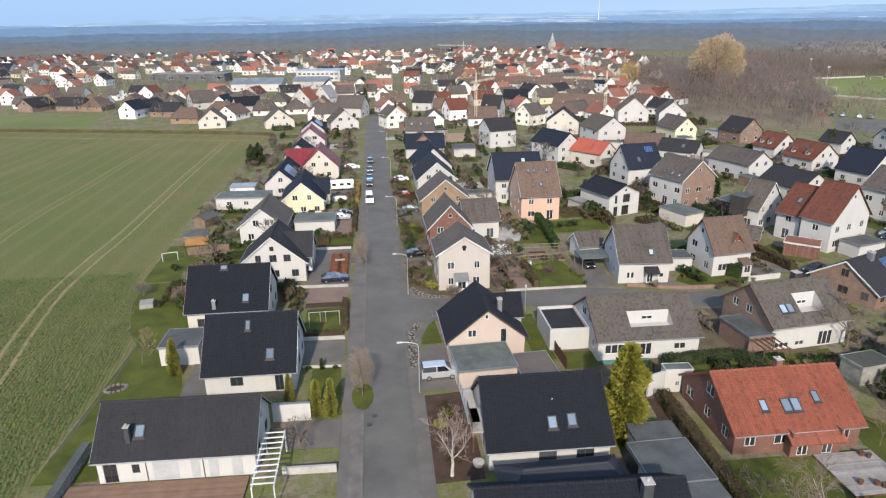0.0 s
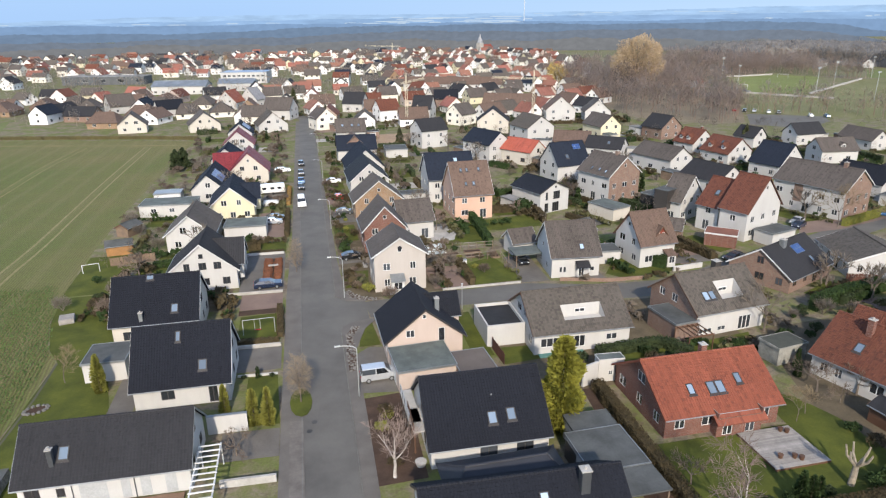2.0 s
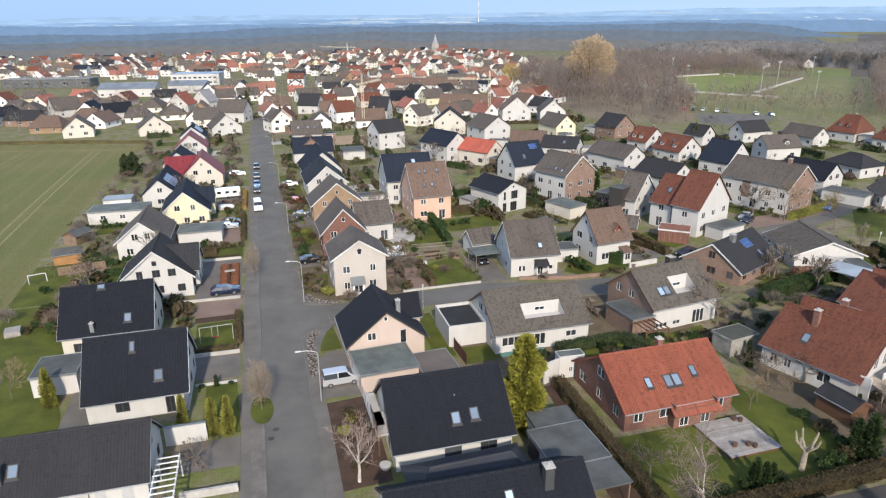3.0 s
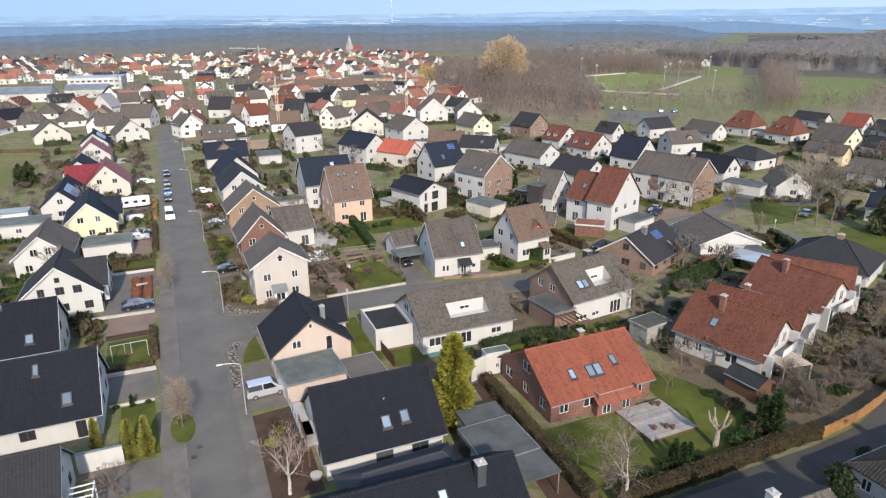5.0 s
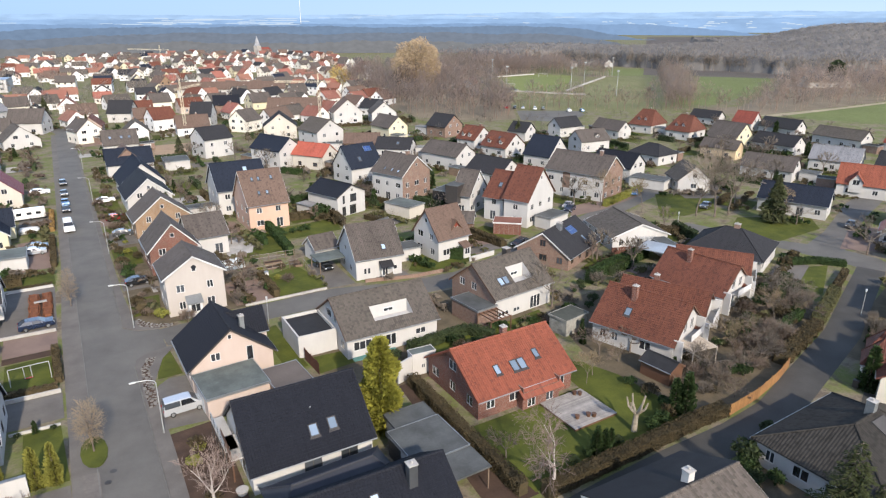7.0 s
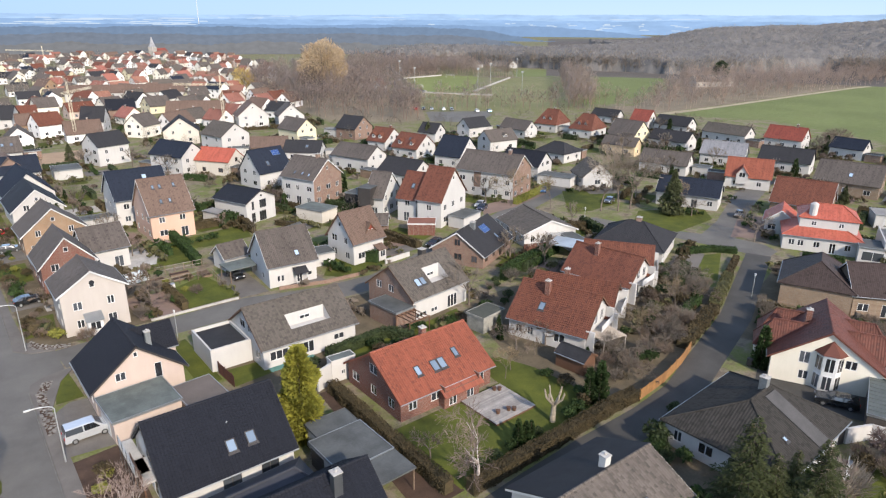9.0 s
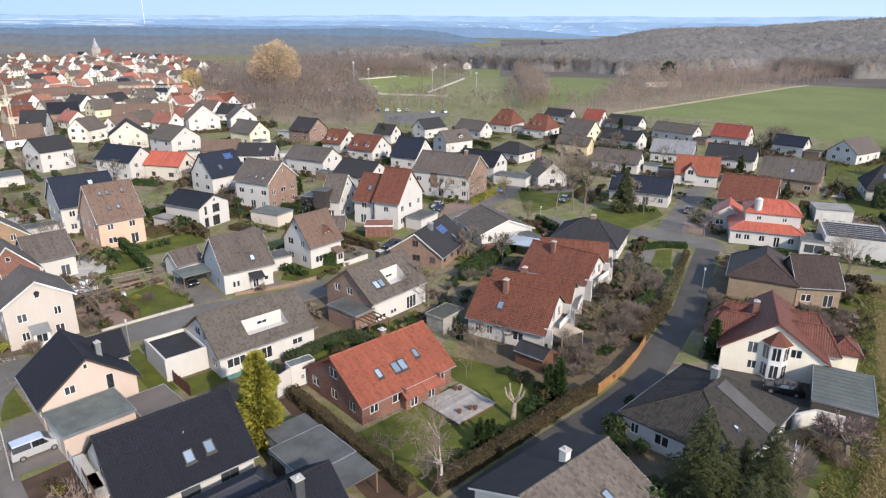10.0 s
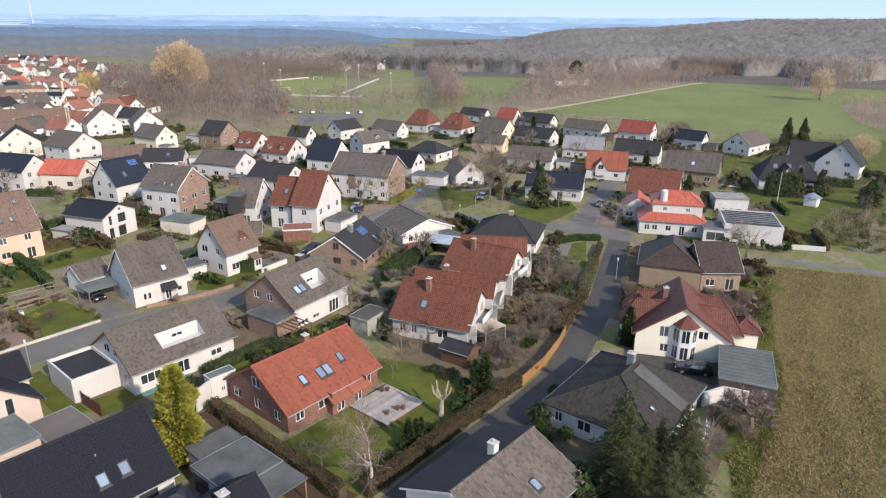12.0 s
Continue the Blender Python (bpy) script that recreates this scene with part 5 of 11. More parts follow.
house("house with brown roof and red balcony at its gable", -39.14, 286.43, 102.0, 12.00, 13.07, 2.90, 7.99, CREAM, T_DBROWN, seed=104)
house("house with grey roof and white glazed gable", -11.44, 277.58, 101.1, 12.00, 12.70, 2.89, 8.09, WHITE, T_GREY, seed=105)
house("white house with a dark brown roof at the street's end", -7.94, 312.61, 338.3, 13.56, 11.52, 4.59, 9.76, WHITE, T_DBROWN, seed=106)
house("white gabled house with an orange roof", -34.12, 360.15, 69.5, 12.05, 11.64, 3.57, 9.46, WHITE, T_ORANGE, seed=107)
house("white gabled house with a slate-grey roof", -23.10, 364.09, 50.6, 7.88, 12.26, 4.06, 10.20, WHITE, T_PALE, seed=108)
house("white gabled house with a dark slate roof", 28.45, 330.71, 335.5, 10.87, 11.45, 4.06, 9.29, WHITE, T_DARK, seed=111)
house("white gabled house with a grey roof", 56.90, 296.39, 334.5, 9.32, 12.09, 4.57, 10.25, WHITE, T_DARK, seed=112)
house("house with a black roof and brick walls", 75.59, 332.56, 348.1, 12.74, 10.12, 4.54, 8.94, BRICK_B, T_BLACK, seed=113)
house("cream gabled house with a dark roof", 76.45, 250.51, 72.1, 11.00, 13.36, 4.62, 9.74, CREAM, T_DARK, seed=114)
house("white two-storey house with a grey roof", 83.88, 225.87, 282.3, 13.27, 12.20, 5.61, 9.79, WHITE, T_GREY, seed=115)
house("white gabled house with a brown roof", 113.60, 272.45, 78.3, 11.00, 13.69, 5.13, 10.83, WHITE, T_BROWN, seed=116)
house("white gabled house with a brown-grey roof", 128.19, 265.34, 74.6, 11.00, 12.04, 4.58, 9.71, WHITE, T_DBROWN, seed=117)
house("yellow house with a brown roof and balcony", 112.89, 227.84, 278.9, 12.87, 9.79, 4.53, 8.60, YELLOW, T_DBROWN, seed=118)
house("long white building with a brown roof", 101.91, 305.94, 330.8, 26.22, 10.63, 4.08, 8.78, WHITE, T_BROWN, seed=119)
house("brown brick house with a slate-grey roof", 133.95, 220.54, 285.2, 10.82, 11.06, 4.04, 8.49, BRICK_B, T_DARK, seed=121)
house("white gabled house with an orange-red roof", 130.18, 193.36, 286.8, 8.78, 11.06, 3.23, 7.48, WHITE, T_RUST, seed=122, chim=[(2.2, 0.6, 0.7, 1.2)], chim_mat=BRICK_O, cross=[(-1.9, "E", 1.8, 5.2, 6.1, 4.6, WHITE, {"B": [(0, 4.5, 0.8, 0.6)], "E": [], "F": []}), (1.0, "E", 1.8, 5.2, 6.1, 4.6, WHITE, {"B": [(0, 4.5, 0.8, 0.6)], "E": [], "F": []})])
house("white gabled house with a dark red roof", 130.21, 176.09, 284.3, 11.36, 11.29, 3.25, 7.57, WHITE, T_RUST, seed=123, cross=[(-2.6, "E", 1.8, 5.2, 6.1, 4.6, WHITE, {"B": [(0, 4.5, 0.8, 0.6)], "E": [], "F": []}), (2.4, "E", 1.8, 5.2, 6.1, 4.6, WHITE, {"B": [(0, 4.5, 0.8, 0.6)], "E": [], "F": []})], sky=[("E", 0.2, 0.35, 0.8, 1.0)])
house("white gabled house with a grey roof", 153.91, 196.15, 289.0, 8.42, 8.06, 3.47, 6.82, WHITE, T_DARK, seed=124)
house("pale blue gabled house with a grey roof", 174.99, 195.57, 2.5, 12.21, 8.00, 3.79, 7.25, WHITE, T_DARK, seed=125)
house("white house with a brown-grey roof and dormer", 160.92, 166.87, 353.8, 12.67, 8.63, 3.81, 7.30, WHITE, T_DBROWN, seed=126, cross=[(1.2, "E", 2.2, 5.6, 6.2, 3.4, WHITE, {"B": [(0, 4.8, 1.2, 0.7)], "E": [], "F": []})])
house("white gabled house with a dark grey roof", 188.76, 183.61, 273.4, 14.19, 8.15, 3.22, 6.63, WHITE, T_DBROWN, seed=127)
house("house with a dark blue roof", 132.13, 155.75, 289.0, 9.92, 12.35, 3.58, 9.13, WHITE, T_BLUE, seed=128)
house("white house with a red hipped roof and small dormers", 211.46, 185.55, 283.7, 10.54, 13.68, 3.32, 8.88, WHITE, T_RUST, seed=131, hip=2.5, chim=[(0.4, 0.5, 0.6, 0.9)], cross=[(-1.6, "E", 1.7, 5.6, 6.6, 5.0, WHITE, {"B": [(0, 4.8, 0.8, 0.6)], "E": [], "F": []}), (1.3, "E", 1.7, 5.6, 6.6, 5.0, WHITE, {"B": [(0, 4.8, 0.8, 0.6)], "E": [], "F": []})])
house("white house with a red hipped roof and two dormers", 211.59, 166.55, 279.8, 10.40, 13.28, 3.31, 8.80, WHITE, T_RUST, seed=132, hip=2.5, chim=[(-0.6, 0.5, 0.6, 0.9)], cross=[(-1.5, "E", 1.7, 5.5, 6.5, 5.0, WHITE, {"B": [(0, 4.8, 0.8, 0.6)], "E": [], "F": []}), (1.4, "E", 1.7, 5.5, 6.5, 5.0, WHITE, {"B": [(0, 4.8, 0.8, 0.6)], "E": [], "F": []})])
house("white house with a black roof", 249.62, 185.89, 277.0, 13.78, 7.41, 3.20, 6.17, WHITE, T_DARK, seed=133)
house("white bungalow with a dark hipped roof", 164.64, 141.15, 275.8, 11.88, 10.69, 3.04, 5.94, WHITE, T_DARK, seed=134, hip=4.0)
house("tan brick house with a dark brown hipped roof", 109.14, 37.01, 20.2, 11.65, 10.99, 3.76, 7.24, BRICK_D, T_UMBER, near=1, seed=141, hip=3.2, wins={'A': [(-2.6, 3.4, 1.2, 1.2), (-1.0, 3.4, 1.2, 1.2), (0.6, 3.4, 1.2, 1.2)]})
house("brown-roofed wing of a tan brick house", 111.69, 30.61, 308.6, 7.31, 9.77, 3.50, 7.43, BRICK_D, T_UMBER, seed=142)
house("white house with a dark slate roof and tall gables", 230.01, 38.29, 287.5, 12.90, 11.71, 4.08, 9.23, WHITE, T_DARK, seed=143)
house("white gabled house with a slate roof", 228.77, 29.53, 359.7, 11.00, 12.81, 4.10, 10.62, WHITE, T_DARK, seed=144)
house("dark timber gabled house with a grey roof", 251.81, 63.19, 350.2, 16.84, 10.66, 3.30, 7.57, GREYW, T_DBROWN, seed=145)


house("house with a wide dark roof behind a tall red-brown one", 105.6, 147.0, 286.0, 13.0, 11.0, 3.0, 6.6, WHITE, T_DARK, seed=146, chim=[(2.0, 0.4, 0.7, 0.8)])
house("low house with a brown roof among the gardens", 93.0, 209.5, 334.0, 13.0, 10.0, 3.0, 5.8, BRICK_T, T_BROWN, seed=147)
house("low white house with a dark grey roof among the gardens", 98.0, 193.4, 318.0, 12.5, 10.0, 3.0, 6.2, WHITE, T_DARK, seed=148, sky=[('E', 1.5, 0.5)])

# ---- houses with shapes of their own ----
def slope_slab(parent, name, m, w, h, th, mat, label=""):
    return part(name, box_bm(-w / 2, -h / 2, 0.0, w / 2, h / 2, th), mat, parent, label, m)


house("white house with a wide black roof beside the lane", 15.7, 41.4, 357.5, 17.6, 9.6, 3.0, 6.5, WHITE, T_BLACK, near=2, seed=150, trim=FRAME_D, frame=FRAME_D, sky=[("E", 1.5, 0.35, 0.8, 1.0), ("F", 6.4, 0.4, 0.6, 0.6)], chim=[(5.0, -1.4, 0.8, 1.9)], chim_mat=DARK_ZINC)
house("low wing with a smooth black hipped roof", 16.0, 46.2, 0.5, 11.8, 6.2, 2.6, 4.3, WHITE, surface("smooth_black_roof_sheet", (0.030, 0.033, 0.042), (0.024, 0.026, 0.034), rough=0.55, spec=0.3), near=0, seed=151, hip=2.0, trim=FRAME_D, wins={"E": [], "F": [], "A": [], "B": []})
house("white bungalow with a dark grey hipped roof", 105.6, 69.8, 292, 14.0, 13.5, 2.8, 6.3, WHITE, T_DARK, near=1, seed=152, hip=5.6, chim=[(0.5, 0.3, 1.0, 0.8)])
x7 = house("white villa with a large dark hipped roof", 201.5, 39.0, 293.0, 16.0, 14.5, 3.0, 8.8, WHITE, T_DARK, seed=153, hip=4.2, sky=[("E", -3.5, 0.45, 1.2, 1.6), ("E", 0.0, 0.42, 1.2, 1.6), ("E", 3.2, 0.45, 1.2, 1.6)], cross=[(-1.0, "E", 4.0, 4.2, 7.0, 8.0, WHITE, {"B": [(0, 3.6, 1.4, 1.4)], "E": [], "F": []})])
x5 = house("white bungalow with a low dark tiled hipped roof", 62.6, 24.4, 1.3, 15.4, 13.4, 2.8, 6.2, WHITE, T_STONE, near=1, seed=154, hip=5.4, chim=[(1.3, 0.3, 0.8, 1.3)], chim_mat=METAL, sky=[("E", -3.2, 0.62, 0.6, 0.6)])
slope_slab(x5, "roof_sheet", slope_m(15.4, 13.4, 2.8, 6.2, "E", 0.9, 0.52), 2.2, 6.6, 0.12, surface("dark_grey_sheet", (0.07, 0.066, 0.064), rough=0.8, big=0.5), "plain grey sheet over a roof valley")
x6 = house("white bungalow with a speckled light tile roof", 40.3, 27.2, -2.0, 12.6, 12.0, 2.8, 5.6, WHITE, T_LIGHT, near=2, seed=155, hip=0.0, chim=[(0.6, 0.7, 0.75, 1.2)], chim_mat=WHITE, sky=[("E", 1.2, 0.62, 0.9, 1.2)])
# the far slope's speckled tiles are covered by a plain black slab
slope_slab(x6, "roof_sheet", slope_m(12.6, 12.0, 2.8, 5.6, "F", 0, 0.5), 12.7, 6.75, 0.10, BITUMEN, "black slab covering the far slope")
house("cream villa with stepped red-brown roofs and a glazed bay", 85.0, 26.6, 25.0, 11.6, 13.0, 3.2, 7.8, VILLA, T_VILLA, near=1, seed=156, trim=T_VILLA, wins={"A": [(-2.2, 0.8, 1.1, 1.2), (-2.4, 3.0, 1.2, 1.6), (2.6, 3.2, 1.3, 1.2)], "E": [(-3.6, 0.9, 1.2, 1.2)]}, cross=[(-0.6, "E", 4.2, 3.0, 6.3, 8.2, VILLA, None, 2.1), (3.6, "E", 4.2, 3.0, 6.1, 7.8, VILLA, None, 2.1), (-0.6, "F", 4.2, 3.0, 6.3, 8.2, VILLA, None, 2.1), (3.6, "F", 4.2, 3.0, 6.1, 7.8, VILLA, None, 2.1)], chim=[(0.5, 2.2, 0.7, 1.6)], chim_mat=BRICK_O)
bay = thing("bay_window", pose(85.0, 26.6, 0, 0, 0, 25.0) @ Matrix.Translation((-5.45, -0.3, 0)), "two-storey white glazed bay against a cream villa", "bay window")
bb = bmesh.new()
prof = [(0.1, -1.5), (-0.9, -0.75), (-0.9, 0.75), (0.1, 1.5)]
lo, hi = [bb.verts.new((x, y, -0.2)) for x, y in prof], [bb.verts.new((x, y, 5.0)) for x, y in prof]
for i in range(3):
    bb.faces.new((lo[i + 1], lo[i], hi[i], hi[i + 1]))
bb.faces.new(hi)
bmesh.ops.recalc_face_normals(bb, faces=bb.faces[:])
part("wall", bb, FRAME_W, bay)
rb = bmesh.new()
ring = [rb.verts.new(c) for c in ((0.0, -1.85, 4.98), (-1.25, -0.95, 4.98), (-1.25, 0.95, 4.98), (0.0, 1.85, 4.98))]
tip = rb.verts.new((0.0, 0.0, 6.6))
for p, q in zip(ring, ring[1:]):
    rb.faces.new((p, q, tip))
rb.faces.new((ring[3], ring[0], tip))
rb.faces.new(ring)
bmesh.ops.recalc_face_normals(rb, faces=rb.faces[:])
part("roof", rb, T_VILLA, bay, "small pointed red-brown tiled roof")
for (x0, y0), (x1, y1) in zip(prof, prof[1:]):
    a = Vector((x0, y0, 0))
    b = Vector((x1, y1, 0))
    mid, d = (a + b) / 2, (b - a).normalized()
    nrm = Vector((d.y, -d.x, 0))
    nrm = nrm if nrm.x < 0.3 and nrm.dot(mid - Vector((0.4, 0, 0))) > 0 else -nrm
    mt = Matrix((( -nrm.y * -1, -nrm.x, 0, mid.x), (-nrm.x, -nrm.y, 0, mid.y), (0, 0, 1, 0), (0, 0, 0, 1)))
    mt = Matrix.Translation(mid + nrm * 0.03) @ Matrix.Rotation(math.atan2(nrm.y, nrm.x) + math.pi / 2, 4, "Z")
    for z in (0.3, 2.75):
        part("window", far_window_mesh(1.1, 1.9, FRAME_W), None, bay, m=mt @ Matrix.Translation((0, 0, z)))

# the red-roofed house at the crossing, in two stages
big = house("white house with bright red roofs in two stages", 139.2, 48.6, 296.0, 14.4, 13.0, 3.1, 5.4, WHITE, T_BRIGHT, seed=157, hip=5.5, ov=0.4, wins={"E": [(-5.2, 1.0, 1.1, 1.2), (-3.6, 1.0, 1.1, 1.2), (-0.8, 1.0, 1.1, 1.2), (2.0, 0.1, 1.1, 2.1), (4.6, 1.0, 1.1, 1.2)]}, sky=[])
up_e = new("upper_storey")
up_e.parent = big
up_e.matrix_basis = Matrix.Translation((1.0, 1.0, 0))
gable_block(up_e, 11.0, 9.0, 6.3, 8.4, WHITE, T_BRIGHT, False, 158, {"E": [(-2.6, 4.7, 0.9, 0.9), (2.2, 4.7, 0.9, 0.9)], "F": [], "A": [], "B": []}, hip=3.2, ov=0.3, z0=3.0)
tb = bmesh.new()
tube(tb, (-2.0, -2.2, 6.4), (-2.0, -2.2, 8.9), 0.75, 0.75, 12)
tube(tb, (-2.0, -2.2, 8.9), (-2.0, -2.2, 9.3), 0.8, 0.15, 12)
part("turret", tb, WHITE, big, "small round white turret")
house("white wing with a red gabled roof", 143.4, 58.2, 22, 9.0, 7.0, 2.8, 5.4, WHITE, T_BRIGHT, seed=159)
flat_building("long white flat-roofed building with rows of roof panels", 143.7, 33.1, 293.5, 11.5, 12.6, 3.9, WHITE, GRAVEL_R, name="annexe", category="building", parapet=0.4, wins=[("E", -3.0, 1.0, 2.0, 1.4, None)])
for i in range(7):
    rk = thing("solar_rack", pose(143.7, 33.1, 3.94, 0, 0, 293.5) @ Matrix.Translation((0.2, -4.8 + i * 1.5, 0)), "long row of dark tilted solar panels on a flat roof", "solar panels", "rows of roof panels")
    part("panel", box_bm(-4.8, -0.36, 0.0, 4.8, 0.36, 0.05), FRAME_D, rk, m=Matrix.Translation((0, 0, 0.32)) @ Matrix.Rotation(radians(18), 4, "X"))
    part("rail", box_bm(-4.9, 0.42, 0.0, 4.9, 0.5, 0.5), STEEL, rk)
flat_building("glazed link with a flat roof", 137.2, 38.2, 293.5, 5.0, 6.0, 3.0, WHITE, FELT, name="link_building", category="building", wins=[("E", 0, 0.6, 3.6, 1.8, None)])

# ---- garages, sheds and carports ----
DOOR = surface("garage_door_paint", (0.55, 0.55, 0.54), rough=0.55, bumpy=0.05)
flat_building("rose garage with a mossy grey-green flat roof", 12.6, 69.8, 3.0, 7.4, 6.5, 2.6, ROSE, FELT_G, door=1, wins=[("A", 0, 0.05, 3.0, 2.1, DOOR)])
flat_building("low annexe with a brown felt roof beside a garage", 18.6, 66.9, 3.0, 4.6, 6.5, 2.5, BRICK_B, surface("brown_felt", (0.13, 0.105, 0.09), (0.085, 0.07, 0.06), rough=0.9), name="annexe", category="annexe")
flat_building("grey flat-roofed annexe beside a hedge", 27.2, 52.4, -1.0, 4.9, 3.0, 2.5, WHITE, FELT, name="annexe", category="annexe", edge=FELT)
flat_building("white garage with a grey felt flat roof", 26.7, 47.7, 0.5, 6.1, 6.2, 2.6, WHITE, FELT, wins=[("A", 1.6, 0.05, 2.6, 2.1, FRAME_D)], edge=METAL)
flat_building("white garage with a parapet and dark flat roof", 25.4, 78.6, -1.0, 5.6, 7.6, 2.7, WHITE, BITUMEN, parapet=0.45)
flat_building("brown brick garage with a grey felt roof", 49.5, 73.3, 6.0, 3.9, 6.4, 2.7, BRICK_B, FELT)
flat_building("small grey concrete garage in a garden", 59.3, 63.2, 8.0, 4.9, 3.4, 2.4, surface("stained_concrete", (0.30, 0.29, 0.26), (0.15, 0.15, 0.13), rough=0.95, big=0.8), surface("mossy_dark_felt", (0.065, 0.068, 0.052), (0.04, 0.042, 0.034), rough=0.9, big=0.6), edge=MATS["stained_concrete"])
flat_building("orange brick garage with a red-brown roof", 79.6, 105.3, 320, 6.0, 4.6, 2.5, BRICK_O, surface("red_brown_felt", (0.22, 0.09, 0.06), rough=0.9), edge=FRAME_W)
flat_building("white garage with a grey flat roof by the street", 90.8, 104.2, 285, 4.4, 7.0, 2.5, WHITE, FELT)
shed_b = flat_building("dark board shed with a ribbed grey-green roof", 78.7, 15.7, 17.0, 9.6, 6.4, 2.7, surface("dark_stained_boards", (0.075, 0.062, 0.052), (0.045, 0.038, 0.033), rough=0.85, big=0.6, fine=8), surface("grey_sheet_roof", (0.10, 0.112, 0.105), (0.065, 0.074, 0.068), rough=0.7, big=0.5), name="shed", category="shed")
for k in range(11):
    part("rib", box_bm(-4.7 + k * 0.94 - 0.03, -3.14, 2.855, -4.7 + k * 0.94 + 0.03, 3.14, 2.915), MATS["grey_sheet_roof"], shed_b)
flat_building("white flat-roofed double garage", 165.8, 43.7, 300, 8.0, 6.4, 3.0, WHITE, GRAVEL_R, wins=[("E", 0, 0.05, 4.5, 2.2, DOOR)])
flat_building("long low white building with a flat roof", -31.2, 156.4, -3.0, 12.5, 6.8, 2.7, WHITE, FELT_G, name="outbuilding", category="outbuilding", wins=[("E", -3.0, 1.0, 1.2, 1.0, None), ("E", 1.0, 1.0, 1.2, 1.0, None)])
flat_building("pale blue greenhouse-like shed by the field", -33.5, 168.0, 0, 6.5, 4.5, 2.3, FRAME_W, METAL, name="shed", category="shed")
flat_building("white annexe with a grey felt roof", -26.0, 80.0, -1.0, 5.2, 5.4, 2.6, WHITE, FELT, name="annexe", category="annexe", wins=[("E", -1.0, 1.1, 0.9, 0.9, None)])
flat_building("garage with a grey-green roof beside a yellow house", -12.6, 135.0, -1.0, 8.6, 6.2, 2.5, WHITE, FELT_G)
flat_building("white garage with a flat roof between gardens", 30.7, 211.5, -3.0, 7.4, 9.0, 2.6, WHITE, FELT)
flat_building("grey garage roof behind a black-roofed house", -24.4, 101.6, 0.0, 8.0, 5.0, 2.7, WHITE, FELT_G)
flat_building("dark timber annexe between gabled houses", 82.5, 131.5, 295, 9.0, 6.0, 3.2, FRAME_D, FELT, name="annexe", category="annexe")
flat_building("white garage with a grey roof by a lawn", 67.2, 129.0, 290, 8.0, 5.5, 2.6, CREAM, FELT_G)
flat_building("pale garage beside the apartment house", 137.0, 117.5, 290, 10.0, 5.5, 2.6, WHITE, FELT)


def carport(label, x, y, ang, L, W, h, roof, post):
    ob = thing("carport", pose(x, y, 0, 0, 0, ang), label, "carport")
    part("roof", box_bm(-L / 2, -W / 2, h, L / 2, W / 2, h + 0.18), roof, ob)
    for sx in (-1, 1):
        for sy in (-1, 1):
            part("post", box_bm(sx * (L / 2 - 0.2) - 0.06, sy * (W / 2 - 0.2) - 0.06, -0.1, sx * (L / 2 - 0.2) + 0.06, sy * (W / 2 - 0.2) + 0.06, h), post, ob)
    return ob


carport("open carport with a grey felt roof against a garage", 26.75, 42.72, 0.5, 6.1, 3.6, 2.52, FELT, WOODEN)
carport("flat grey carport beside a white garage", 39.0, 104.6, 2, 6.2, 4.4, 2.3, FELT_G, WOODEN)
carport("glass-roofed carport with a parked car", 93.6, 76.0, 20, 5.5, 7.5, 2.4, surface("blue_grey_sheet", (0.3, 0.34, 0.38), rough=0.35), STEEL)


def pergola(label, x, y, ang, L, W, h, n, mat):
    ob = thing("pergola", pose(x, y, 0, 0, 0, ang), label, "pergola")
    for s in (-1, 1):
        part("beam", box_bm(-L / 2, s * W / 2 - 0.06, h - 0.2, L / 2, s * W / 2 + 0.06, h), mat, ob)
        for u in (-1, 1):
            part("post", box_bm(u * (L / 2 - 0.1) - 0.06, s * W / 2 - 0.06, -0.1, u * (L / 2 - 0.1) + 0.06, s * W / 2 + 0.06, h - 0.2), mat, ob)
    rung = None
    for i in range(n):
        x0 = -L / 2 + L * (i + 0.5) / n
        bm = box_bm(-0.05, -W / 2 - 0.1, h, 0.05, W / 2 + 0.1, h + 0.12)
        if rung is None:
            rung = mesh_of(bm, "rafter")
            rung.materials.append(mat)
        else:
            bm.free()
        part("rafter", rung, None, ob, m=Matrix.Translation((x0, 0, 0)))
    return ob


pergola("white ladder-like pergola at a white bungalow", -11.2, 53.2, 90, 8.6, 2.0, 2.6, 10, FRAME_W)
pergola("pale timber pergola over a terrace", 67.1, 47.3, 82, 3.6, 4.0, 2.5, 12, surface("pale_timber", (0.42, 0.36, 0.3), rough=0.8))
pergola("dark timber pergola beside a brick garage", 49.9, 68.6, 5, 4.0, 3.0, 2.4, 5, FRAME_B)
pergola("white pergola at a low house", 97.0, 82.6, 18, 5.0, 3.0, 2.5, 9, FRAME_W)
house("dark red timber garden shed with a felt roof", 60.3, 46.9, 97, 4.6, 3.2, 2.0, 2.9, FRAME_B, BITUMEN, seed=170, wins={"E": [], "F": [], "A": [], "B": []}, name="garden_shed", ov=0.2, og=0.2, trim=FRAME_B)
house("brown timber garden shed by the field", -37.0, 141.0, 60, 4.6, 3.4, 2.0, 2.9, WOODEN, FELT, seed=171, wins={"E": [], "F": [], "A": [], "B": []}, name="garden_shed", ov=0.2, og=0.2, trim=FRAME_B)
house("orange timber garden shed beside a fence", -36.0, 128.5, 10, 5.0, 3.2, 2.0, 2.8, WOOD_O, FELT, seed=172, wins={"E": [], "F": [], "A": [], "B": []}, name="garden_shed", ov=0.2, og=0.2, trim=FRAME_B)
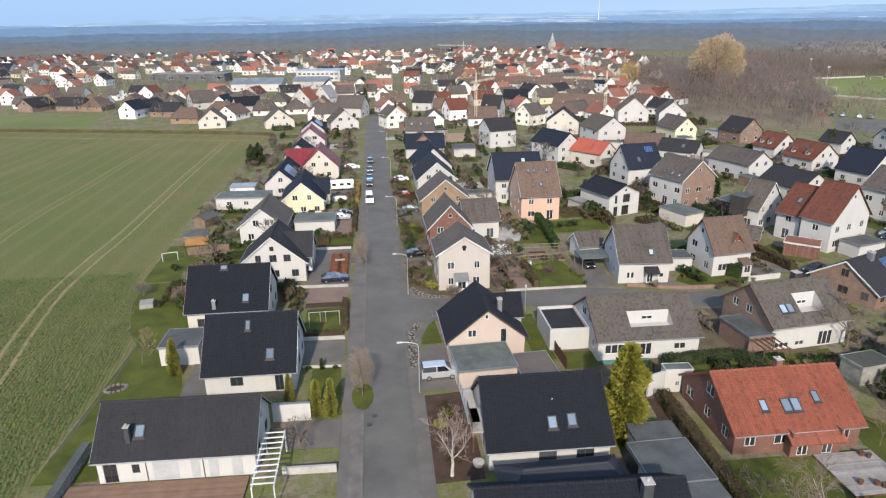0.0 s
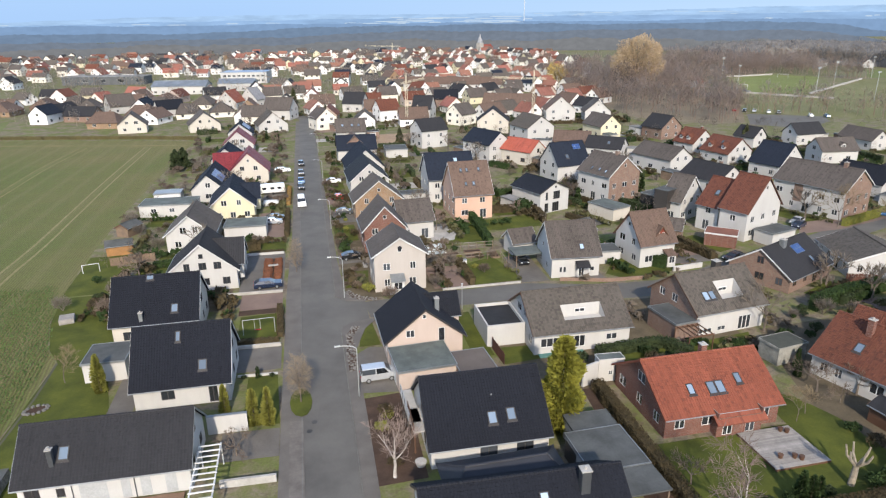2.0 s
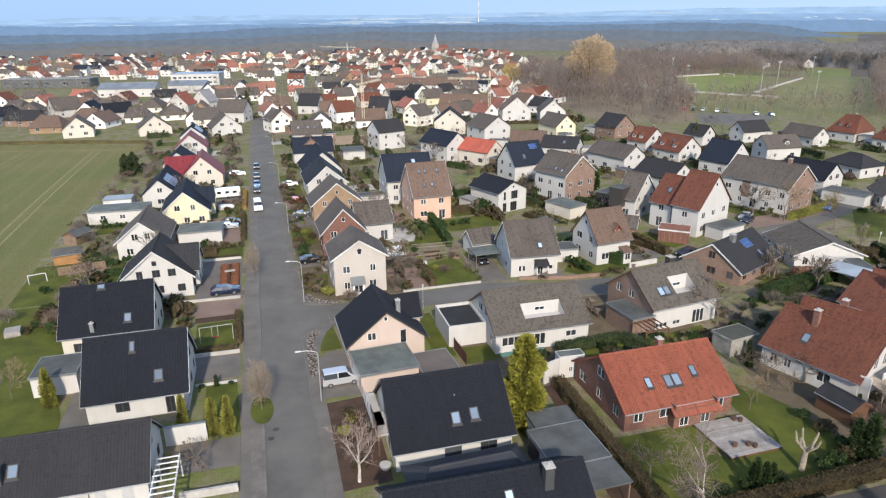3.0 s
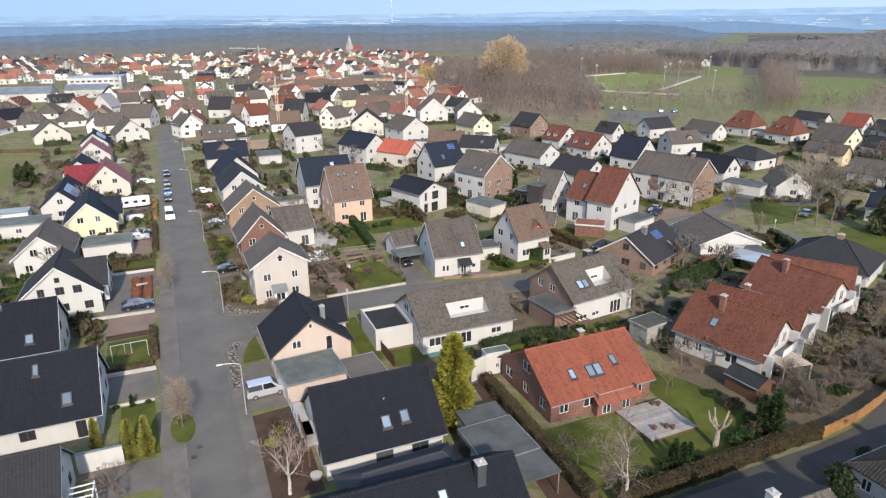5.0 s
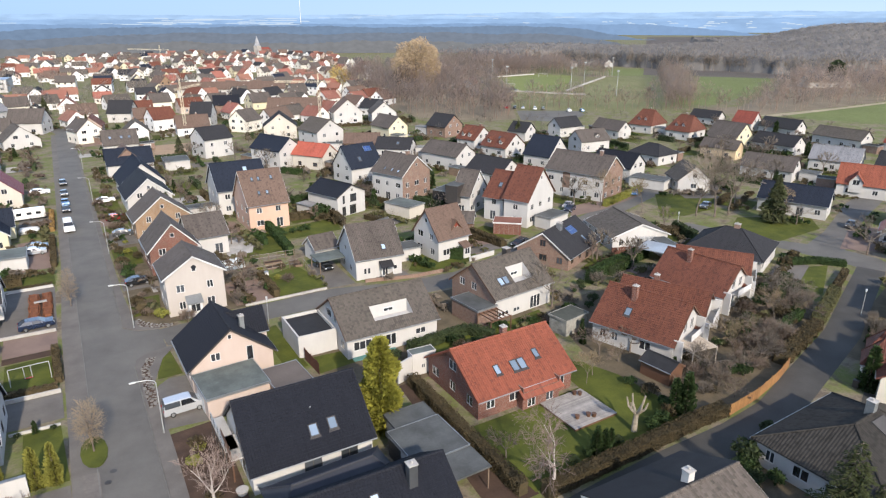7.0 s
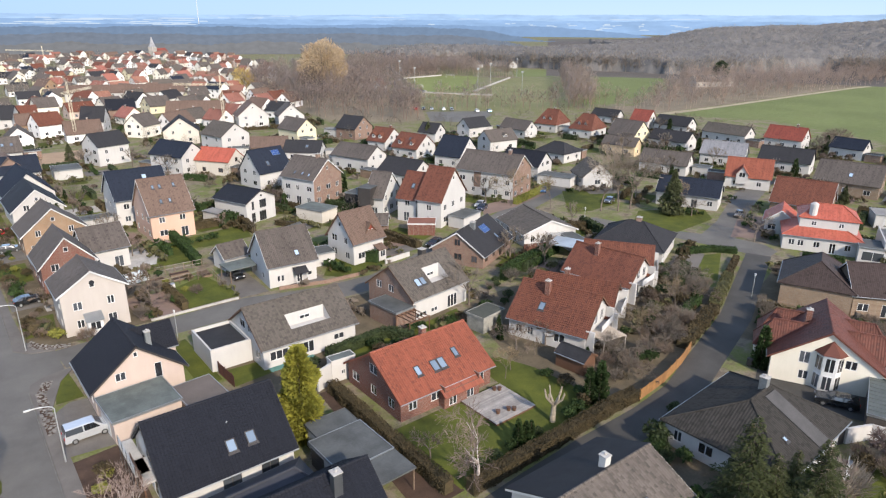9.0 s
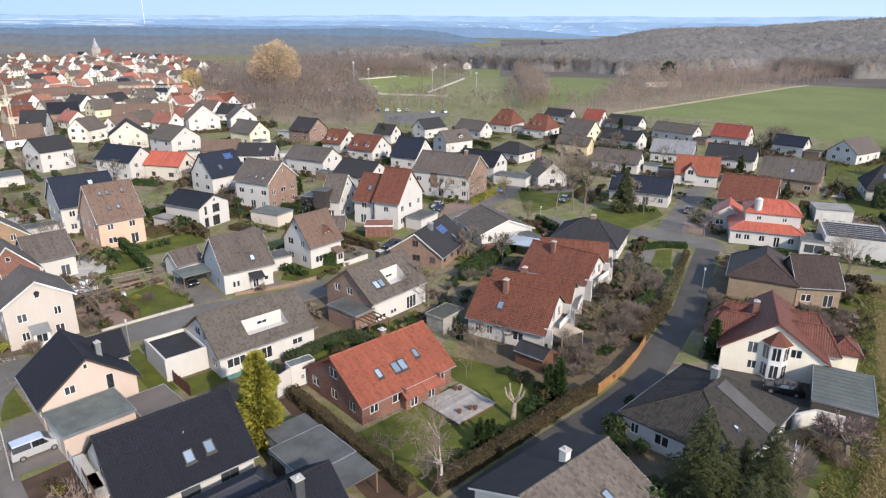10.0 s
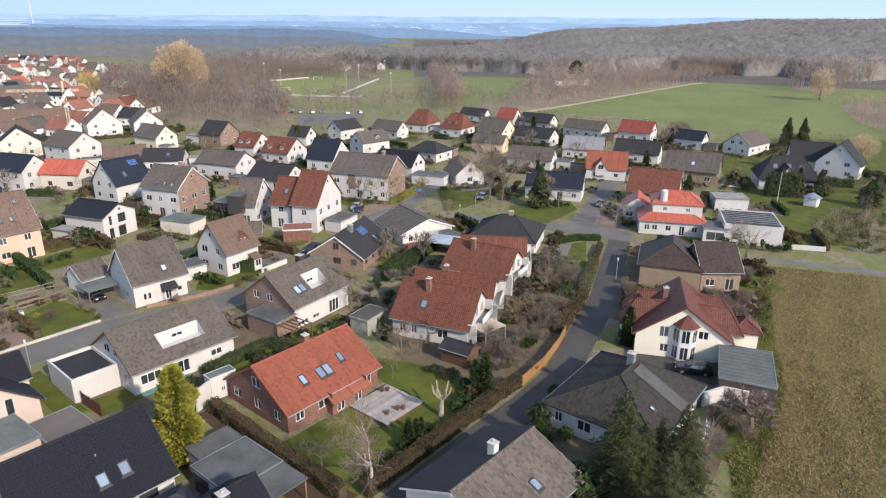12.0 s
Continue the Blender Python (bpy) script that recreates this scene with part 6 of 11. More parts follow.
house("dark brick shed with a brown roof", 71.5, 112.0, 320, 7.0, 5.0, 2.4, 4.2, BRICK_B, T_DBROWN, seed=173, wins={"E": [], "F": [], "A": [], "B": []}, name="shed")
house("small white gabled shed with a grey roof", 52.5, 113.5, 20, 7.0, 5.0, 2.6, 4.6, WHITE, FELT, seed=174, wins={"E": [], "F": [], "A": [], "B": []}, name="shed")

# ---- parts that single houses carry ----
def on_house(label):
    return HOUSES[label]


def porch(label, u, side, w, d, h, roofmat, posts=True, box_mat=None):
    """A small roof before a door, on posts or over a glazed lobby."""
    ob, L, W, he, hr = on_house(label)
    m = {"E": Matrix.Translation((u, -W / 2 + 0.5, 0)), "A": Matrix.Translation((-L / 2 + 0.35, u, 0)) @ Matrix.Rotation(-math.pi / 2, 4, "Z"), "B": Matrix.Translation((L / 2 - 0.35, u, 0)) @ Matrix.Rotation(math.pi / 2, 4, "Z")}[side]
    bm = bmesh.new()
    v = [bm.verts.new(p) for p in ((-w / 2 - 0.2, 0.02, h + 0.75), (w / 2 + 0.2, 0.02, h + 0.75), (w / 2 + 0.2, -d - 0.25, h), (-w / 2 - 0.2, -d - 0.25, h))]
    r = bmesh.ops.extrude_face_region(bm, geom=[bm.faces.new(v)])
    for g in r["geom"]:
        if isinstance(g, bmesh.types.BMVert):
            g.co.z -= 0.12
    bmesh.ops.recalc_face_normals(bm, faces=bm.faces[:])
    roof_uv(bm)
    part("porch_roof", bm, roofmat, ob, m=m)
    if box_mat:
        pw_ = part("porch_wall", box_bm(-w / 2, -d, -0.2, w / 2, 0.0, h + 0.02), box_mat, ob, m=m)
        part("window", far_window_mesh(w * 0.7, h - 1.0, FRAME_W), None, ob, m=m @ Matrix.Translation((0, -d - 0.01, 0.8)))
    else:
        for sx in (-1, 1):
            part("porch_post", box_bm(sx * w / 2 - 0.06, -d - 0.05, -0.1, sx * w / 2 + 0.06, -d + 0.07, h), FRAME_W, ob, m=m)


porch("white house with a steep brown tiled roof", 1.1, "E", 2.0, 1.3, 2.25, T_DARK)
porch("white gabled house with brown roof and red timber dormer", 2.1, "E", 1.7, 1.5, 2.3, T_BROWN, box_mat=WHITE)
porch("pale salmon two-storey gabled house with a dark brown roof", 0.6, "A", 2.0, 1.5, 2.3, METAL, box_mat=FRAME_W)
ob, L, W, he, hr = on_house("pale salmon two-storey gabled house with a dark brown roof")
rb_ = bmesh.new()
tube(rb_, (-L / 2 + 0.30, 0, hr - 1.9), (-L / 2 + 0.42, 0, hr - 1.9), 0.36, 0.36, 16)
part("round_window", rb_, GLASS, ob, "small dark round attic window")
for lb in ("white semi-detached house with a rust-brown tiled roof", "white semi-detached house with a rust-brown roof, set back", "white semi-detached house with a rust-red tiled roof", "white semi-detached house with a rust-red roof, stepped back"):
    ob, L, W, he, hr = on_house(lb)
    e = L / 2 - 0.35
    part("balcony_wall", box_bm(e - 0.1, -W / 2 + 0.75, -0.2, e + 1.15, -W / 2 + 1.1, 3.6, bevel=0.03), WHITE, ob)
    part("balcony", box_bm(e - 0.1, -1.7, 2.45, e + 1.2, 2.6, 2.62), CONCRETE, ob)
    part("balcony_rail", box_bm(e + 1.12, -1.7, 2.62, e + 1.2, 2.6, 3.5), FRAME_W, ob)
    part("balcony_wall", box_bm(e - 0.1, 2.6, -0.2, e + 1.2, 2.85, 4.6, bevel=0.03), WHITE, ob)
# balcony of the large black-roofed house, and the low roof along its eave
ob, L, W, he, hr = on_house("white house with a large black tiled roof")
e = -L / 2 + 0.35
part("balcony", box_bm(e - 1.3, -2.6, 2.5, e + 0.05, 1.6, 2.66), CONCRETE, ob)
for i in range(5):
    part("balcony_post", box_bm(e - 1.28, -2.55 + i * 1.0, 2.66, e - 1.22, -2.49 + i * 1.0, 3.6), FRAME_B, ob)
for z in (2.85, 3.1, 3.35, 3.58):
    part("balcony_board", box_bm(e - 1.33, -2.6, z, e - 1.28, 1.6, z + 0.16), FRAME_B, ob)
for y in (-2.5, 1.5):
    part("balcony_pillar", box_bm(e - 1.25, y - 0.07, -0.1, e - 1.11, y + 0.07, 2.5), FRAME_B, ob)
vent = bmesh.new()
tube(vent, (0, 0, -0.05), (0, 0, 0.35), 0.06, 0.06, 8)
part("vent_pipe", vent, STEEL, ob, m=slope_m(L, W, he, hr, "E", 0.8, 0.36))
# stair strip of the apartment house
ob, L, W, he, hr = on_house("white apartment house with brick gable and dark roof")
part("stair_panel", box_bm(-3.1, -W / 2 + 0.44, 2.3, -1.1, -W / 2 + 0.52, he - 0.05), BRICK_B, ob, "brown panel round the stair windows")
house("white house wing with a lower red-brown roof", 86.6, 115.9, 292.5, 5.6, 11.0, 5.2, 10.6, WHITE, T_RUST, near=1, seed=181, trim=FRAME_B, sky=[("E", 0.5, 0.5, 0.9, 1.2)])
# shutters and downpipes of the bungalow by the field
ob, L, W, he, hr = on_house("white rendered bungalow with an anthracite tiled roof")
ye = -(W / 2 - 0.5)
SHUTTER = surface("pale_grey_shutter", (0.36, 0.37, 0.37), (0.31, 0.32, 0.32), rough=0.6, big=0.8, bumpy=0.05)
for u0, u1 in ((-2.3, 0.1), (1.3, 2.1), (3.0, 3.9), (5.2, 6.2)):
    part("shutter", box_bm(u0, ye - 0.035, 0.12, u1, ye + 0.02, 2.5), SHUTTER, ob, "pale grey shutter over a glass door")
for u in (-2.9, 2.5):
    dp = bmesh.new()
    tube(dp, (u, ye - 0.06, 0.0), (u, ye - 0.06, 2.5), 0.045, 0.045, 7)
    tube(dp, (u, ye - 0.06, 2.5), (u, -W / 2 - 0.02, he - 0.12), 0.045, 0.045, 7)
    part("downpipe", dp, DARK_ZINC, ob)
# black timber box on the slope of a gabled house
ob, L, W, he, hr = on_house("white gabled house with a dark brown roof")
part("box_dormer", box_bm(-L / 2 - 0.6, -W / 2 - 1.2, 2.8, -L / 2 + 2.6, -1.6, 6.9), FRAME_D, ob, "flat-topped black timber dormer")
part("dormer_roof", box_bm(-L / 2 - 0.7, -W / 2 - 1.3, 6.9, -L / 2 + 2.7, -1.5, 7.02), FELT, ob)
# lean-to beside the villa
house("low red hipped annexe of the villa", 90.9, 19.3, 25, 4.6, 4.2, 2.4, 3.9, VILLA, T_VILLA, seed=182, hip=1.9, name="annexe", wins={"E": [], "F": [], "A": [], "B": []})


# ---- vegetation ----
class Soup:
    """Collects triangles and quads for one mesh."""

    def __init__(self):
        self.v, self.f = [], []

    def seg(self, p, q, r0, r1, n=4):
        d = (q - p)
        if d.length < 1e-5:
            return
        d = d.normalized()
        a = d.orthogonal().normalized()
        b = d.cross(a)
        o = len(self.v)
        for c, r in ((p, r0), (q, r1)):
            for i in range(n):
                t = 2 * math.pi * i / n
                self.v.append(tuple(c + (a * math.cos(t) + b * math.sin(t)) * r))
        for i in range(n):
            self.f.append((o + i, o + (i + 1) % n, o + n + (i + 1) % n, o + n + i))

    def quad(self, c, u, w):
        o = len(self.v)
        self.v += [tuple(c - u - w), tuple(c + u - w), tuple(c + u + w), tuple(c - u + w)]
        self.f.append((o, o + 1, o + 2, o + 3))

    def leaf(self, c, u, w):
        o = len(self.v)
        self.v += [tuple(c - u), tuple(c + w), tuple(c + u), tuple(c - w)]
        self.f.append((o, o + 1, o + 2, o + 3))

    def mesh(self, name, *mats):
        me = bpy.data.meshes.new(name)
        me.from_pydata(self.v, [], self.f)
        for m in mats:
            me.materials.append(m)
        return me


def rand_dir(rng):
    z = rng.uniform(-1, 1)
    t = rng.uniform(0, 2 * math.pi)
    s = math.sqrt(1 - z * z)
    return Vector((s * math.cos(t), s * math.sin(t), z))


def bare_meshes(seed, h, spread=0.5, levels=5, fork=0.3, thick=0.02, twig=0.012, bark=None, twigs=None, kids=(2, 3), droop=0.0):
    """A leafless tree: trunk and limbs, and a crown of twigs."""
    rng = random.Random(seed)
    wood, fine = Soup(), Soup()

    def grow(p, d, ln, r, lev):
        n = 3 if lev < levels else 2
        for i in range(n):
            q = p + d * (ln / n)
            r1 = max(twig, r * 0.86)
            (wood if lev < 3 else fine).seg(p, q, r, r1, 6 if lev == 0 else 4 if lev < 3 else 3)
            p, r = q, r1
            d = (d + rand_dir(rng) * 0.14 + Vector((0, 0, 0.05 - droop * lev * 0.05))).normalized()
            if lev and lev < levels and rng.random() < 0.7:
                side = (d + rand_dir(rng) * 0.9).normalized()
                grow(p, side, ln * rng.uniform(0.4, 0.6), r * 0.5, max(lev + 1, 3))
        if lev < levels:
            for _ in range(rng.randint(*kids) + (lev == 0)):
                nd = (d + rand_dir(rng) * spread * (1.5 if lev == 0 else 1.1)).normalized()
                nd.z = max(nd.z, -0.1 - droop)
                grow(p, nd.normalized(), ln * rng.uniform(0.62, 0.86), r * 0.62, lev + 1)

    grow(Vector((0, 0, -0.1)), Vector((0, 0, 1)), h * fork, h * thick, 0)
    top = max(v[2] for v in fine.v + wood.v)
    k = h / top
    for s in (wood, fine):
        s.v = [(x * k, y * k, z * k) for x, y, z in s.v]
    return wood.mesh("trunk", bark or BARK), fine.mesh("crown", twigs or TWIG)


def tree(label, x, y, meshes, size=1.0, turn=0.0, group="", name="tree", category="tree", z=0.0):
    ob = thing(name, pose(x, y, z, 0, 0, turn), label, category, group)
    ob.scale = (size, size, size)
    part("trunk", meshes[0], None, ob)
    part("crown", meshes[1], None, ob)
    return ob


def conifer_meshes(seed, h, r, leaf, n=1800, size=0.34, taper=1.0, bark=None, base=0.03, curl=0.35, tier=0.0):
    """A dense evergreen of drooping leaf sprays round a trunk."""
    rng = random.Random(seed)
    tr, cr = Soup(), Soup()
    tr.seg(Vector((0, 0, -0.1)), Vector((0, 0, h * 0.92)), h * 0.018 + 0.05, 0.03, 6)
    for i in range(n):
        k = rng.random() ** 0.75
        z = h * (base + (1 - base) * (1 - k) ** 1.0)
        k = 1 - (z / h - base) / (1 - base)
        a = rng.uniform(0, 2 * math.pi)
        lump = 1 + 0.2 * math.sin(z * 1.7 + seed + 2 * a) + 0.16 * math.sin(3 * a + z * 0.9 + seed) + tier * ((z * 0.9 + 0.2 * math.sin(a * 2 + seed)) % 1.0 - 0.5)
        rad = r * (min(1.0, k * 1.15) ** taper) * lump * rng.uniform(0.45, 1.05)
        out = Vector((math.cos(a), math.sin(a), 0))
        c = out * rad + Vector((0, 0, z))
        d = (out + Vector((0, 0, -curl + rng.uniform(-0.4, 0.5))) + rand_dir(rng) * 0.45).normalized()
        s = size * rng.uniform(0.6, 1.3)
        w = d.cross(rand_dir(rng)).normalized() * s * 0.45
        cr.leaf(c, d * s, w)
    for i in range(int(h * 6)):
        z = h * rng.uniform(base, 0.95)
        k = 1 - (z / h - base) / (1 - base)
        a = rng.uniform(0, 2 * math.pi)
        tr.seg(Vector((0, 0, z)), Vector((math.cos(a), math.sin(a), -0.1)) * r * k * 0.85 + Vector((0, 0, z)), 0.03, 0.012, 3)
    return tr.mesh("trunk", bark or BARK), cr.mesh("crown", leaf)


def shrub_mesh(seed, rx, ry, rz, leaf, n, size, twiggy=0.0, sticks=8):
    rng = random.Random(seed)
    s = Soup()
    for i in range(n):
        d = rand_dir(rng)
        d.z = abs(d.z) * 1.0 if d.z < -0.2 else d.z
        k = rng.uniform(0.55, 1.0) * (1 + 0.18 * math.sin(d.x * 5 + seed) * math.cos(d.y * 4))
        c = Vector((d.x * rx * k, d.y * ry * k, rz + d.z * rz * k))
        if rng.random() < twiggy:
            u = (d + Vector((0, 0, 0.7)) + rand_dir(rng) * 0.5).normalized() * size * 1.6
            s.leaf(c, u, u.cross(rand_dir(rng)).normalized() * 0.022)
        else:
            u = rand_dir(rng) * size
            s.leaf(c, u, u.cross(rand_dir(rng)).normalized() * size * 0.5)
    for i in range(sticks):
        d = rand_dir(rng)
        s.seg(Vector((0, 0, -0.05)), Vector((d.x * rx * 0.7, d.y * ry * 0.7, rz * (1.1 + 0.5 * abs(d.z)))), 0.035, 0.012, 3)
    return s.mesh("shrub", leaf)


def hedge(label, pts, w, h, leaf, seed=1, per=31, size=0.175, name="hedge"):
    """A clipped hedge along a line: a leafy skin over a dark core."""
    rng = random.Random(seed)
    s = Soup()
    base = Vector((*pts[0], 0))
    for p, q in zip(pts, pts[1:]):
        p, q = Vector((*p, 0)) - base, Vector((*q, 0)) - base
        ln = (q - p).length
        d = (q - p) / ln
        nn = Vector((-d.y, d.x, 0))
        k = max(1, int(ln / 1.2))
        for i in range(k):
            hh = h * rng.uniform(0.86, 0.95)
            a, b = p + d * (ln * i / k), p + d * (ln * (i + 1) / k)
            o = len(s.v)
            for c in (a, b):
                for sx, z in ((-1, -0.1), (1, -0.1), (0.85, hh), (-0.85, hh)):
                    s.v.append(tuple(c + nn * sx * w * 0.42 + Vector((0, 0, z))))
            s.f += [(o, o + 3, o + 7, o + 4), (o + 1, o + 5, o + 6, o + 2), (o + 3, o + 2, o + 6, o + 7), (o, o + 1, o + 2, o + 3), (o + 4, o + 7, o + 6, o + 5)]
        for i in range(int(ln * (2 * h + w) * per)):
            t = rng.uniform(0, 2 * h + w)
            c = p + d * rng.uniform(0, ln)
            wob = 1 + 0.12 * math.sin(c.x * 2.1 + c.y * 1.7 + seed)
            if t < h:
                c = c + nn * (-w / 2 * wob) + Vector((0, 0, t))
            elif t < 2 * h:
                c = c + nn * (w / 2 * wob) + Vector((0, 0, t - h))
            else:
                c = c + nn * (t - 2 * h - w / 2) + Vector((0, 0, h * (0.95 + 0.08 * wob * rng.random())))
            u = rand_dir(rng) * size * rng.uniform(0.6, 1.2)
            s.leaf(c, u, u.cross(rand_dir(rng)).normalized() * size * 0.5)
    ob = new(name, s.mesh("hedge", leaf))
    ob.matrix_basis = Matrix.Translation(base)
    return tagged(ob, label, "hedge")


LITTER = surface("leaf_litter", (0.23, 0.185, 0.132), (0.15, 0.125, 0.088), rough=0.95, big=0.06, fine=0.7, bumpy=0.5, dist=0.3, spec=0.1)


# ---- far woods: each one mass of bare trees that nobody could count ----
def tree_soup(rng, h, r, n, w, reach=0.075):
    """A bare tree of few faces: its points, faces and soft outward normals."""
    s = Soup()
    s.seg(Vector((0, 0, -2)), Vector((rng.uniform(-0.5, 0.5), rng.uniform(-0.5, 0.5), h * 0.7)), h * 0.012 + 0.05, 0.06, 3)
    for i in range(n):
        d = rand_dir(rng)
        k = rng.random() ** 0.4
        c = Vector((d.x * r * k, d.y * r * k, h * 0.62 + d.z * h * 0.38 * k))
        u = (Vector((d.x, d.y, 0.0)) * 0.8 + Vector((0, 0, 0.9 if reach < 0.1 else 0.3)) + rand_dir(rng) * (0.5 if reach < 0.1 else 1.0)).normalized() * rng.uniform(0.5, 1.3) * h * reach
        q = u.cross(rand_dir(rng)).normalized() * w * rng.uniform(0.6, 1.4)
        s.leaf(c, u, q if u.cross(q).dot(d + Vector((0, 0, 0.4))) < 0 else -q)
    v = np.array(s.v)
    nr = v * np.array((1 / r, 1 / r, 1 / (h * 0.4))) - np.array((0, 0, 0.55 * h / (h * 0.4)))
    nr = nr * 0.45
    nr[:, 2] += 1.0
    nr /= np.maximum(np.linalg.norm(nr, axis=1), 1e-6)[:, None]
    return v, s.f, nr


FINE_T = [tree_soup(random.Random(50 + i), 1.0 * hh, hh * rr, nn, ww) for i, (hh, rr, nn, ww) in enumerate([(16, 0.30, 84, 0.14), (18, 0.27, 86, 0.14), (13, 0.34, 78, 0.13), (20, 0.24, 92, 0.15), (9, 0.42, 66, 0.11)])]


def in_poly(x, y, poly):
    c = False
    for (x0, y0), (x1, y1) in zip(poly, poly[1:] + poly[:1]):
        if (y0 > y) != (y1 > y) and x < (x1 - x0) * (y - y0) / (y1 - y0) + x0:
            c = not c
    return c


def wood(label, poly, gap, mat, seed, size=(0.7, 1.1), rise=None, kinds=(0, 1, 2, 3), out=(), floor=True, kit=FINE_T, keep=None):
    """Bare woodland that fills an outline, as one mass."""
    rng = random.Random(seed)
    xs, ys = [p[0] for p in poly], [p[1] for p in poly]
    vs, fs, ns, off = [], [], [], 0
    x = min(xs)
    while x < max(xs):
        y = min(ys)
        while y < max(ys):
            px, py = x + rng.uniform(-0.5, 0.5) * gap, y + rng.uniform(-0.5, 0.5) * gap
            if in_poly(px, py, poly) and not any(in_poly(px, py, o) for o in out) and (keep is None or keep(px, py)):
                v, f, nr = kit[rng.choice(kinds)]
                a, k = rng.uniform(0, 6.28), rng.uniform(*size)
                ca, sa_ = math.cos(a) * k, math.sin(a) * k
                z = rise(px, py) if rise else 0.0
                w = np.stack([v[:, 0] * ca - v[:, 1] * sa_ + px, v[:, 0] * sa_ + v[:, 1] * ca + py, v[:, 2] * k + z], 1)
                vs.append(w)
                c1, s1_ = math.cos(a), math.sin(a)
                ns.append(np.stack([nr[:, 0] * c1 - nr[:, 1] * s1_, nr[:, 0] * s1_ + nr[:, 1] * c1, nr[:, 2]], 1))
                fs += [tuple(i + off for i in q) for q in f]
                off += len(v)
            y += gap
        x += gap
    if floor:
        sheet("forest_floor", poly, 0.05 + 0.003 * (seed % 7), LITTER, "brown leaf litter under bare trees", "woodland floor")
    me = bpy.data.meshes.new("woodland")
    me.from_pydata(np.concatenate(vs).tolist(), [], fs)
    me.materials.append(mat)
    me.shade_smooth()
    me.normals_split_custom_set_from_vertices(np.concatenate(ns).tolist())
    return tagged(new("woodland", me), label, "woodland", kind="stuff")


def polar(az, r):
    return (r * math.sin(radians(az)), r * math.cos(radians(az)))


def smooth(e0, e1, x):
    t = min(1.0, max(0.0, (x - e0) / (e1 - e0)))
    return t * t * (3 - 2 * t)


def hill_z(x, y):
    """The wooded hill beyond the eastern meadow."""
    r, az = math.hypot(x, y), math.degrees(math.atan2(x, y))
    top = float(np.interp(az, (48, 54, 57, 61, 65, 68, 72, 76, 81, 95, 110), (0, 4, 13, 27, 32, 30, 40, 45, 47, 42, 30)))
    return top * smooth(620, 1350, r)


hb = bmesh.new()
hv = {}
for i, r in enumerate(range(600, 2301, 100)):
    for j in range(0, 40):
        p = polar(48 + j * 2.5, r)
        z = hill_z(*p) * (1 - 0.5 * smooth(1500, 2300, r)) + 0.05
        hv[i, j] = hb.verts.new((p[0], p[1], z))
for i in range(17):
    for j in range(39):
        hb.faces.new((hv[i, j], hv[i, j + 1], hv[i + 1, j + 1], hv[i + 1, j]))
bmesh.ops.recalc_face_normals(hb, faces=hb.faces[:])
hme = mesh_of(hb, "hill")
hme.materials.append(surface("forest_floor", (0.125, 0.11, 0.097), (0.085, 0.075, 0.067), rough=0.95, big=0.02, fine=0.2, bumpy=0.5, dist=2.0, spec=0.1))
tagged(new("hill", hme), "long hill covered in leafless woodland", "hill", kind="structure")



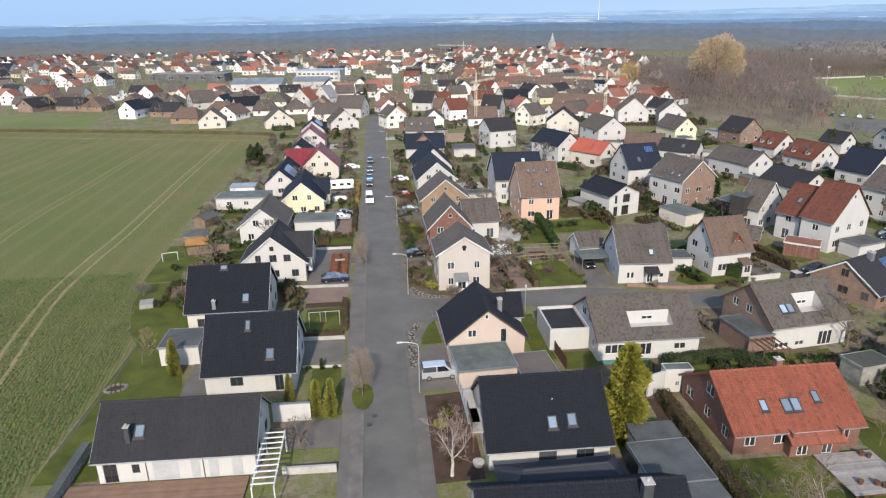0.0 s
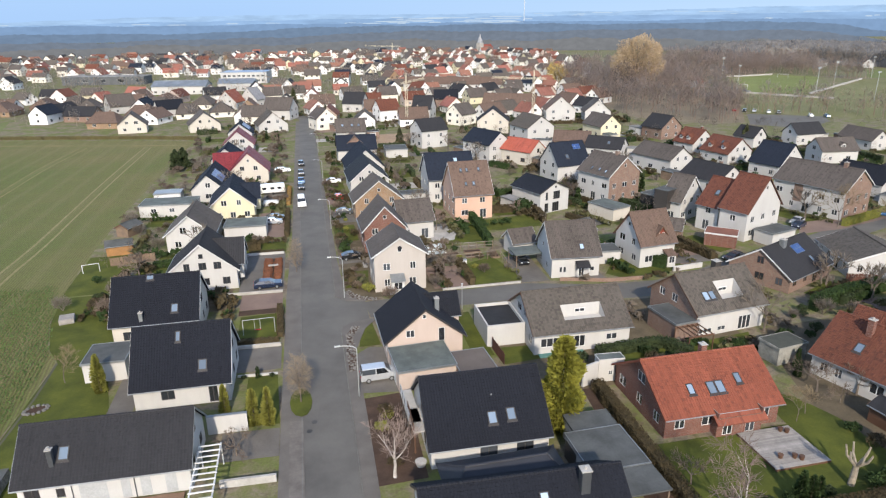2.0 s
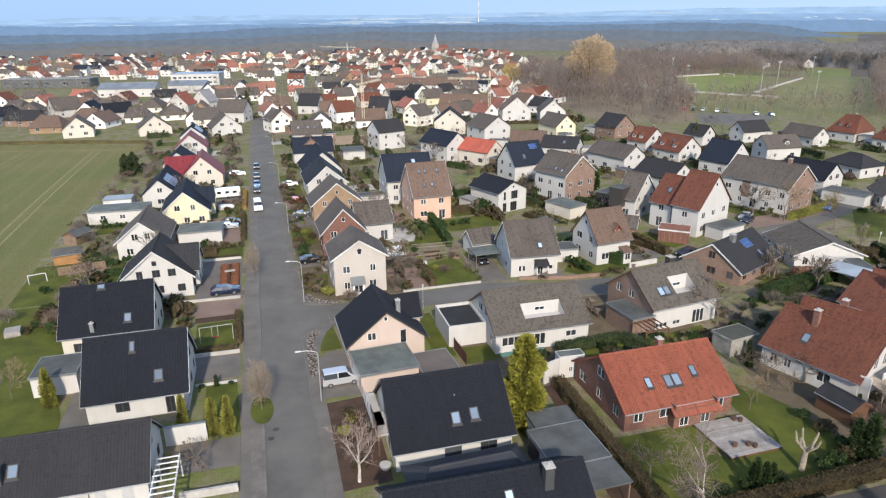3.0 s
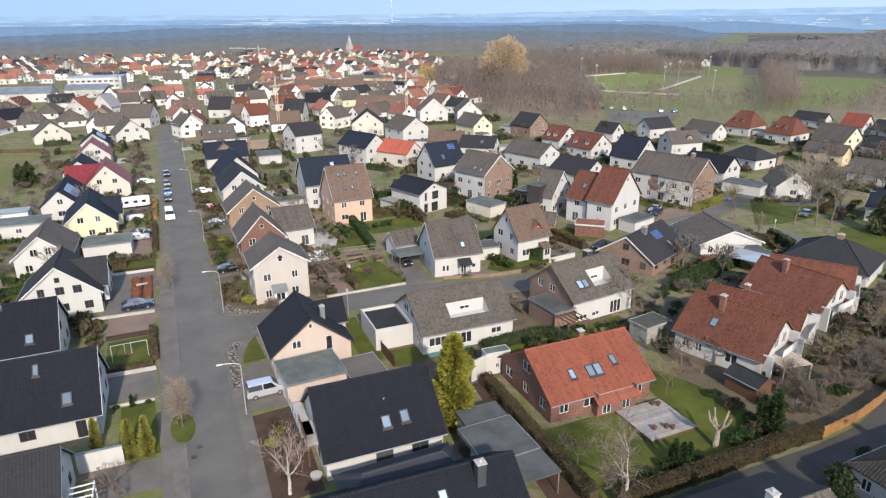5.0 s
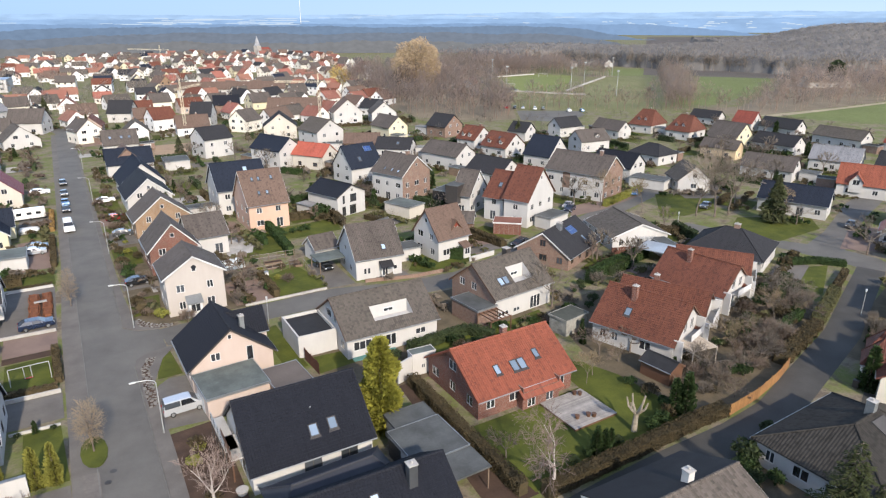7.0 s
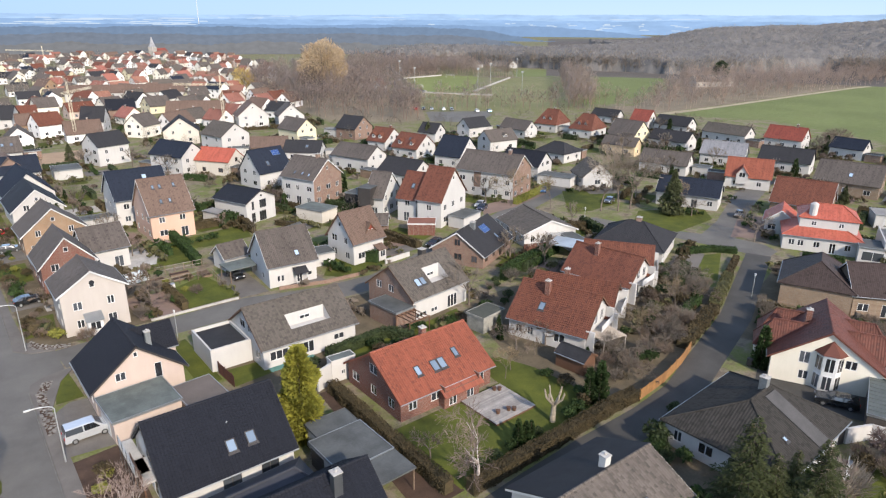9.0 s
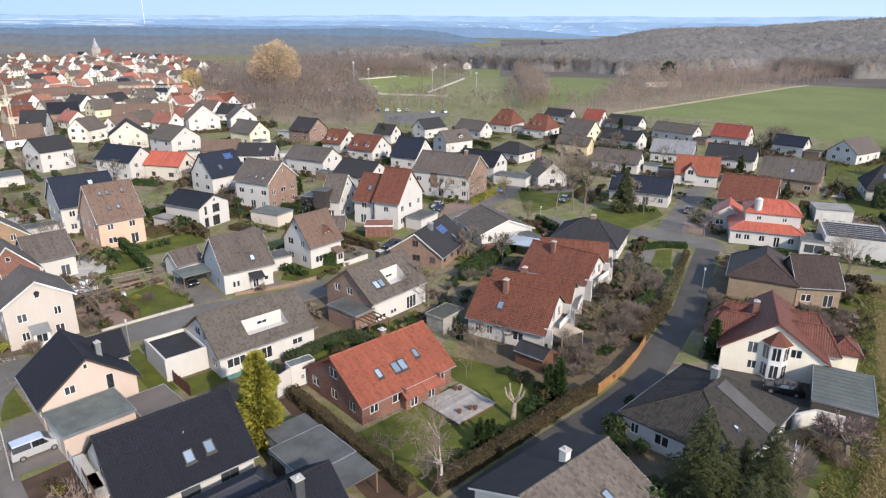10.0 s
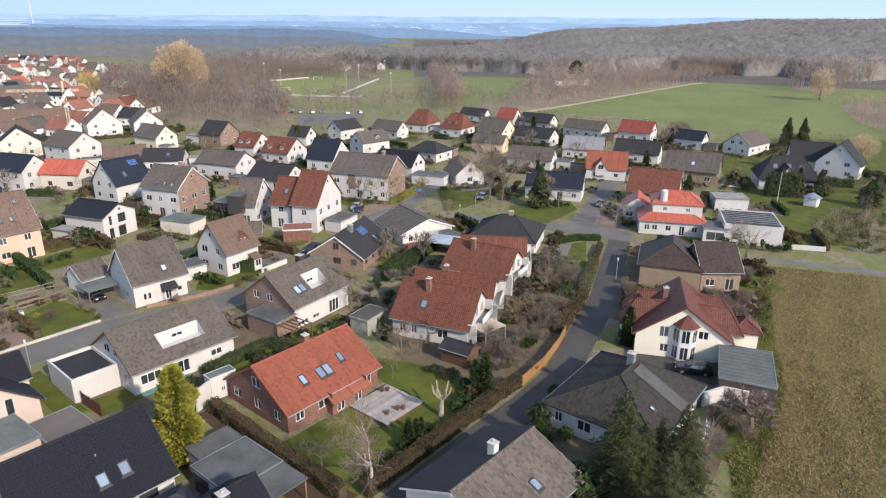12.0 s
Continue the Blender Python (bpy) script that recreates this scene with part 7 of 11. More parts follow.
def canopy(label, poly, cell, mat, seed, h=(13.0, 19.0), rise=None, gap=8.0):
    """The closed top of a far bare wood: domed crowns side by side, with twigs that stand out of them."""
    rg_ = np.random.default_rng(seed)
    px, py = np.array([p[0] for p in poly], float), np.array([p[1] for p in poly], float)

    def inside(x, y):
        c = np.zeros(x.shape, bool)
        for k in range(len(px)):
            x0, y0, x1, y1 = px[k - 1], py[k - 1], px[k], py[k]
            if y0 != y1:
                c ^= ((y0 > y) != (y1 > y)) & (x < (x1 - x0) * (y - y0) / (y1 - y0) + x0)
        return c

    x0, y0 = px.min() - cell, py.min() - cell
    nx, ny = int((px.max() - x0) / cell) + 3, int((py.max() - y0) / cell) + 3
    gx, gy = np.meshgrid(x0 + np.arange(nx) * cell, y0 + np.arange(ny) * cell, indexing="ij")
    gx, gy = gx + rg_.uniform(-0.3, 0.3, gx.shape) * cell, gy + rg_.uniform(-0.3, 0.3, gy.shape) * cell
    tx, ty = int(nx * cell / gap) + 4, int(ny * cell / gap) + 4
    cx = x0 + (np.arange(tx)[:, None] - 1 + rg_.uniform(0.1, 0.9, (tx, ty))) * gap
    cy = y0 + (np.arange(ty)[None, :] - 1 + rg_.uniform(0.1, 0.9, (tx, ty))) * gap
    ch = rg_.uniform(h[0] * 1.06, h[1] * 0.97, (tx, ty)) * (0.86 + 0.14 * np.sin(cx * 0.021 + seed) * np.cos(cy * 0.027))
    cr = gap * rg_.uniform(0.55, 0.85, (tx, ty))
    ix, iy = np.clip(((gx - x0) / gap + 1).astype(int), 1, tx - 2), np.clip(((gy - y0) / gap + 1).astype(int), 1, ty - 2)
    z = np.full(gx.shape, h[0] * 0.74)
    for dx in (-1, 0, 1):
        for dy in (-1, 0, 1):
            q, w = ix + dx, iy + dy
            d2 = ((gx - cx[q, w]) ** 2 + (gy - cy[q, w]) ** 2) / cr[q, w] ** 2
            z = np.maximum(z, ch[q, w] * (1 - 0.26 * d2))
    ins = inside(gx, gy)
    base = np.array([[rise(float(a), float(b)) for a, b in zip(ra, rb_)] for ra, rb_ in zip(gx, gy)]) if rise else np.zeros(gx.shape)
    z = np.where(ins, z + base, base - 0.5)
    idx = np.arange(nx * ny).reshape(nx, ny)
    use = ins[:-1, :-1] | ins[1:, :-1] | ins[1:, 1:] | ins[:-1, 1:]
    faces = np.stack([idx[:-1, :-1], idx[1:, :-1], idx[1:, 1:], idx[:-1, 1:]], -1)[use].tolist()
    vs = np.stack([gx, gy, z], -1).reshape(-1, 3).tolist()
    for x, y, hh, r in zip(cx[inside(cx, cy)], cy[inside(cx, cy)], ch[inside(cx, cy)], cr[inside(cx, cy)]):
        b0 = rise(float(x), float(y)) if rise else 0.0
        for k in range(7):
            a, d = rg_.uniform(0, 6.28), rg_.uniform(0, 0.8)
            c = (x + math.cos(a) * d * r, y + math.sin(a) * d * r, b0 + hh * (1 - 0.42 * d * d))
            lx, ly, w, up = math.cos(a) * d * 1.4, math.sin(a) * d * 1.4, rg_.uniform(0.12, 0.3), rg_.uniform(0.8, 2.2)
            o = len(vs)
            vs += [[c[0] - w, c[1] + w, c[2] - 1.0], [c[0] + w, c[1] - w, c[2] - 1.0], [c[0] + lx, c[1] + ly, c[2] + up]]
            faces.append([o, o + 1, o + 2])
    me = bpy.data.meshes.new("woodland")
    me.from_pydata(vs, [], faces)
    me.materials.append(mat)
    me.shade_smooth()
    return tagged(new("woodland", me), label, "woodland", kind="stuff")


def canopy_mat(name, a, b_, c_):
    """Bare crowns seen from afar: brown and grey by tree, streaked by their limbs."""
    m, n, l, b = base_mat(name, 0.95, 0, 0.1)
    geo = n.new("ShaderNodeNewGeometry").outputs["Position"]
    mp = n.new("ShaderNodeMapping")
    mp.inputs["Scale"].default_value = (1, 1, 0.3)
    l.new(geo, mp.inputs[0])
    big, mid, fine = noise_tex(n, l, geo, 0.012, 3.0), noise_tex(n, l, geo, 0.11, 3.0), noise_tex(n, l, mp.outputs[0], 0.7, 6.0, 0.75)
    c = ramp(n, l, mid, [(0.32, a), (0.5, b_), (0.68, c_)])
    c = mixc(n, l, 0.5, c, ramp(n, l, big, [(0.35, (0.74, 0.74, 0.76)), (0.65, (1, 1, 1))]), "MULTIPLY")
    c = mixc(n, l, 0.7, c, ramp(n, l, fine, [(0.32, (0.6, 0.6, 0.6)), (0.62, (1, 1, 1))]), "MULTIPLY")
    l.new(c, b.inputs["Base Color"])
    bump(n, l, b, fine, 0.35, 0.5)
    return m


CANOPY = canopy_mat("bare_crowns", (0.125, 0.122, 0.12), (0.152, 0.145, 0.138), (0.18, 0.165, 0.15))
TWIG_H = surface("grey_hill_twigs", (0.33, 0.30, 0.268), (0.235, 0.215, 0.196), rough=0.95, big=0.05, fine=1.5, thin=0.6)
wood("leafless brown wood beside the village and sports ground", [(150, 268), (172, 241), (188, 244), (206, 270), (228, 304), (250, 346), (262, 400), (300, 452), (372, 468), (430, 530), (400, 640), (260, 560), (200, 470), (165, 400), (158, 330)], 7.6, TWIG_W, 3, (0.7, 1.05), kinds=(0, 1, 2, 3, 4), kit=FINE_T)
wood("thin row of bare trees along the car park", [(186, 246), (204, 268), (232, 250), (264, 224), (276, 240), (240, 272), (208, 296)], 6.2, TWIG_W, 4, (0.5, 0.85), kinds=(0, 1, 3, 4), floor=False, kit=FINE_T)
wood("row of bare trees beside the training pitch", [(268, 226), (286, 216), (312, 240), (428, 344), (448, 372), (434, 376), (322, 272), (296, 252)], 5.6, TWIG_W, 5, (0.65, 1.0), kinds=(0, 1, 2, 3), floor=False, kit=FINE_T)
wood("bare trees behind the football pitch", [(318, 452), (372, 460), (392, 436), (402, 440), (430, 470), (470, 540), (440, 566), (390, 520), (340, 480)], 6.5, TWIG_W, 28, (0.6, 0.9), kinds=(0, 1, 2, 3), floor=False, kit=FINE_T)
wood("bare reddish trees at the end of the two pitches", [(388, 434), (396, 402), (414, 402), (410, 430)], 5.0, TWIG_W, 6, (0.65, 0.9), kit=FINE_T)
wood("tree belt between the green fields", [(285, 204), (296, 191), (351, 189), (439, 190), (544, 190), (659, 179), (694, 190), (684, 258), (620, 250), (592, 288), (572, 306), (510, 312), (444, 270), (380, 246), (318, 216), (298, 226)], 7.9, TWIG_W, 7, (0.5, 0.85), kit=FINE_T)
W_WIDE = [(664, 179), (694, 148), (640, 100), (720, 60), (820, -20), (1300, -120), (1400, 200), (1250, 560), (1000, 800), (860, 640), (640, 800), (480, 720), (430, 640), (450, 572), (482, 560), (512, 510), (522, 440), (548, 395), (552, 345), (575, 318), (640, 284), (684, 262), (690, 200)]
canopy("wide leafless wood behind the fields and up the hill", W_WIDE, 3.9, CANOPY, 8, (14.0, 19.0), hill_z, 8.5)
MID_T = [tree_soup(random.Random(90 + i), 1.0 * hh, hh * rr, nn, ww, 0.095) for i, (hh, rr, nn, ww) in enumerate([(16, 0.34, 60, 0.2), (14, 0.36, 56, 0.19), (12, 0.4, 52, 0.18), (9, 0.46, 44, 0.16)])]
wood("bare crowns standing out of the wide wood", W_WIDE, 22.0, TWIG_H, 26, (0.95, 1.2), rise=hill_z, floor=False, kit=MID_T, kinds=(0, 1))
wood("bare trunks along the edge of the far wood", [(446, 574), (480, 552), (508, 506), (518, 438), (544, 393), (548, 343), (573, 314), (640, 280), (644, 288), (580, 324), (558, 350), (554, 398), (528, 444), (516, 514), (486, 564), (452, 582)], 5.0, TWIG_WG, 24, (0.85, 1.1), floor=False, kit=FINE_T, kinds=(0, 1, 3))
wood("bare trunks along the wood at the meadow's end", [(662, 182), (694, 146), (640, 98), (646, 92), (706, 140), (704, 188), (684, 262), (676, 258)], 4.6, TWIG_WG, 25, (0.8, 1.1), floor=False, kit=FINE_T, kinds=(0, 1, 3), rise=hill_z)
wood("great rounded bare trees at the end of the meadow", [(535, 112), (548, 100), (524, 90), (600, 80), (720, 66), (720, 110), (640, 102), (570, 118)], 9.0, TWIG_WG, 10, (0.9, 1.3), kit=FINE_T)
wood("brown thicket along the meadow's edge", [(453, 66), (373, 44), (347, 30), (300, 18), (320, 0), (458, 40), (478, 58)], 4.6, TWIG_W, 11, (0.32, 0.6), kinds=(0, 2, 4), kit=FINE_T)
wood("bare trees among the far gardens", [(-420, 425), (-200, 366), (-120, 318), (-40, 300), (130, 345), (150, 400), (190, 480), (300, 760), (220, 900), (-60, 900), (-420, 800)], 20.5, TWIG_WG, 13, (0.4, 0.85), kinds=(0, 1, 2, 3), floor=False, kit=MID_T)

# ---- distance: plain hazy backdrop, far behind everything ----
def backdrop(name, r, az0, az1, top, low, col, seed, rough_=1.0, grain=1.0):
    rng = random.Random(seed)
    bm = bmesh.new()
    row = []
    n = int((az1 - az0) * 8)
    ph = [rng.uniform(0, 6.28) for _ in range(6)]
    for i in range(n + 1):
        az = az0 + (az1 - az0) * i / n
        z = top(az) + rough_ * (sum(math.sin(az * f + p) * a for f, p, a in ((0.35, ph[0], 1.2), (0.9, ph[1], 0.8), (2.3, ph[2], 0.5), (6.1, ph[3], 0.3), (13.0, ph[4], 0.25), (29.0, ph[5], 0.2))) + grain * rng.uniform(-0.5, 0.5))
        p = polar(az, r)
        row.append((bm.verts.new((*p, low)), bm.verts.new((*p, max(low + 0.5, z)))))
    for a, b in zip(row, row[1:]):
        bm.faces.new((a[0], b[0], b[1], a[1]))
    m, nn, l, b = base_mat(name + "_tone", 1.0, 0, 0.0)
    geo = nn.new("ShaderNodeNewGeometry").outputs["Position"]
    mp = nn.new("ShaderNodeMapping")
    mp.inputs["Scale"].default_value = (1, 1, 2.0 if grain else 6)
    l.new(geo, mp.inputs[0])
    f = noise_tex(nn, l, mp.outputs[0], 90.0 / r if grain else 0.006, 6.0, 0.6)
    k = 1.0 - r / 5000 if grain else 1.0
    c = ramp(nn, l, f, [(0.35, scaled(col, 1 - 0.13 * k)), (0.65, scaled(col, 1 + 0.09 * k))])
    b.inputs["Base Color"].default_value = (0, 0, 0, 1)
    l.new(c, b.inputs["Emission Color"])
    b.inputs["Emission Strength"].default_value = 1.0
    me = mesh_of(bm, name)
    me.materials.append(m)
    return tagged(new(name, me), "distant wooded land on the horizon, tinted blue for haze", "backdrop", kind="structure")


# haze put into the emission colours: bluer and paler ring by ring
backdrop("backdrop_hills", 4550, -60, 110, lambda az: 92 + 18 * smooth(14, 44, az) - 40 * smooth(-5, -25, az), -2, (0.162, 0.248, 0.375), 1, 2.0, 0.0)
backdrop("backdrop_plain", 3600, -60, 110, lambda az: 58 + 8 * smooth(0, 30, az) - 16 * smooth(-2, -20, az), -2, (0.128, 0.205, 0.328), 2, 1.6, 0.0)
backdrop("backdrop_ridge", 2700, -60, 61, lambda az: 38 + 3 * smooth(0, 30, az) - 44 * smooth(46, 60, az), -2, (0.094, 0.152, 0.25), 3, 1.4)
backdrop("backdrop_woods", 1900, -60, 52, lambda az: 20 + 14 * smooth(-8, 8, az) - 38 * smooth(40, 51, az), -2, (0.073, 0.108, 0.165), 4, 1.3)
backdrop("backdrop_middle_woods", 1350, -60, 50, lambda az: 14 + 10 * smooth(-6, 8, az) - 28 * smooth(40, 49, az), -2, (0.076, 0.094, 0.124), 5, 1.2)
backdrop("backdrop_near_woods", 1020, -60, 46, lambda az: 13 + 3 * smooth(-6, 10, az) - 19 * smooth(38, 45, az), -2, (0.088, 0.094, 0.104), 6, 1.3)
# pale fields and roofs of far towns: strips that glow, haze in their colour
PALE = base_mat("glowing_far_strips", 1.0, 0, 0.0)[0]
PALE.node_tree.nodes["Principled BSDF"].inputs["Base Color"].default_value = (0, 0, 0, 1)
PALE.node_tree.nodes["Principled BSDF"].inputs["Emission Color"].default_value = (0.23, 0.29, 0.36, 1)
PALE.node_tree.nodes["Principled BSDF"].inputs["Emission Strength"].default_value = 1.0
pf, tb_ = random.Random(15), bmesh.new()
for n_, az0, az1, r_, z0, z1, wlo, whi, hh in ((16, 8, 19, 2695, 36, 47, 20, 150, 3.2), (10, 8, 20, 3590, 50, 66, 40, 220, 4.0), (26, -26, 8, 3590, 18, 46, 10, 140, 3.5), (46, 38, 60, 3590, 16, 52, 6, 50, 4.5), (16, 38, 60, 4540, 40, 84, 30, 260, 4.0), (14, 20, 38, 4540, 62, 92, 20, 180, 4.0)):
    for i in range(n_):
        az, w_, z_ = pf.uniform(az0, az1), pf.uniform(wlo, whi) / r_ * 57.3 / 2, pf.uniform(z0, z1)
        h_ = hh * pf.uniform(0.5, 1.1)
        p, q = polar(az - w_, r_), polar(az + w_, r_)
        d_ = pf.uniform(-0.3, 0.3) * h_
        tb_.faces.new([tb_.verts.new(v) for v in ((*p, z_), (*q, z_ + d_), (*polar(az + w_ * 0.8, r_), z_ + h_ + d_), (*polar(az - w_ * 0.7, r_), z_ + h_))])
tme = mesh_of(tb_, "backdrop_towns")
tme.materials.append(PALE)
tagged(new("backdrop_towns", tme), "far fields and roofs as pale glowing strips on the hazy plain", "backdrop", kind="structure")
# pale sky above the horizon
sk = bmesh.new()
rows_ = [(sk.verts.new((*polar(a * 7.5, 4680), -20)), sk.verts.new((*polar(a * 7.5, 4680), 430))) for a in range(48)]
for i in range(48):
    a, b = rows_[i], rows_[(i + 1) % 48]
    sk.faces.new((b[0], a[0], a[1], b[1]))
m, n, l, b = base_mat("pale_sky", 1.0, 0, 0.0)
b.inputs["Base Color"].default_value = (0, 0, 0, 1)
sep_ = n.new("ShaderNodeSeparateXYZ")
l.new(n.new("ShaderNodeNewGeometry").outputs["Position"], sep_.inputs[0])
hz = mathn(n, l, "DIVIDE", sep_.outputs[2], 430.0)
sd = mathn(n, l, "ADD", mathn(n, l, "DIVIDE", sep_.outputs[0], 9360.0), 0.5)
c0 = ramp(n, l, hz, [(0.0, (0.155, 0.245, 0.39)), (0.12, (0.165, 0.258, 0.41)), (0.5, (0.172, 0.268, 0.42))])
c1 = ramp(n, l, hz, [(0.0, (0.245, 0.325, 0.42)), (0.5, (0.212, 0.305, 0.43))])
l.new(mixc(n, l, ramp(n, l, sd, [(0.45, (0, 0, 0)), (0.95, (1, 1, 1))]), c0, c1), b.inputs["Emission Color"])
b.inputs["Emission Strength"].default_value = 1.0
sme = mesh_of(sk, "backdrop_sky")
sme.materials.append(m)
tagged(new("backdrop_sky", sme), "pale blue hazy sky above the horizon", "sky", kind="structure")


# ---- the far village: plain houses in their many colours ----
# far haze put into the colours: walls brightened, red roofs washed out
WHITE_F, CREAM_F = render_wall("brightened_white_render", (0.70, 0.69, 0.67)), render_wall("brightened_cream_render", (0.66, 0.62, 0.54))
T_FRED = tiles("hazed_red_tiles", (0.235, 0.10, 0.074), (0.17, 0.075, 0.058), 0.75)
T_FORANGE = tiles("hazed_orange_tiles", (0.26, 0.125, 0.088), (0.19, 0.09, 0.066), 0.75)
T_FBRIGHT = tiles("hazed_bright_red_tiles", (0.30, 0.115, 0.084), (0.22, 0.085, 0.064), 0.7)
FAR_GROUP = "far houses of the village"
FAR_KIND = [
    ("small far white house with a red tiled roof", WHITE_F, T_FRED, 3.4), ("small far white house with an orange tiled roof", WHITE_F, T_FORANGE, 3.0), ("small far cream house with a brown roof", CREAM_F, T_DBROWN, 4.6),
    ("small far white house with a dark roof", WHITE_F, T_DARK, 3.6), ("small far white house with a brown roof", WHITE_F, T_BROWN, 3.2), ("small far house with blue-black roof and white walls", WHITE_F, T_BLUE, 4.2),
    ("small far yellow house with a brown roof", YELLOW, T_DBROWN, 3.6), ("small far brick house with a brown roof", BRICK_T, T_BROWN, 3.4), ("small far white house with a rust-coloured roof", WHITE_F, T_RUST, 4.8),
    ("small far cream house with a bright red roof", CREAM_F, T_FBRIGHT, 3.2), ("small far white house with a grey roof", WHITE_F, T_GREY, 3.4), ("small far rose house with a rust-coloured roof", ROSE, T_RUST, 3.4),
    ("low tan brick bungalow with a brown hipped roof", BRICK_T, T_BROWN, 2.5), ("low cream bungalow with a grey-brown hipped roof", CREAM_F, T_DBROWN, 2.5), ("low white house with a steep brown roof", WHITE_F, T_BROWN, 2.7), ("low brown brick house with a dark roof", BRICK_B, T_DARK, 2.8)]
rg = random.Random(5)
placed = [(f[0], f[1]) for f in FOOT]
VILLAGE = [(-560, 470), (-440, 420), (-200, 372), (-125, 345), (-95, 300), (-28, 272), (30, 268), (140, 280), (160, 312), (190, 420), (262, 560), (310, 720), (330, 930), (120, 1000), (-200, 960), (-560, 900)]
KEEP = [[(-190, 420), (-40, 420), (10, 480), (10, 560), (-190, 600)], [(-4, 262), (8, 262), (8, 345), (-4, 345)], [(20, 230), (54, 236), (52, 262), (20, 258)]]
made_far, spots = {}, []
y = 262.0
while y < 960:
    gap = 16.0 + (y - 260) * 0.016
    x = -560.0
    while x < 330:
        px, py = x + rg.uniform(-4.5, 4.5), y + rg.uniform(-4.5, 4.5)
        x += gap * rg.uniform(0.85, 1.35)
        if not in_poly(px, py, VILLAGE) or any(in_poly(px, py, k) for k in KEEP) or px < -0.72 * py - 40:
            continue
        if any((px - a) ** 2 + (py - b) ** 2 < 13.0 ** 2 for a, b in placed) or rg.random() < 0.10:
            continue
        placed.append((px, py))
        red = 0.6 if px > -260 and py > 330 else 0.4
        k = rg.choice((0, 1, 8, 9, 1, 0, 7, 11)) if rg.random() < red * 0.75 else rg.choice((2, 3, 4, 5, 6, 10, 2, 4, 2, 3, 10))
        if px < -24 and py < 385:
            k = rg.choice((12, 13, 14, 15, 12, 13, 5))
        ang = rg.choice((0, 90)) + rg.gauss(0, 9) + (20 if px > 60 else 0) + (-14 if px < -60 else 0)
        spots.append((px, py, k, ang))
    y += gap
spots.sort(key=lambda s: math.hypot(s[0], s[1]))
for px, py, k, ang in spots[:72]:
    lab, wl, rf, he = FAR_KIND[k]
    if k in made_far:
        copy_thing(made_far[k], pose(px, py, 0, 0, 0, ang))
        continue
    q = random.Random(100 + k)
    L, W = (q.uniform(10, 13), q.uniform(8.6, 10.5)) if k < 12 else (q.uniform(12, 15), q.uniform(10.5, 12))
    ob = house(lab, px, py, ang, L, W, he, he + W / 2 * (0.86 if k < 12 else 0.72), wl, rf, seed=200 + k, far=True, hip=3.0 if k in (12, 13) else 0.0, chim=[(2.0, 0.3, 0.6, 0.8)])
    ob["group"] = FAR_GROUP
    made_far[k] = ob
FV, FF, FM = [], [], []
far_mats = []
for px, py, k, ang in spots[72:]:
    lab, wl, rf, he = FAR_KIND[k]
    for m_ in (wl, rf, GLASS):
        if m_ not in far_mats:
            far_mats.append(m_)
    L, W = rg.uniform(9, 14), rg.uniform(8, 10.5)
    he = he * rg.uniform(0.9, 1.3)
    hr = he + W / 2 * rg.uniform(0.7, 1.0)
    mt = pose(px, py, 0, 0, 0, ang)

    def add(pts, faces, mat):
        o = len(FV)
        FV.extend(tuple(mt @ Vector(p)) for p in pts)
        FF.extend(tuple(i + o for i in f) for f in faces)
        FM.extend([far_mats.index(mat)] * len(faces))

    l, w = L / 2 - 0.4, W / 2 - 0.5
    zt = he + 0.4
    add([(-l, -w, -1), (l, -w, -1), (l, w, -1), (-l, w, -1), (-l, -w, zt), (l, -w, zt), (l, w, zt), (-l, w, zt), (-l, 0, hr - 0.1), (l, 0, hr - 0.1)],
        [(0, 1, 5, 4), (2, 3, 7, 6), (1, 2, 6, 9, 5), (3, 0, 4, 8, 7)], wl)
    a, b, r = L / 2, W / 2, hr
    add([(-a, -b, he), (a, -b, he), (a, 0, r), (-a, 0, r), (a, b, he), (-a, b, he), (-a, -b, he - 0.2), (a, -b, he - 0.2), (a, b, he - 0.2), (-a, b, he - 0.2), (a, 0, r - 0.2), (-a, 0, r - 0.2)],
        [(0, 1, 2, 3), (3, 2, 4, 5), (6, 7, 1, 0), (8, 9, 5, 4), (7, 10, 2, 1), (10, 8, 4, 2), (11, 6, 0, 3), (9, 11, 3, 5)], rf)
    for s in (-1, 1):
        for u in (-0.5, 0.0, 0.5):
            for z in ((1.0, 3.6) if he > 4.4 else (1.0,)):
                if rg.random() < 0.8:
                    x0, yy = u * L * 0.62, s * (w + 0.03)
                    add([(x0 - 0.6, yy, z), (x0 + 0.6, yy, z), (x0 + 0.6, yy, z + 1.2), (x0 - 0.6, yy, z + 1.2)], [(0, 1, 2, 3)], GLASS)
        for u in (-0.24, 0.24):
            for z in (1.0, 3.5):
                xx = s * (l + 0.03)
                add([(xx, u * W - 0.5, z), (xx, u * W + 0.5, z), (xx, u * W + 0.5, z + 1.2), (xx, u * W - 0.5, z + 1.2)], [(0, 1, 2, 3)], GLASS)
fme = bpy.data.meshes.new("village_houses")
fme.from_pydata(FV, [], FF)
for m_ in far_mats:
    fme.materials.append(m_)
fme.polygons.foreach_set("material_index", FM)
tagged(new("village_houses", fme), "many small far houses with white walls and red or brown roofs", "houses", kind="stuff")

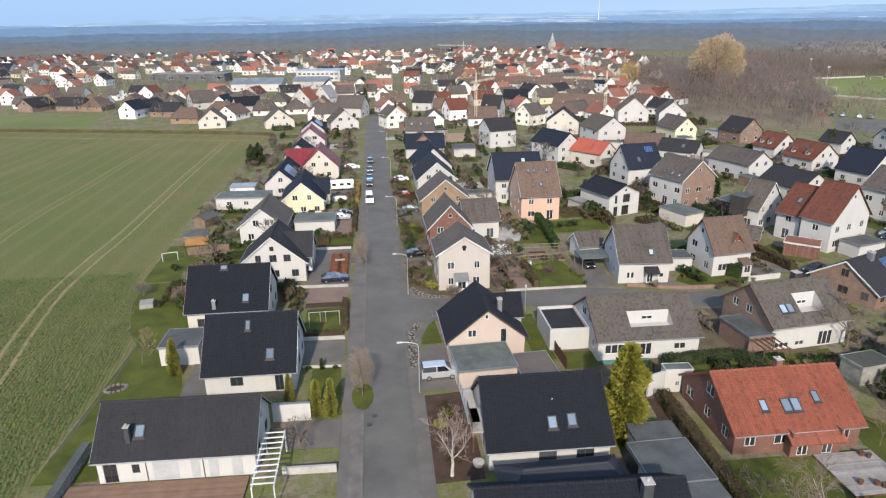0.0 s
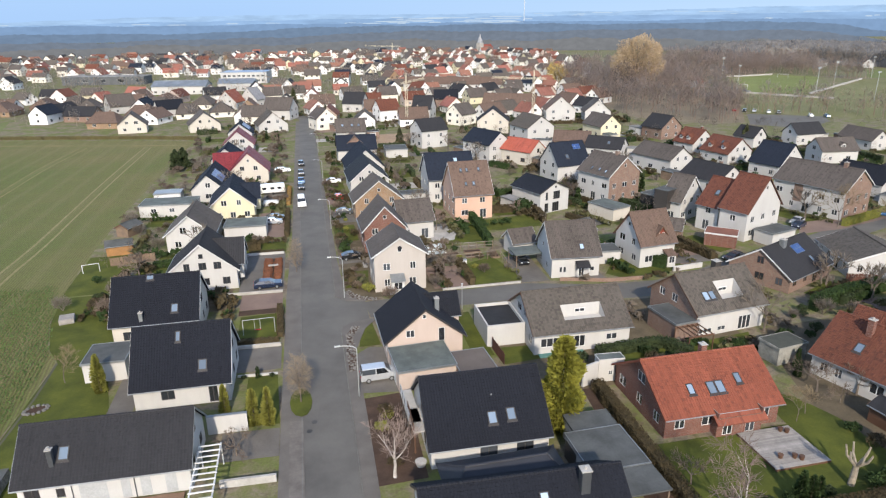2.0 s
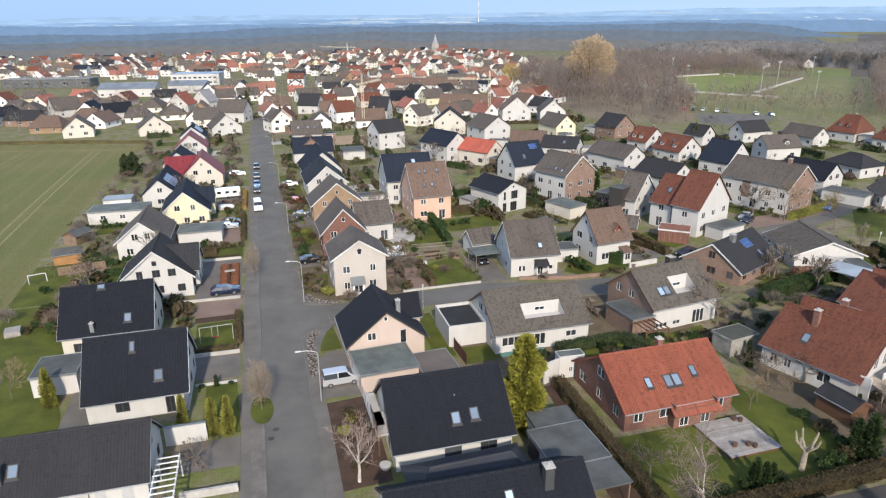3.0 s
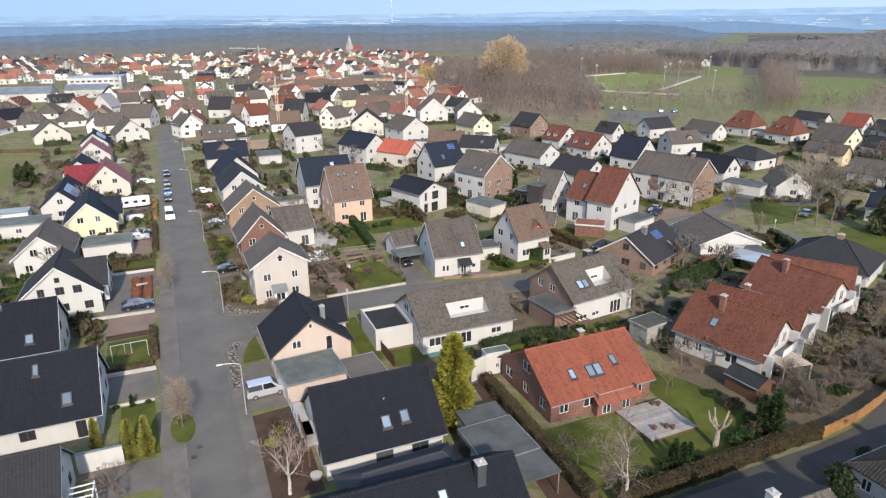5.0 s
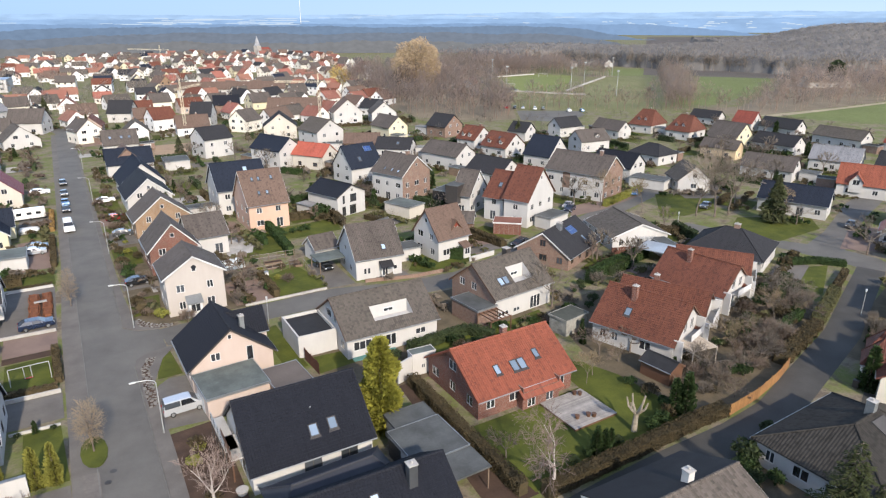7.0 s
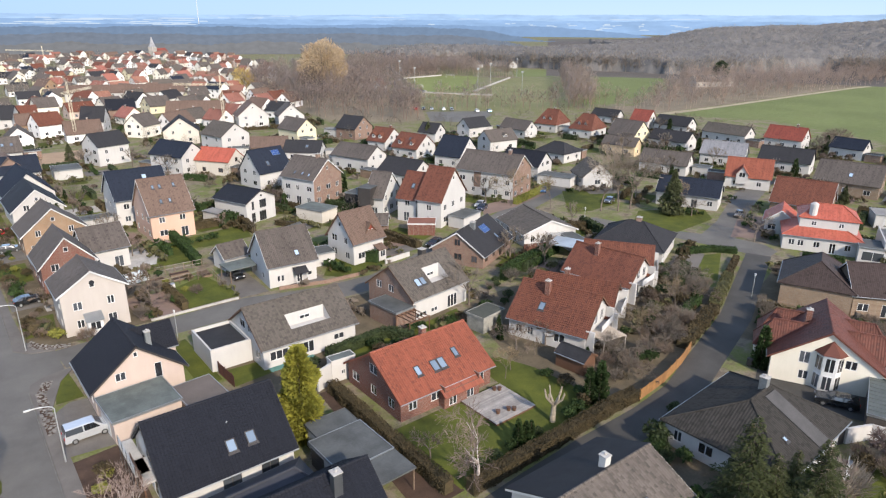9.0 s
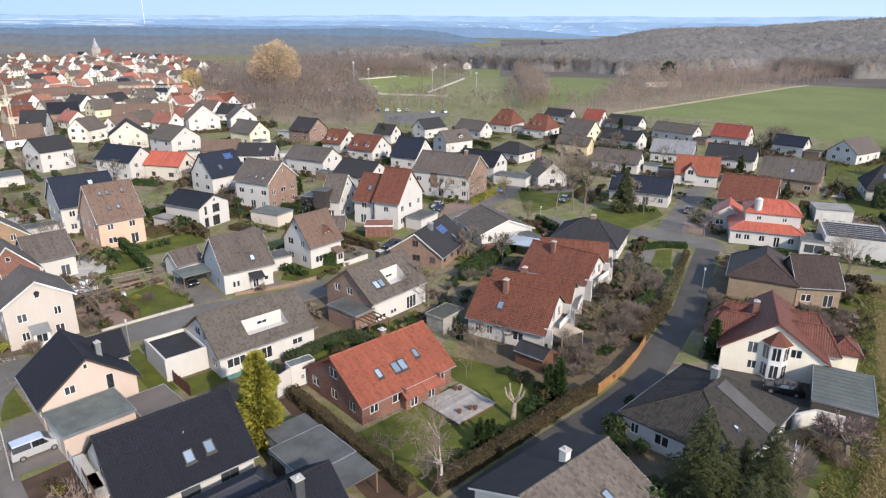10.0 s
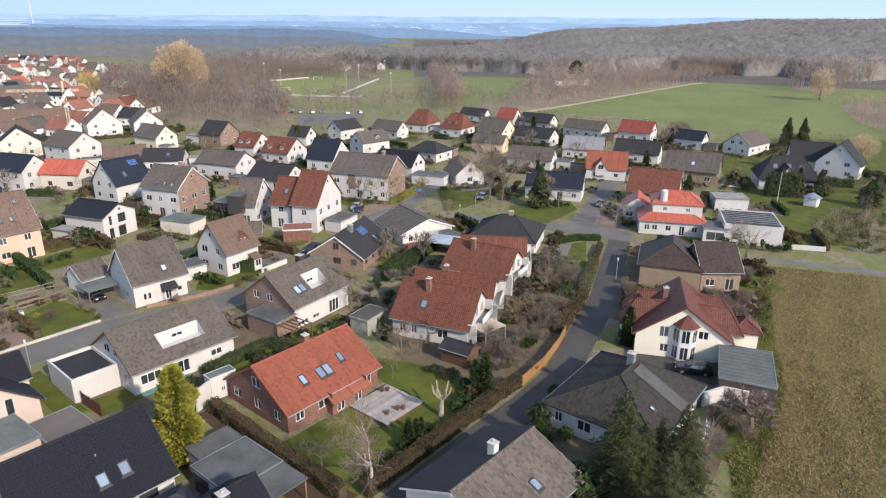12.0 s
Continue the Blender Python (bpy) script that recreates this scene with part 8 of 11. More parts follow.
# halls and the school
flat_building("white school with blue solar roof and rows of windows", -36, 523, -8, 34, 22, 8.0, WHITE, SOLAR, name="school", category="school", wins=[("E", -14 + 3.5 * i, z, 2.2, 1.4, None) for i in range(9) for z in (1.5, 4.8)])
flat_building("long dark grey school wing with a pale flat roof", -138, 540, -10, 60, 16, 6.0, surface("dark_cladding", (0.10, 0.105, 0.11), rough=0.7), GRAVEL_R, name="school_wing", category="school", wins=[("E", -26 + 13 * i, 2.0, 4.0, 2.0, None) for i in range(5)])
house("white hall with a pale metal roof", -72, 452, -8, 34, 18, 5.0, 8.0, WHITE, METAL, seed=301, far=True, name="hall")
house("pale hall with a grey metal roof", -38, 462, -8, 24, 16, 5.0, 7.6, WHITE, METAL, seed=302, far=True, name="hall")
house("row of terraced houses with brown roofs", 96, 402, -22, 62, 11, 5.6, 9.6, WHITE, T_BROWN, seed=303, far=True, name="terrace_row")
ch = thing("church", pose(262, 930, 0, 0, 0, 30), "small grey stone church with a pointed spire", "church")
part("tower", box_bm(-3.6, -3.6, 0, 3.6, 3.6, 13), surface("church_stone", (0.40, 0.37, 0.33), rough=0.9), ch)
sp = bmesh.new()
bmesh.ops.create_cone(sp, cap_ends=True, segments=8, radius1=4.2, radius2=0.1, depth=13, matrix=Matrix.Translation((0, 0, 19.5)))
part("spire", sp, surface("spire_slate", (0.30, 0.30, 0.31), rough=0.6), ch)
nv = bmesh.new()
box(nv, 3.6, -5, 0, 22, 5, 6)
part("nave", nv, MATS["church_stone"], ch)
rb_ = bmesh.new()
vs_ = [rb_.verts.new(p) for p in ((3.5, -5.5, 6), (22.4, -5.5, 6), (22.4, 5.5, 6), (3.5, 5.5, 6), (3.5, 0, 11), (22.4, 0, 11))]
for f_ in ((0, 1, 5, 4), (2, 3, 4, 5), (1, 2, 5), (3, 0, 4), (3, 2, 1, 0)):
    rb_.faces.new([vs_[i] for i in f_])
part("roof", rb_, T_RED, ch)


def crane(x, y, h, jib, turn, label):
    ob = thing("tower_crane", pose(x, y, 0, 0, 0, turn), label, "crane")
    for nm, p, q, r in (("mast", (0, 0, 0), (0, 0, h), 0.42), ("jib", (-jib * 0.3, 0, h), (jib, 0, h + 1.5), 0.3), ("peak", (0, 0, h), (0, 0, h + 4), 0.2)):
        bm = bmesh.new()
        P, Q = Vector(p), Vector(q)
        d = (Q - P)
        a = d.normalized().orthogonal().normalized() * r
        b = d.normalized().cross(a)
        n = max(2, int(d.length / 2.5))
        cs = (a + b, a - b, -a - b, b - a)
        for c in cs:
            tube(bm, P + c, Q + c, 0.06, 0.06, 4)
        for i in range(n):
            for j in range(4):
                tube(bm, P + d * i / n + cs[j], P + d * (i + 1) / n + cs[(j + 1) % 4], 0.03, 0.03, 3)
        part(nm, bm, CRANE, ob)


CRANE = surface("crane_paint", (0.62, 0.56, 0.42), rough=0.6)
crane(93, 640, 20, 27, 190, "pale tower crane over the far village")
crane(44.9, 272.5, 18, 9, 20, "small yellow building crane on a plot")
crane(101.8, 273.4, 18, 20, 186, "slim yellow building crane among the houses")
mast = thing("radio_mast", pose(1140, 3240, 0), "tall thin white mast on the horizon", "mast")
mb = bmesh.new()
tube(mb, (0, 0, 0), (0, 0, 175), 1.7, 0.9, 8)
part("shaft", mb, FRAME_W, mast)


# ---- plants in the gardens ----
ROADS = [[(4.9, 83), (12.5, 86), (12.5, 97.4), (4.9, 100)], strip(SIDE, 3.2), strip(CUL, 2.5), [(-4.9, 20), (5.3, 20), (5.3, 310), (-4.6, 310)], [(112, 90), (120, 50), (130, 50), (138, 64), (190, 80), (190, 86), (138, 70), (126, 68), (118, 92)], [(5, 66), (10.4, 66.6), (10.4, 78), (5, 77)], [(-12, 95), (-4.7, 95), (-4.7, 120), (-12, 120)], [(71, 28.5), (78.5, 31.5), (83.5, 18), (77, 17)], [(35, 95), (40, 95), (40.6, 109), (35.4, 109)]]


def free(x, y, r):
    for fx, fy, a, L, W in FOOT:
        dx, dy = x - fx, y - fy
        u, v = dx * math.cos(a) + dy * math.sin(a), -dx * math.sin(a) + dy * math.cos(a)
        if abs(u) < L / 2 + r and abs(v) < W / 2 + r:
            return False
    return not any(in_poly(x, y, p) for p in ROADS)


# low garages and sheds beside the farther houses
gg = random.Random(31)
for fx, fy, fa, fL, fW in [f for f in FOOT if 105 < math.hypot(f[0], f[1]) < 290 and f[3] > 8.5 and f[0] > -8]:
    if gg.random() < 0.35:
        continue
    L_, W_ = gg.uniform(4.5, 7.0), gg.uniform(3.0, 4.2)
    du, dv = gg.choice(((1, 0.25), (-1, 0.25), (1, -0.25), (-1, -0.25), (0.2, 1)))
    cu, cv = (du * (fL / 2 + L_ / 2 + 0.3), dv * fW) if abs(du) == 1 else (du * fL, dv * (fW / 2 + W_ / 2 + 0.3))
    cx, cy = fx + cu * math.cos(fa) - cv * math.sin(fa), fy + cu * math.sin(fa) + cv * math.cos(fa)
    hu, hv = L_ / 2, W_ / 2
    cs = [(cx + a * hu * math.cos(fa) - b * hv * math.sin(fa), cy + a * hu * math.sin(fa) + b * hv * math.cos(fa)) for a, b in ((-1, -1), (1, -1), (1, 1), (-1, 1), (0, 0))]
    if all(free(x, y, 0.1) for x, y in cs):
        lb, wl, rf = gg.choice((("low white garage with a grey felt roof beside a house", WHITE, FELT), ("low brick garage with a dark felt roof beside a house", BRICK_B, BITUMEN), ("low cream annexe with a mossy flat roof", CREAM, FELT_G), ("low white annexe with a gravel roof", WHITE, GRAVEL_R), ("low timber shed with a felt roof", WOODEN, FELT)))
        flat_building(lb, cx, cy, math.degrees(fa), L_, W_, gg.uniform(2.3, 2.8), wl, rf, wins=[("E", 0, 0.05, 2.4, 2.0, DOOR)] if gg.random() < 0.5 and wl is not WOODEN else [])
birch = bare_meshes(19, 8.2, 0.42, 5, 0.16, 0.013, 0.005, BIRCH, surface("pale_birch_twigs", (0.27, 0.205, 0.175), (0.17, 0.125, 0.108), rough=0.9), (2, 3))
birch_b = bare_meshes(12, 7.6, 0.78, 5, 0.16, 0.012, 0.007, BIRCH, surface("pinkish_birch_twigs", (0.175, 0.125, 0.108), (0.105, 0.076, 0.066), rough=0.9), (2, 3), 0.3)
slim = bare_meshes(13, 6.8, 0.62, 4, 0.3, 0.011, 0.013, BARK, surface("yellowish_twigs", (0.26, 0.195, 0.11), (0.17, 0.125, 0.075), rough=0.9, rand=0.3), (3, 4))
fruit = bare_meshes(14, 4.5, 0.7, 4, 0.22, 0.02, 0.014, BARK, TWIG, (2, 4))
fruit_b = bare_meshes(15, 5.6, 0.62, 4, 0.25, 0.018, 0.014, BARK, TWIG_G, (2, 4))
fruit_s = bare_meshes(17, 4.5, 0.7, 3, 0.22, 0.022, 0.03, BARK, TWIG, (3, 4))
fruit_t = bare_meshes(18, 5.6, 0.6, 3, 0.25, 0.02, 0.03, BARK, TWIG_G, (3, 4))
bush_tree = bare_meshes(29, 4.6, 0.85, 4, 0.1, 0.02, 0.012, BARK, surface("reddish_brown_twigs", (0.20, 0.14, 0.12), (0.12, 0.085, 0.072), rough=0.95), (3, 4))
oak = bare_meshes(16, 14.8, 0.5, 4, 0.27, 0.012, 0.018, BARK, surface("pale_grey_twigs", (0.34, 0.28, 0.22), (0.235, 0.195, 0.155), rough=0.95, big=0.1, fine=3, thin=0.4), (3, 4))
tree("white-barked bare birch in a front garden", 6.4, 51.4, birch, 1.0, 20)
tree("bare birch with pinkish twigs beside a hedge", 34.7, 37.7, birch_b, 1.22, 40)
tree("bare tree on a garden lawn", -31.1, 78.3, slim, 0.75, 70)
tree("grey bare spreading tree behind a brick house", 62.3, 70.3, fruit_b, 1.35, 10)
for i, (x, y, s) in enumerate([(127.2, 89.4, 1.12), (131.0, 88.6, 1.05), (124.0, 92.0, 0.92), (136.5, 91.0, 0.85)]):
    tree("tall bare deciduous tree by the lawn", x, y, oak, s, i * 77, "tall bare trees")
for i, (x, y, s, ms) in enumerate([(129.6, 29.2, 1.15, fruit_b), (110.6, 29.4, 1.2, fruit), (61.7, 56.6 - 3.2, 0.85, fruit), (33.8, 43.9, 0.7, fruit), (53.0, 51.5, 0.6, slim), (69.3, 12.2, 1.15, bush_tree), (-9.0, 58.4, 0.75, fruit), (137.5, 76.0, 1.1, fruit_b), (139.8, 80.5, 1.2, slim), (116, 101, 1.3, slim), (110, 108.6, 1.5, slim), (130.5, 57.5, 1.4, fruit_b)]):
    tree("small leafless garden tree", x, y, ms, s, i * 63, "bare garden trees")
for i, (x, y, s, ms) in enumerate([(64.5, 41.5, 0.75, fruit), (66.0, 43.6, 0.9, fruit_b), (69.5, 41.4, 0.85, fruit), (71.5, 44.6, 1.0, slim), (74.0, 42.4, 0.8, fruit_b), (77.0, 45.2, 1.05, fruit), (80.5, 47.0, 0.8, fruit_b), (82.0, 44.4, 0.7, fruit), (86.0, 48.2, 1.0, slim), (90.0, 50.0, 1.15, fruit_b), (93.0, 48.0, 0.9, fruit), (97.0, 52.4, 1.1, fruit_b), (51.0, 50.4, 0.62, slim), (57.6, 55.0, 0.95, fruit), (58.5, 52.4, 0.6, fruit), (64.0, 38.9, 0.6, fruit)]):
    tree("small leafless garden tree over bare shrubs", x, y, ms, s, i * 71, "bare garden trees")
# pollarded tree with cut limbs
pw = Soup()
pr = random.Random(9)
pw.seg(Vector((0, 0, -0.1)), Vector((0.1, 0, 2.2)), 0.34, 0.26, 8)
for k in range(6):
    a = k * 1.05 + pr.uniform(-0.3, 0.3)
    p = Vector((0.1, 0, 2.1))
    q = p + Vector((math.cos(a) * 0.9, math.sin(a) * 0.9, pr.uniform(0.9, 1.5)))
    pw.seg(p, q, 0.17, 0.12, 6)
    pw.seg(q, q + Vector((math.cos(a) * 0.25, math.sin(a) * 0.25, pr.uniform(0.8, 1.3))), 0.12, 0.09, 6)
pt_ = new("pollarded_tree", pw.mesh("pollarded_tree", surface("pale_pollard_bark", (0.34, 0.29, 0.22), (0.17, 0.145, 0.11), rough=0.95, big=1.6, fine=9)))
pt_.matrix_basis = pose(48.6, 40.4, 0)
tagged(pt_, "pollarded tree with short cut limbs on a lawn", "tree")

tree("tall golden-green conifer beside a black roof", 25.4, 55.6, conifer_meshes(21, 11.0, 2.3, LEAF_Y, 9500, 0.3, 0.38, base=0.02, curl=-0.35), 1.0, 0)


def spruce_meshes(seed, h, r, leaf):
    """A spruce: whorls of drooping limbs, each hung with sprays, ragged at the outline."""
    rng = random.Random(seed)
    tr, cr = Soup(), Soup()
    tr.seg(Vector((0, 0, -0.1)), Vector((0, 0, h * 0.97)), h * 0.02, 0.025, 7)
    z = h * 0.06
    while z < h * 0.97:
        k = 1 - z / h
        for i in range(rng.randint(7, 10)):
            a = rng.uniform(0, 2 * math.pi)
            ln = r * k ** 0.72 * rng.uniform(0.55, 1.12)
            out, side = Vector((math.cos(a), math.sin(a), 0)), Vector((-math.sin(a), math.cos(a), 0))
            p0 = Vector((0, 0, z + rng.uniform(-0.2, 0.2)))
            tip = p0 + out * ln + Vector((0, 0, -ln * rng.uniform(0.1, 0.32)))
            tr.seg(p0, tip, 0.035, 0.008, 3)
            n = max(4, int(ln / 0.17))
            for q in range(n):
                t = (q + rng.random()) / n
                if t < 0.2 and rng.random() < 0.6:
                    continue
                c = p0.lerp(tip, t) + Vector((0, 0, 0.25 * math.sin(t * 3.0) * k))
                w = (1.15 - 0.75 * t) * min(0.7, ln * 0.3) + 0.12
                for sg in (-1, 1):
                    d = (side * sg * rng.uniform(0.6, 1.0) + out * rng.uniform(0.25, 0.8) + Vector((0, 0, rng.uniform(-0.5, 0.1)))).normalized() * w * rng.uniform(0.5, 1.0)
                    cr.leaf(c + d * 0.7, d * 0.8, d.cross(Vector((0, 0, 1)) + rand_dir(rng) * 0.5).normalized() * rng.uniform(0.05, 0.10))
        z += rng.uniform(0.3, 0.42)
    return tr.mesh("trunk", BARK), cr.mesh("crown", leaf)


spr = spruce_meshes(22, 11.9, 4.2, surface("spruce_needles", (0.072, 0.082, 0.034), (0.032, 0.042, 0.019), rough=0.9, big=0.9, fine=4, spec=0.1, thin=0.3))
tree("broad dark spruce at the lane's houses", 49.4, 19.1, spr, 1.0, 0)
tree("broad dark spruce beside another", 53.4, 14.6, spr, 0.86, 130)
tree("broad dark spruce at the field's edge", 46.5, 13.5, spr, 0.8, 230)
tree("smaller spruce between the others", 51.6, 17.6, spr, 0.66, 77)
tree("smaller spruce at the bungalow", 55.4, 17.4, spr, 0.55, 300)
fir = conifer_meshes(23, 10.9, 2.6, surface("olive_needles", (0.085, 0.095, 0.034), (0.04, 0.048, 0.02), rough=0.85, big=1.0, fine=7, thin=0.2), 4200, 0.36, 0.85, base=0.03, curl=0.4, tier=0.25)
tree("tall olive-green fir on a lawn", 135.0, 80.0, fir, 1.0, 0)
for x, y, s in ((276.6, 55.2, 1.0), (281, 50.6, 0.98), (189.0, 37.0, 0.7), (192.5, 33.5, 0.72), (196.0, 29.0, 0.66), (178, 58, 0.45), (152, 196, 0.7), (12.0, 300, 0.7), (-2, 372, 0.8), (36, 236, 0.55)):
    tree("dark green conifer among the houses", x, y, fir, s, x * 37, "garden conifers")
pine = conifer_meshes(24, 6.3, 1.7, LEAF_D, 900, 0.5, 0.5, base=0.05)
for x, y in ((-37.6, 206), (-35.8, 209)):
    tree("dark pine at the field's edge", x, y, pine, 1.0, x * 11, "field-edge pines")
thuja = conifer_meshes(25, 4.5, 0.75, LEAF_G, 1500, 0.2, 0.45, base=0.01, curl=-0.6)
for x, y, s in ((79.3, 31.6, 1.35), (55.9, 39.6, 1.25), (55.0, 40.4, 1.05), (42.1, 39.5, 0.8), (44.0, 39.4, 0.6), (43.0, 39.2, 0.7), (59.5, 60.5, 0.6), (58.0, 58.6, 0.55), (62.6, 46.8, 0.5)):
    tree("narrow column-shaped green thuja", x, y, thuja, s, x * 51, "column thujas", name="thuja", category="conifer")


thuja_s = conifer_meshes(27, 4.5, 0.8, LEAF_G, 420, 0.36, 0.45, base=0.01, curl=-0.6)
thuja_y = conifer_meshes(26, 4.6, 0.72, LEAF_YG, 2600, 0.16, 0.42, base=0.01, curl=-0.7)
for x, y, s in ((-7.5, 63.7, 1.0), (-5.9, 63.5, 1.02), (-10.9, 66.9, 0.8), (-26.1, 75.1, 1.1)):
    tree("narrow yellow-green column thuja on a lawn", x, y, thuja_y, s, x * 51, "column thujas", name="thuja", category="conifer")


def big_crown(label, x, y, h, r, n, w, mat, seed, ln=1.0):
    rng_ = random.Random(seed)
    tr, cr = Soup(), Soup()
    tr.seg(Vector((0, 0, -0.2)), Vector((0, 0, h * 0.4)), h * (0.03 if h > 8 else 0.014), h * (0.02 if h > 8 else 0.01), 7)
    for i in range(14):
        d = rand_dir(rng_)
        d.z = abs(d.z) + 0.4
        tr.seg(Vector((0, 0, h * rng_.uniform(0.2, 0.4))), Vector((d.x * r * 0.7, d.y * r * 0.7, h * 0.45 + d.z * h * 0.35)), h * 0.006, min(0.08, h * 0.003), 4)
    for i in range(n):
        d = rand_dir(rng_)
        k = rng_.random() ** 0.33 * (1 + 0.14 * math.sin(d.x * 5 + seed) * math.cos(d.z * 6 + d.y * 3))
        c = Vector((d.x * r * k, d.y * r * k, h * 0.56 + d.z * h * 0.44 * k))
        u = (Vector((d.x, d.y, 0.2 + d.z * 0.5)) + rand_dir(rng_) * 0.6).normalized() * rng_.uniform(0.6, 1.5) * ln
        cr.leaf(c, u, u.cross(rand_dir(rng_)).normalized() * w)
    return tree(label, x, y, (tr.mesh("trunk", BARK), cr.mesh("crown", mat)), 1.0, 0)


TAN = surface("tan_street_twigs", (0.36, 0.27, 0.17), (0.24, 0.18, 0.115), rough=0.9, thin=0.3)
big_crown("slender bare street tree in a grass patch", -2.4, 67.0, 6.6, 1.55, 1300, 0.013, TAN, 61, 0.42)
big_crown("slender bare street tree on the verge", -2.6, 109.8, 6.6, 1.4, 900, 0.014, TAN, 62, 0.42)
big_crown("great yellow-brown willow above the wood", 205, 372, 34, 15.5, 6500, 0.2, TWIG_Y, 31)
big_crown("rounded bare tree beside the willow", 186, 352, 20, 8, 1600, 0.12, TWIG, 32)
big_crown("yellowish bare willow at the meadow's end", 478.4, 80.6, 20, 7.5, 1500, 0.13, TWIG_Y, 33)
big_crown("small yellow willow at the village's edge", 172, 420, 16, 7, 1200, 0.12, surface("bright_willow_twigs", (0.5, 0.36, 0.1), (0.35, 0.25, 0.08), rough=0.9), 34)
big_crown("pale yellow shrub-like tree at a garden's edge", 262, 28, 9, 5, 1300, 0.06, TWIG_Y, 35)
big_crown("rounded bare tree on the meadow", 262, 92, 7.5, 5.0, 1300, 0.05, TWIG, 36)
tree("dark round evergreen before the wood", 542, 290, conifer_meshes(33, 15.0, 7.0, LEAF_D, 900, 1.1, 0.4, base=0.1), 1.0, 0)
for x, y, s in ((245, 88, 0.45), (262, 66, 0.4), (118, 300, 0.6)):
    tree("bare tree at the meadow's edge", x, y, oak, s, x, "meadow trees")

SH = [shrub_mesh(41, 1.1, 1.1, 0.8, TWIG, 340, 0.29, 1.0), shrub_mesh(42, 1.5, 1.3, 1.1, TWIG_G, 400, 0.35, 1.0), shrub_mesh(43, 1.0, 1.0, 0.75, LEAF_G, 340, 0.185), shrub_mesh(44, 0.8, 0.8, 0.6, LEAF_D, 320, 0.15),
      shrub_mesh(45, 1.2, 1.0, 0.8, LEAF_B, 420, 0.18, 0.4), shrub_mesh(46, 0.7, 0.7, 0.5, surface("yellow_green_leaves", (0.20, 0.19, 0.03), (0.11, 0.12, 0.025), rough=0.85, big=1.5, fine=8), 300, 0.13)]
SL = ["leafless brown garden shrub in bare soil", "tall leafless grey shrub beside a garden", "rounded evergreen garden shrub by a house", "dark clipped evergreen garden bush", "garden shrub with dry brown leaves", "low yellow-green bush in a bed"]


def shrub(k, x, y, s, turn, group="garden shrubs"):
    ob = new("shrub", SH[k])
    ob.matrix_basis = pose(x, y, 0, 0, 0, turn)
    ob.scale = (s, s, s)
    return tagged(ob, SL[k], "shrub", group)


rs = random.Random(77)
SHRUBS = []
for poly, n, kinds in (([(-38, 88), (-28, 92), (-27, 130), (-31, 170), (-30, 258), (-38.5, 256), (-40.5, 200), (-41, 160), (-39.8, 126)], 58, (0, 1, 2, 4, 0, 3)),
                       ([(59, 40.5), (76, 41.5), (100, 51), (104, 57), (96, 60), (84, 53), (70, 47.5), (60, 47)], 80, (0, 1, 1, 4, 2, 0)),
                       ([(18, 97), (34, 97), (36, 112), (28, 118), (19, 118)], 24, (0, 1, 4, 2, 5)),
                       ([(5.5, 52), (9.4, 52), (9.8, 65), (5.5, 65)], 4, (4, 5)),
                       ([(42, 12), (60, 13), (58, 18), (44, 24), (38, 20)], 22, (3, 2, 1, 3)),
                       ([(47, 32), (57, 31.4), (54, 27), (48, 29)], 12, (2, 3, 2)),
                       ([(84, 34), (98, 41), (118, 48), (120, 45), (100, 30), (92, 22), (88, 30)], 22, (0, 1, 2, 4)),
                       ([(88, 18), (124, 26.5), (122, 32), (90, 24)], 18, (0, 1, 0)),
                       ([(145, 0), (190, 20), (215, 10), (200, -20), (150, -15)], 26, (1, 0, 1)),
                       ([(66, 11.5), (74, 13.5), (72, 17), (66, 16)], 7, (0, 4, 5)),
                       ([(5.4, 97.5), (10, 98), (10, 110), (5.5, 108)], 10, (2, 4, 5, 0)),
                       ([(36, 62), (58, 62), (58, 68), (36, 69)], 18, (2, 3, 4, 0)),
                       ([(62, 62), (80, 72), (76, 76), (62, 72)], 12, (3, 2, 1)),
                       ([(5.6, 120), (10, 120), (10, 200), (5.8, 200)], 26, (2, 0, 5, 4)),
                       ([(-12, 122), (-5, 122), (-4.4, 250), (-10, 250)], 36, (0, 4, 5, 2, 4)),
                       ([(24, 130), (34, 132), (60, 150), (62, 190), (26, 190)], 34, (2, 0, 1, 4)),
                       ([(86, 120), (106, 128), (150, 150), (150, 190), (100, 200), (60, 190), (64, 140)], 40, (0, 1, 2, 3, 4)),
                       ([(140, 92), (200, 110), (240, 130), (240, 160), (170, 150), (140, 118)], 28, (0, 2, 3, 4)),
                       ([(150, 60), (230, 60), (260, 110), (180, 100)], 22, (0, 2, 3, 4)),
                       ([(-30, 60), (-24, 70), (-25, 62)], 3, (3, 4))):
    xs, ys = [p[0] for p in poly], [p[1] for p in poly]
    got = tries = 0
    while got < n and tries < n * 12:
        tries += 1
        x, y = rs.uniform(min(xs), max(xs)), rs.uniform(min(ys), max(ys))
        if in_poly(x, y, poly) and free(x, y, 0.9):
            SHRUBS.append((rs.choice(kinds), x, y, rs.uniform(0.5, 1.25)))
            got += 1
SHRUBS.sort(key=lambda s: math.hypot(s[1], s[2]))
for k, x, y, s in SHRUBS[:290]:
    shrub(k, x, y, s, rs.uniform(0, 360))
rest = SHRUBS[290:]
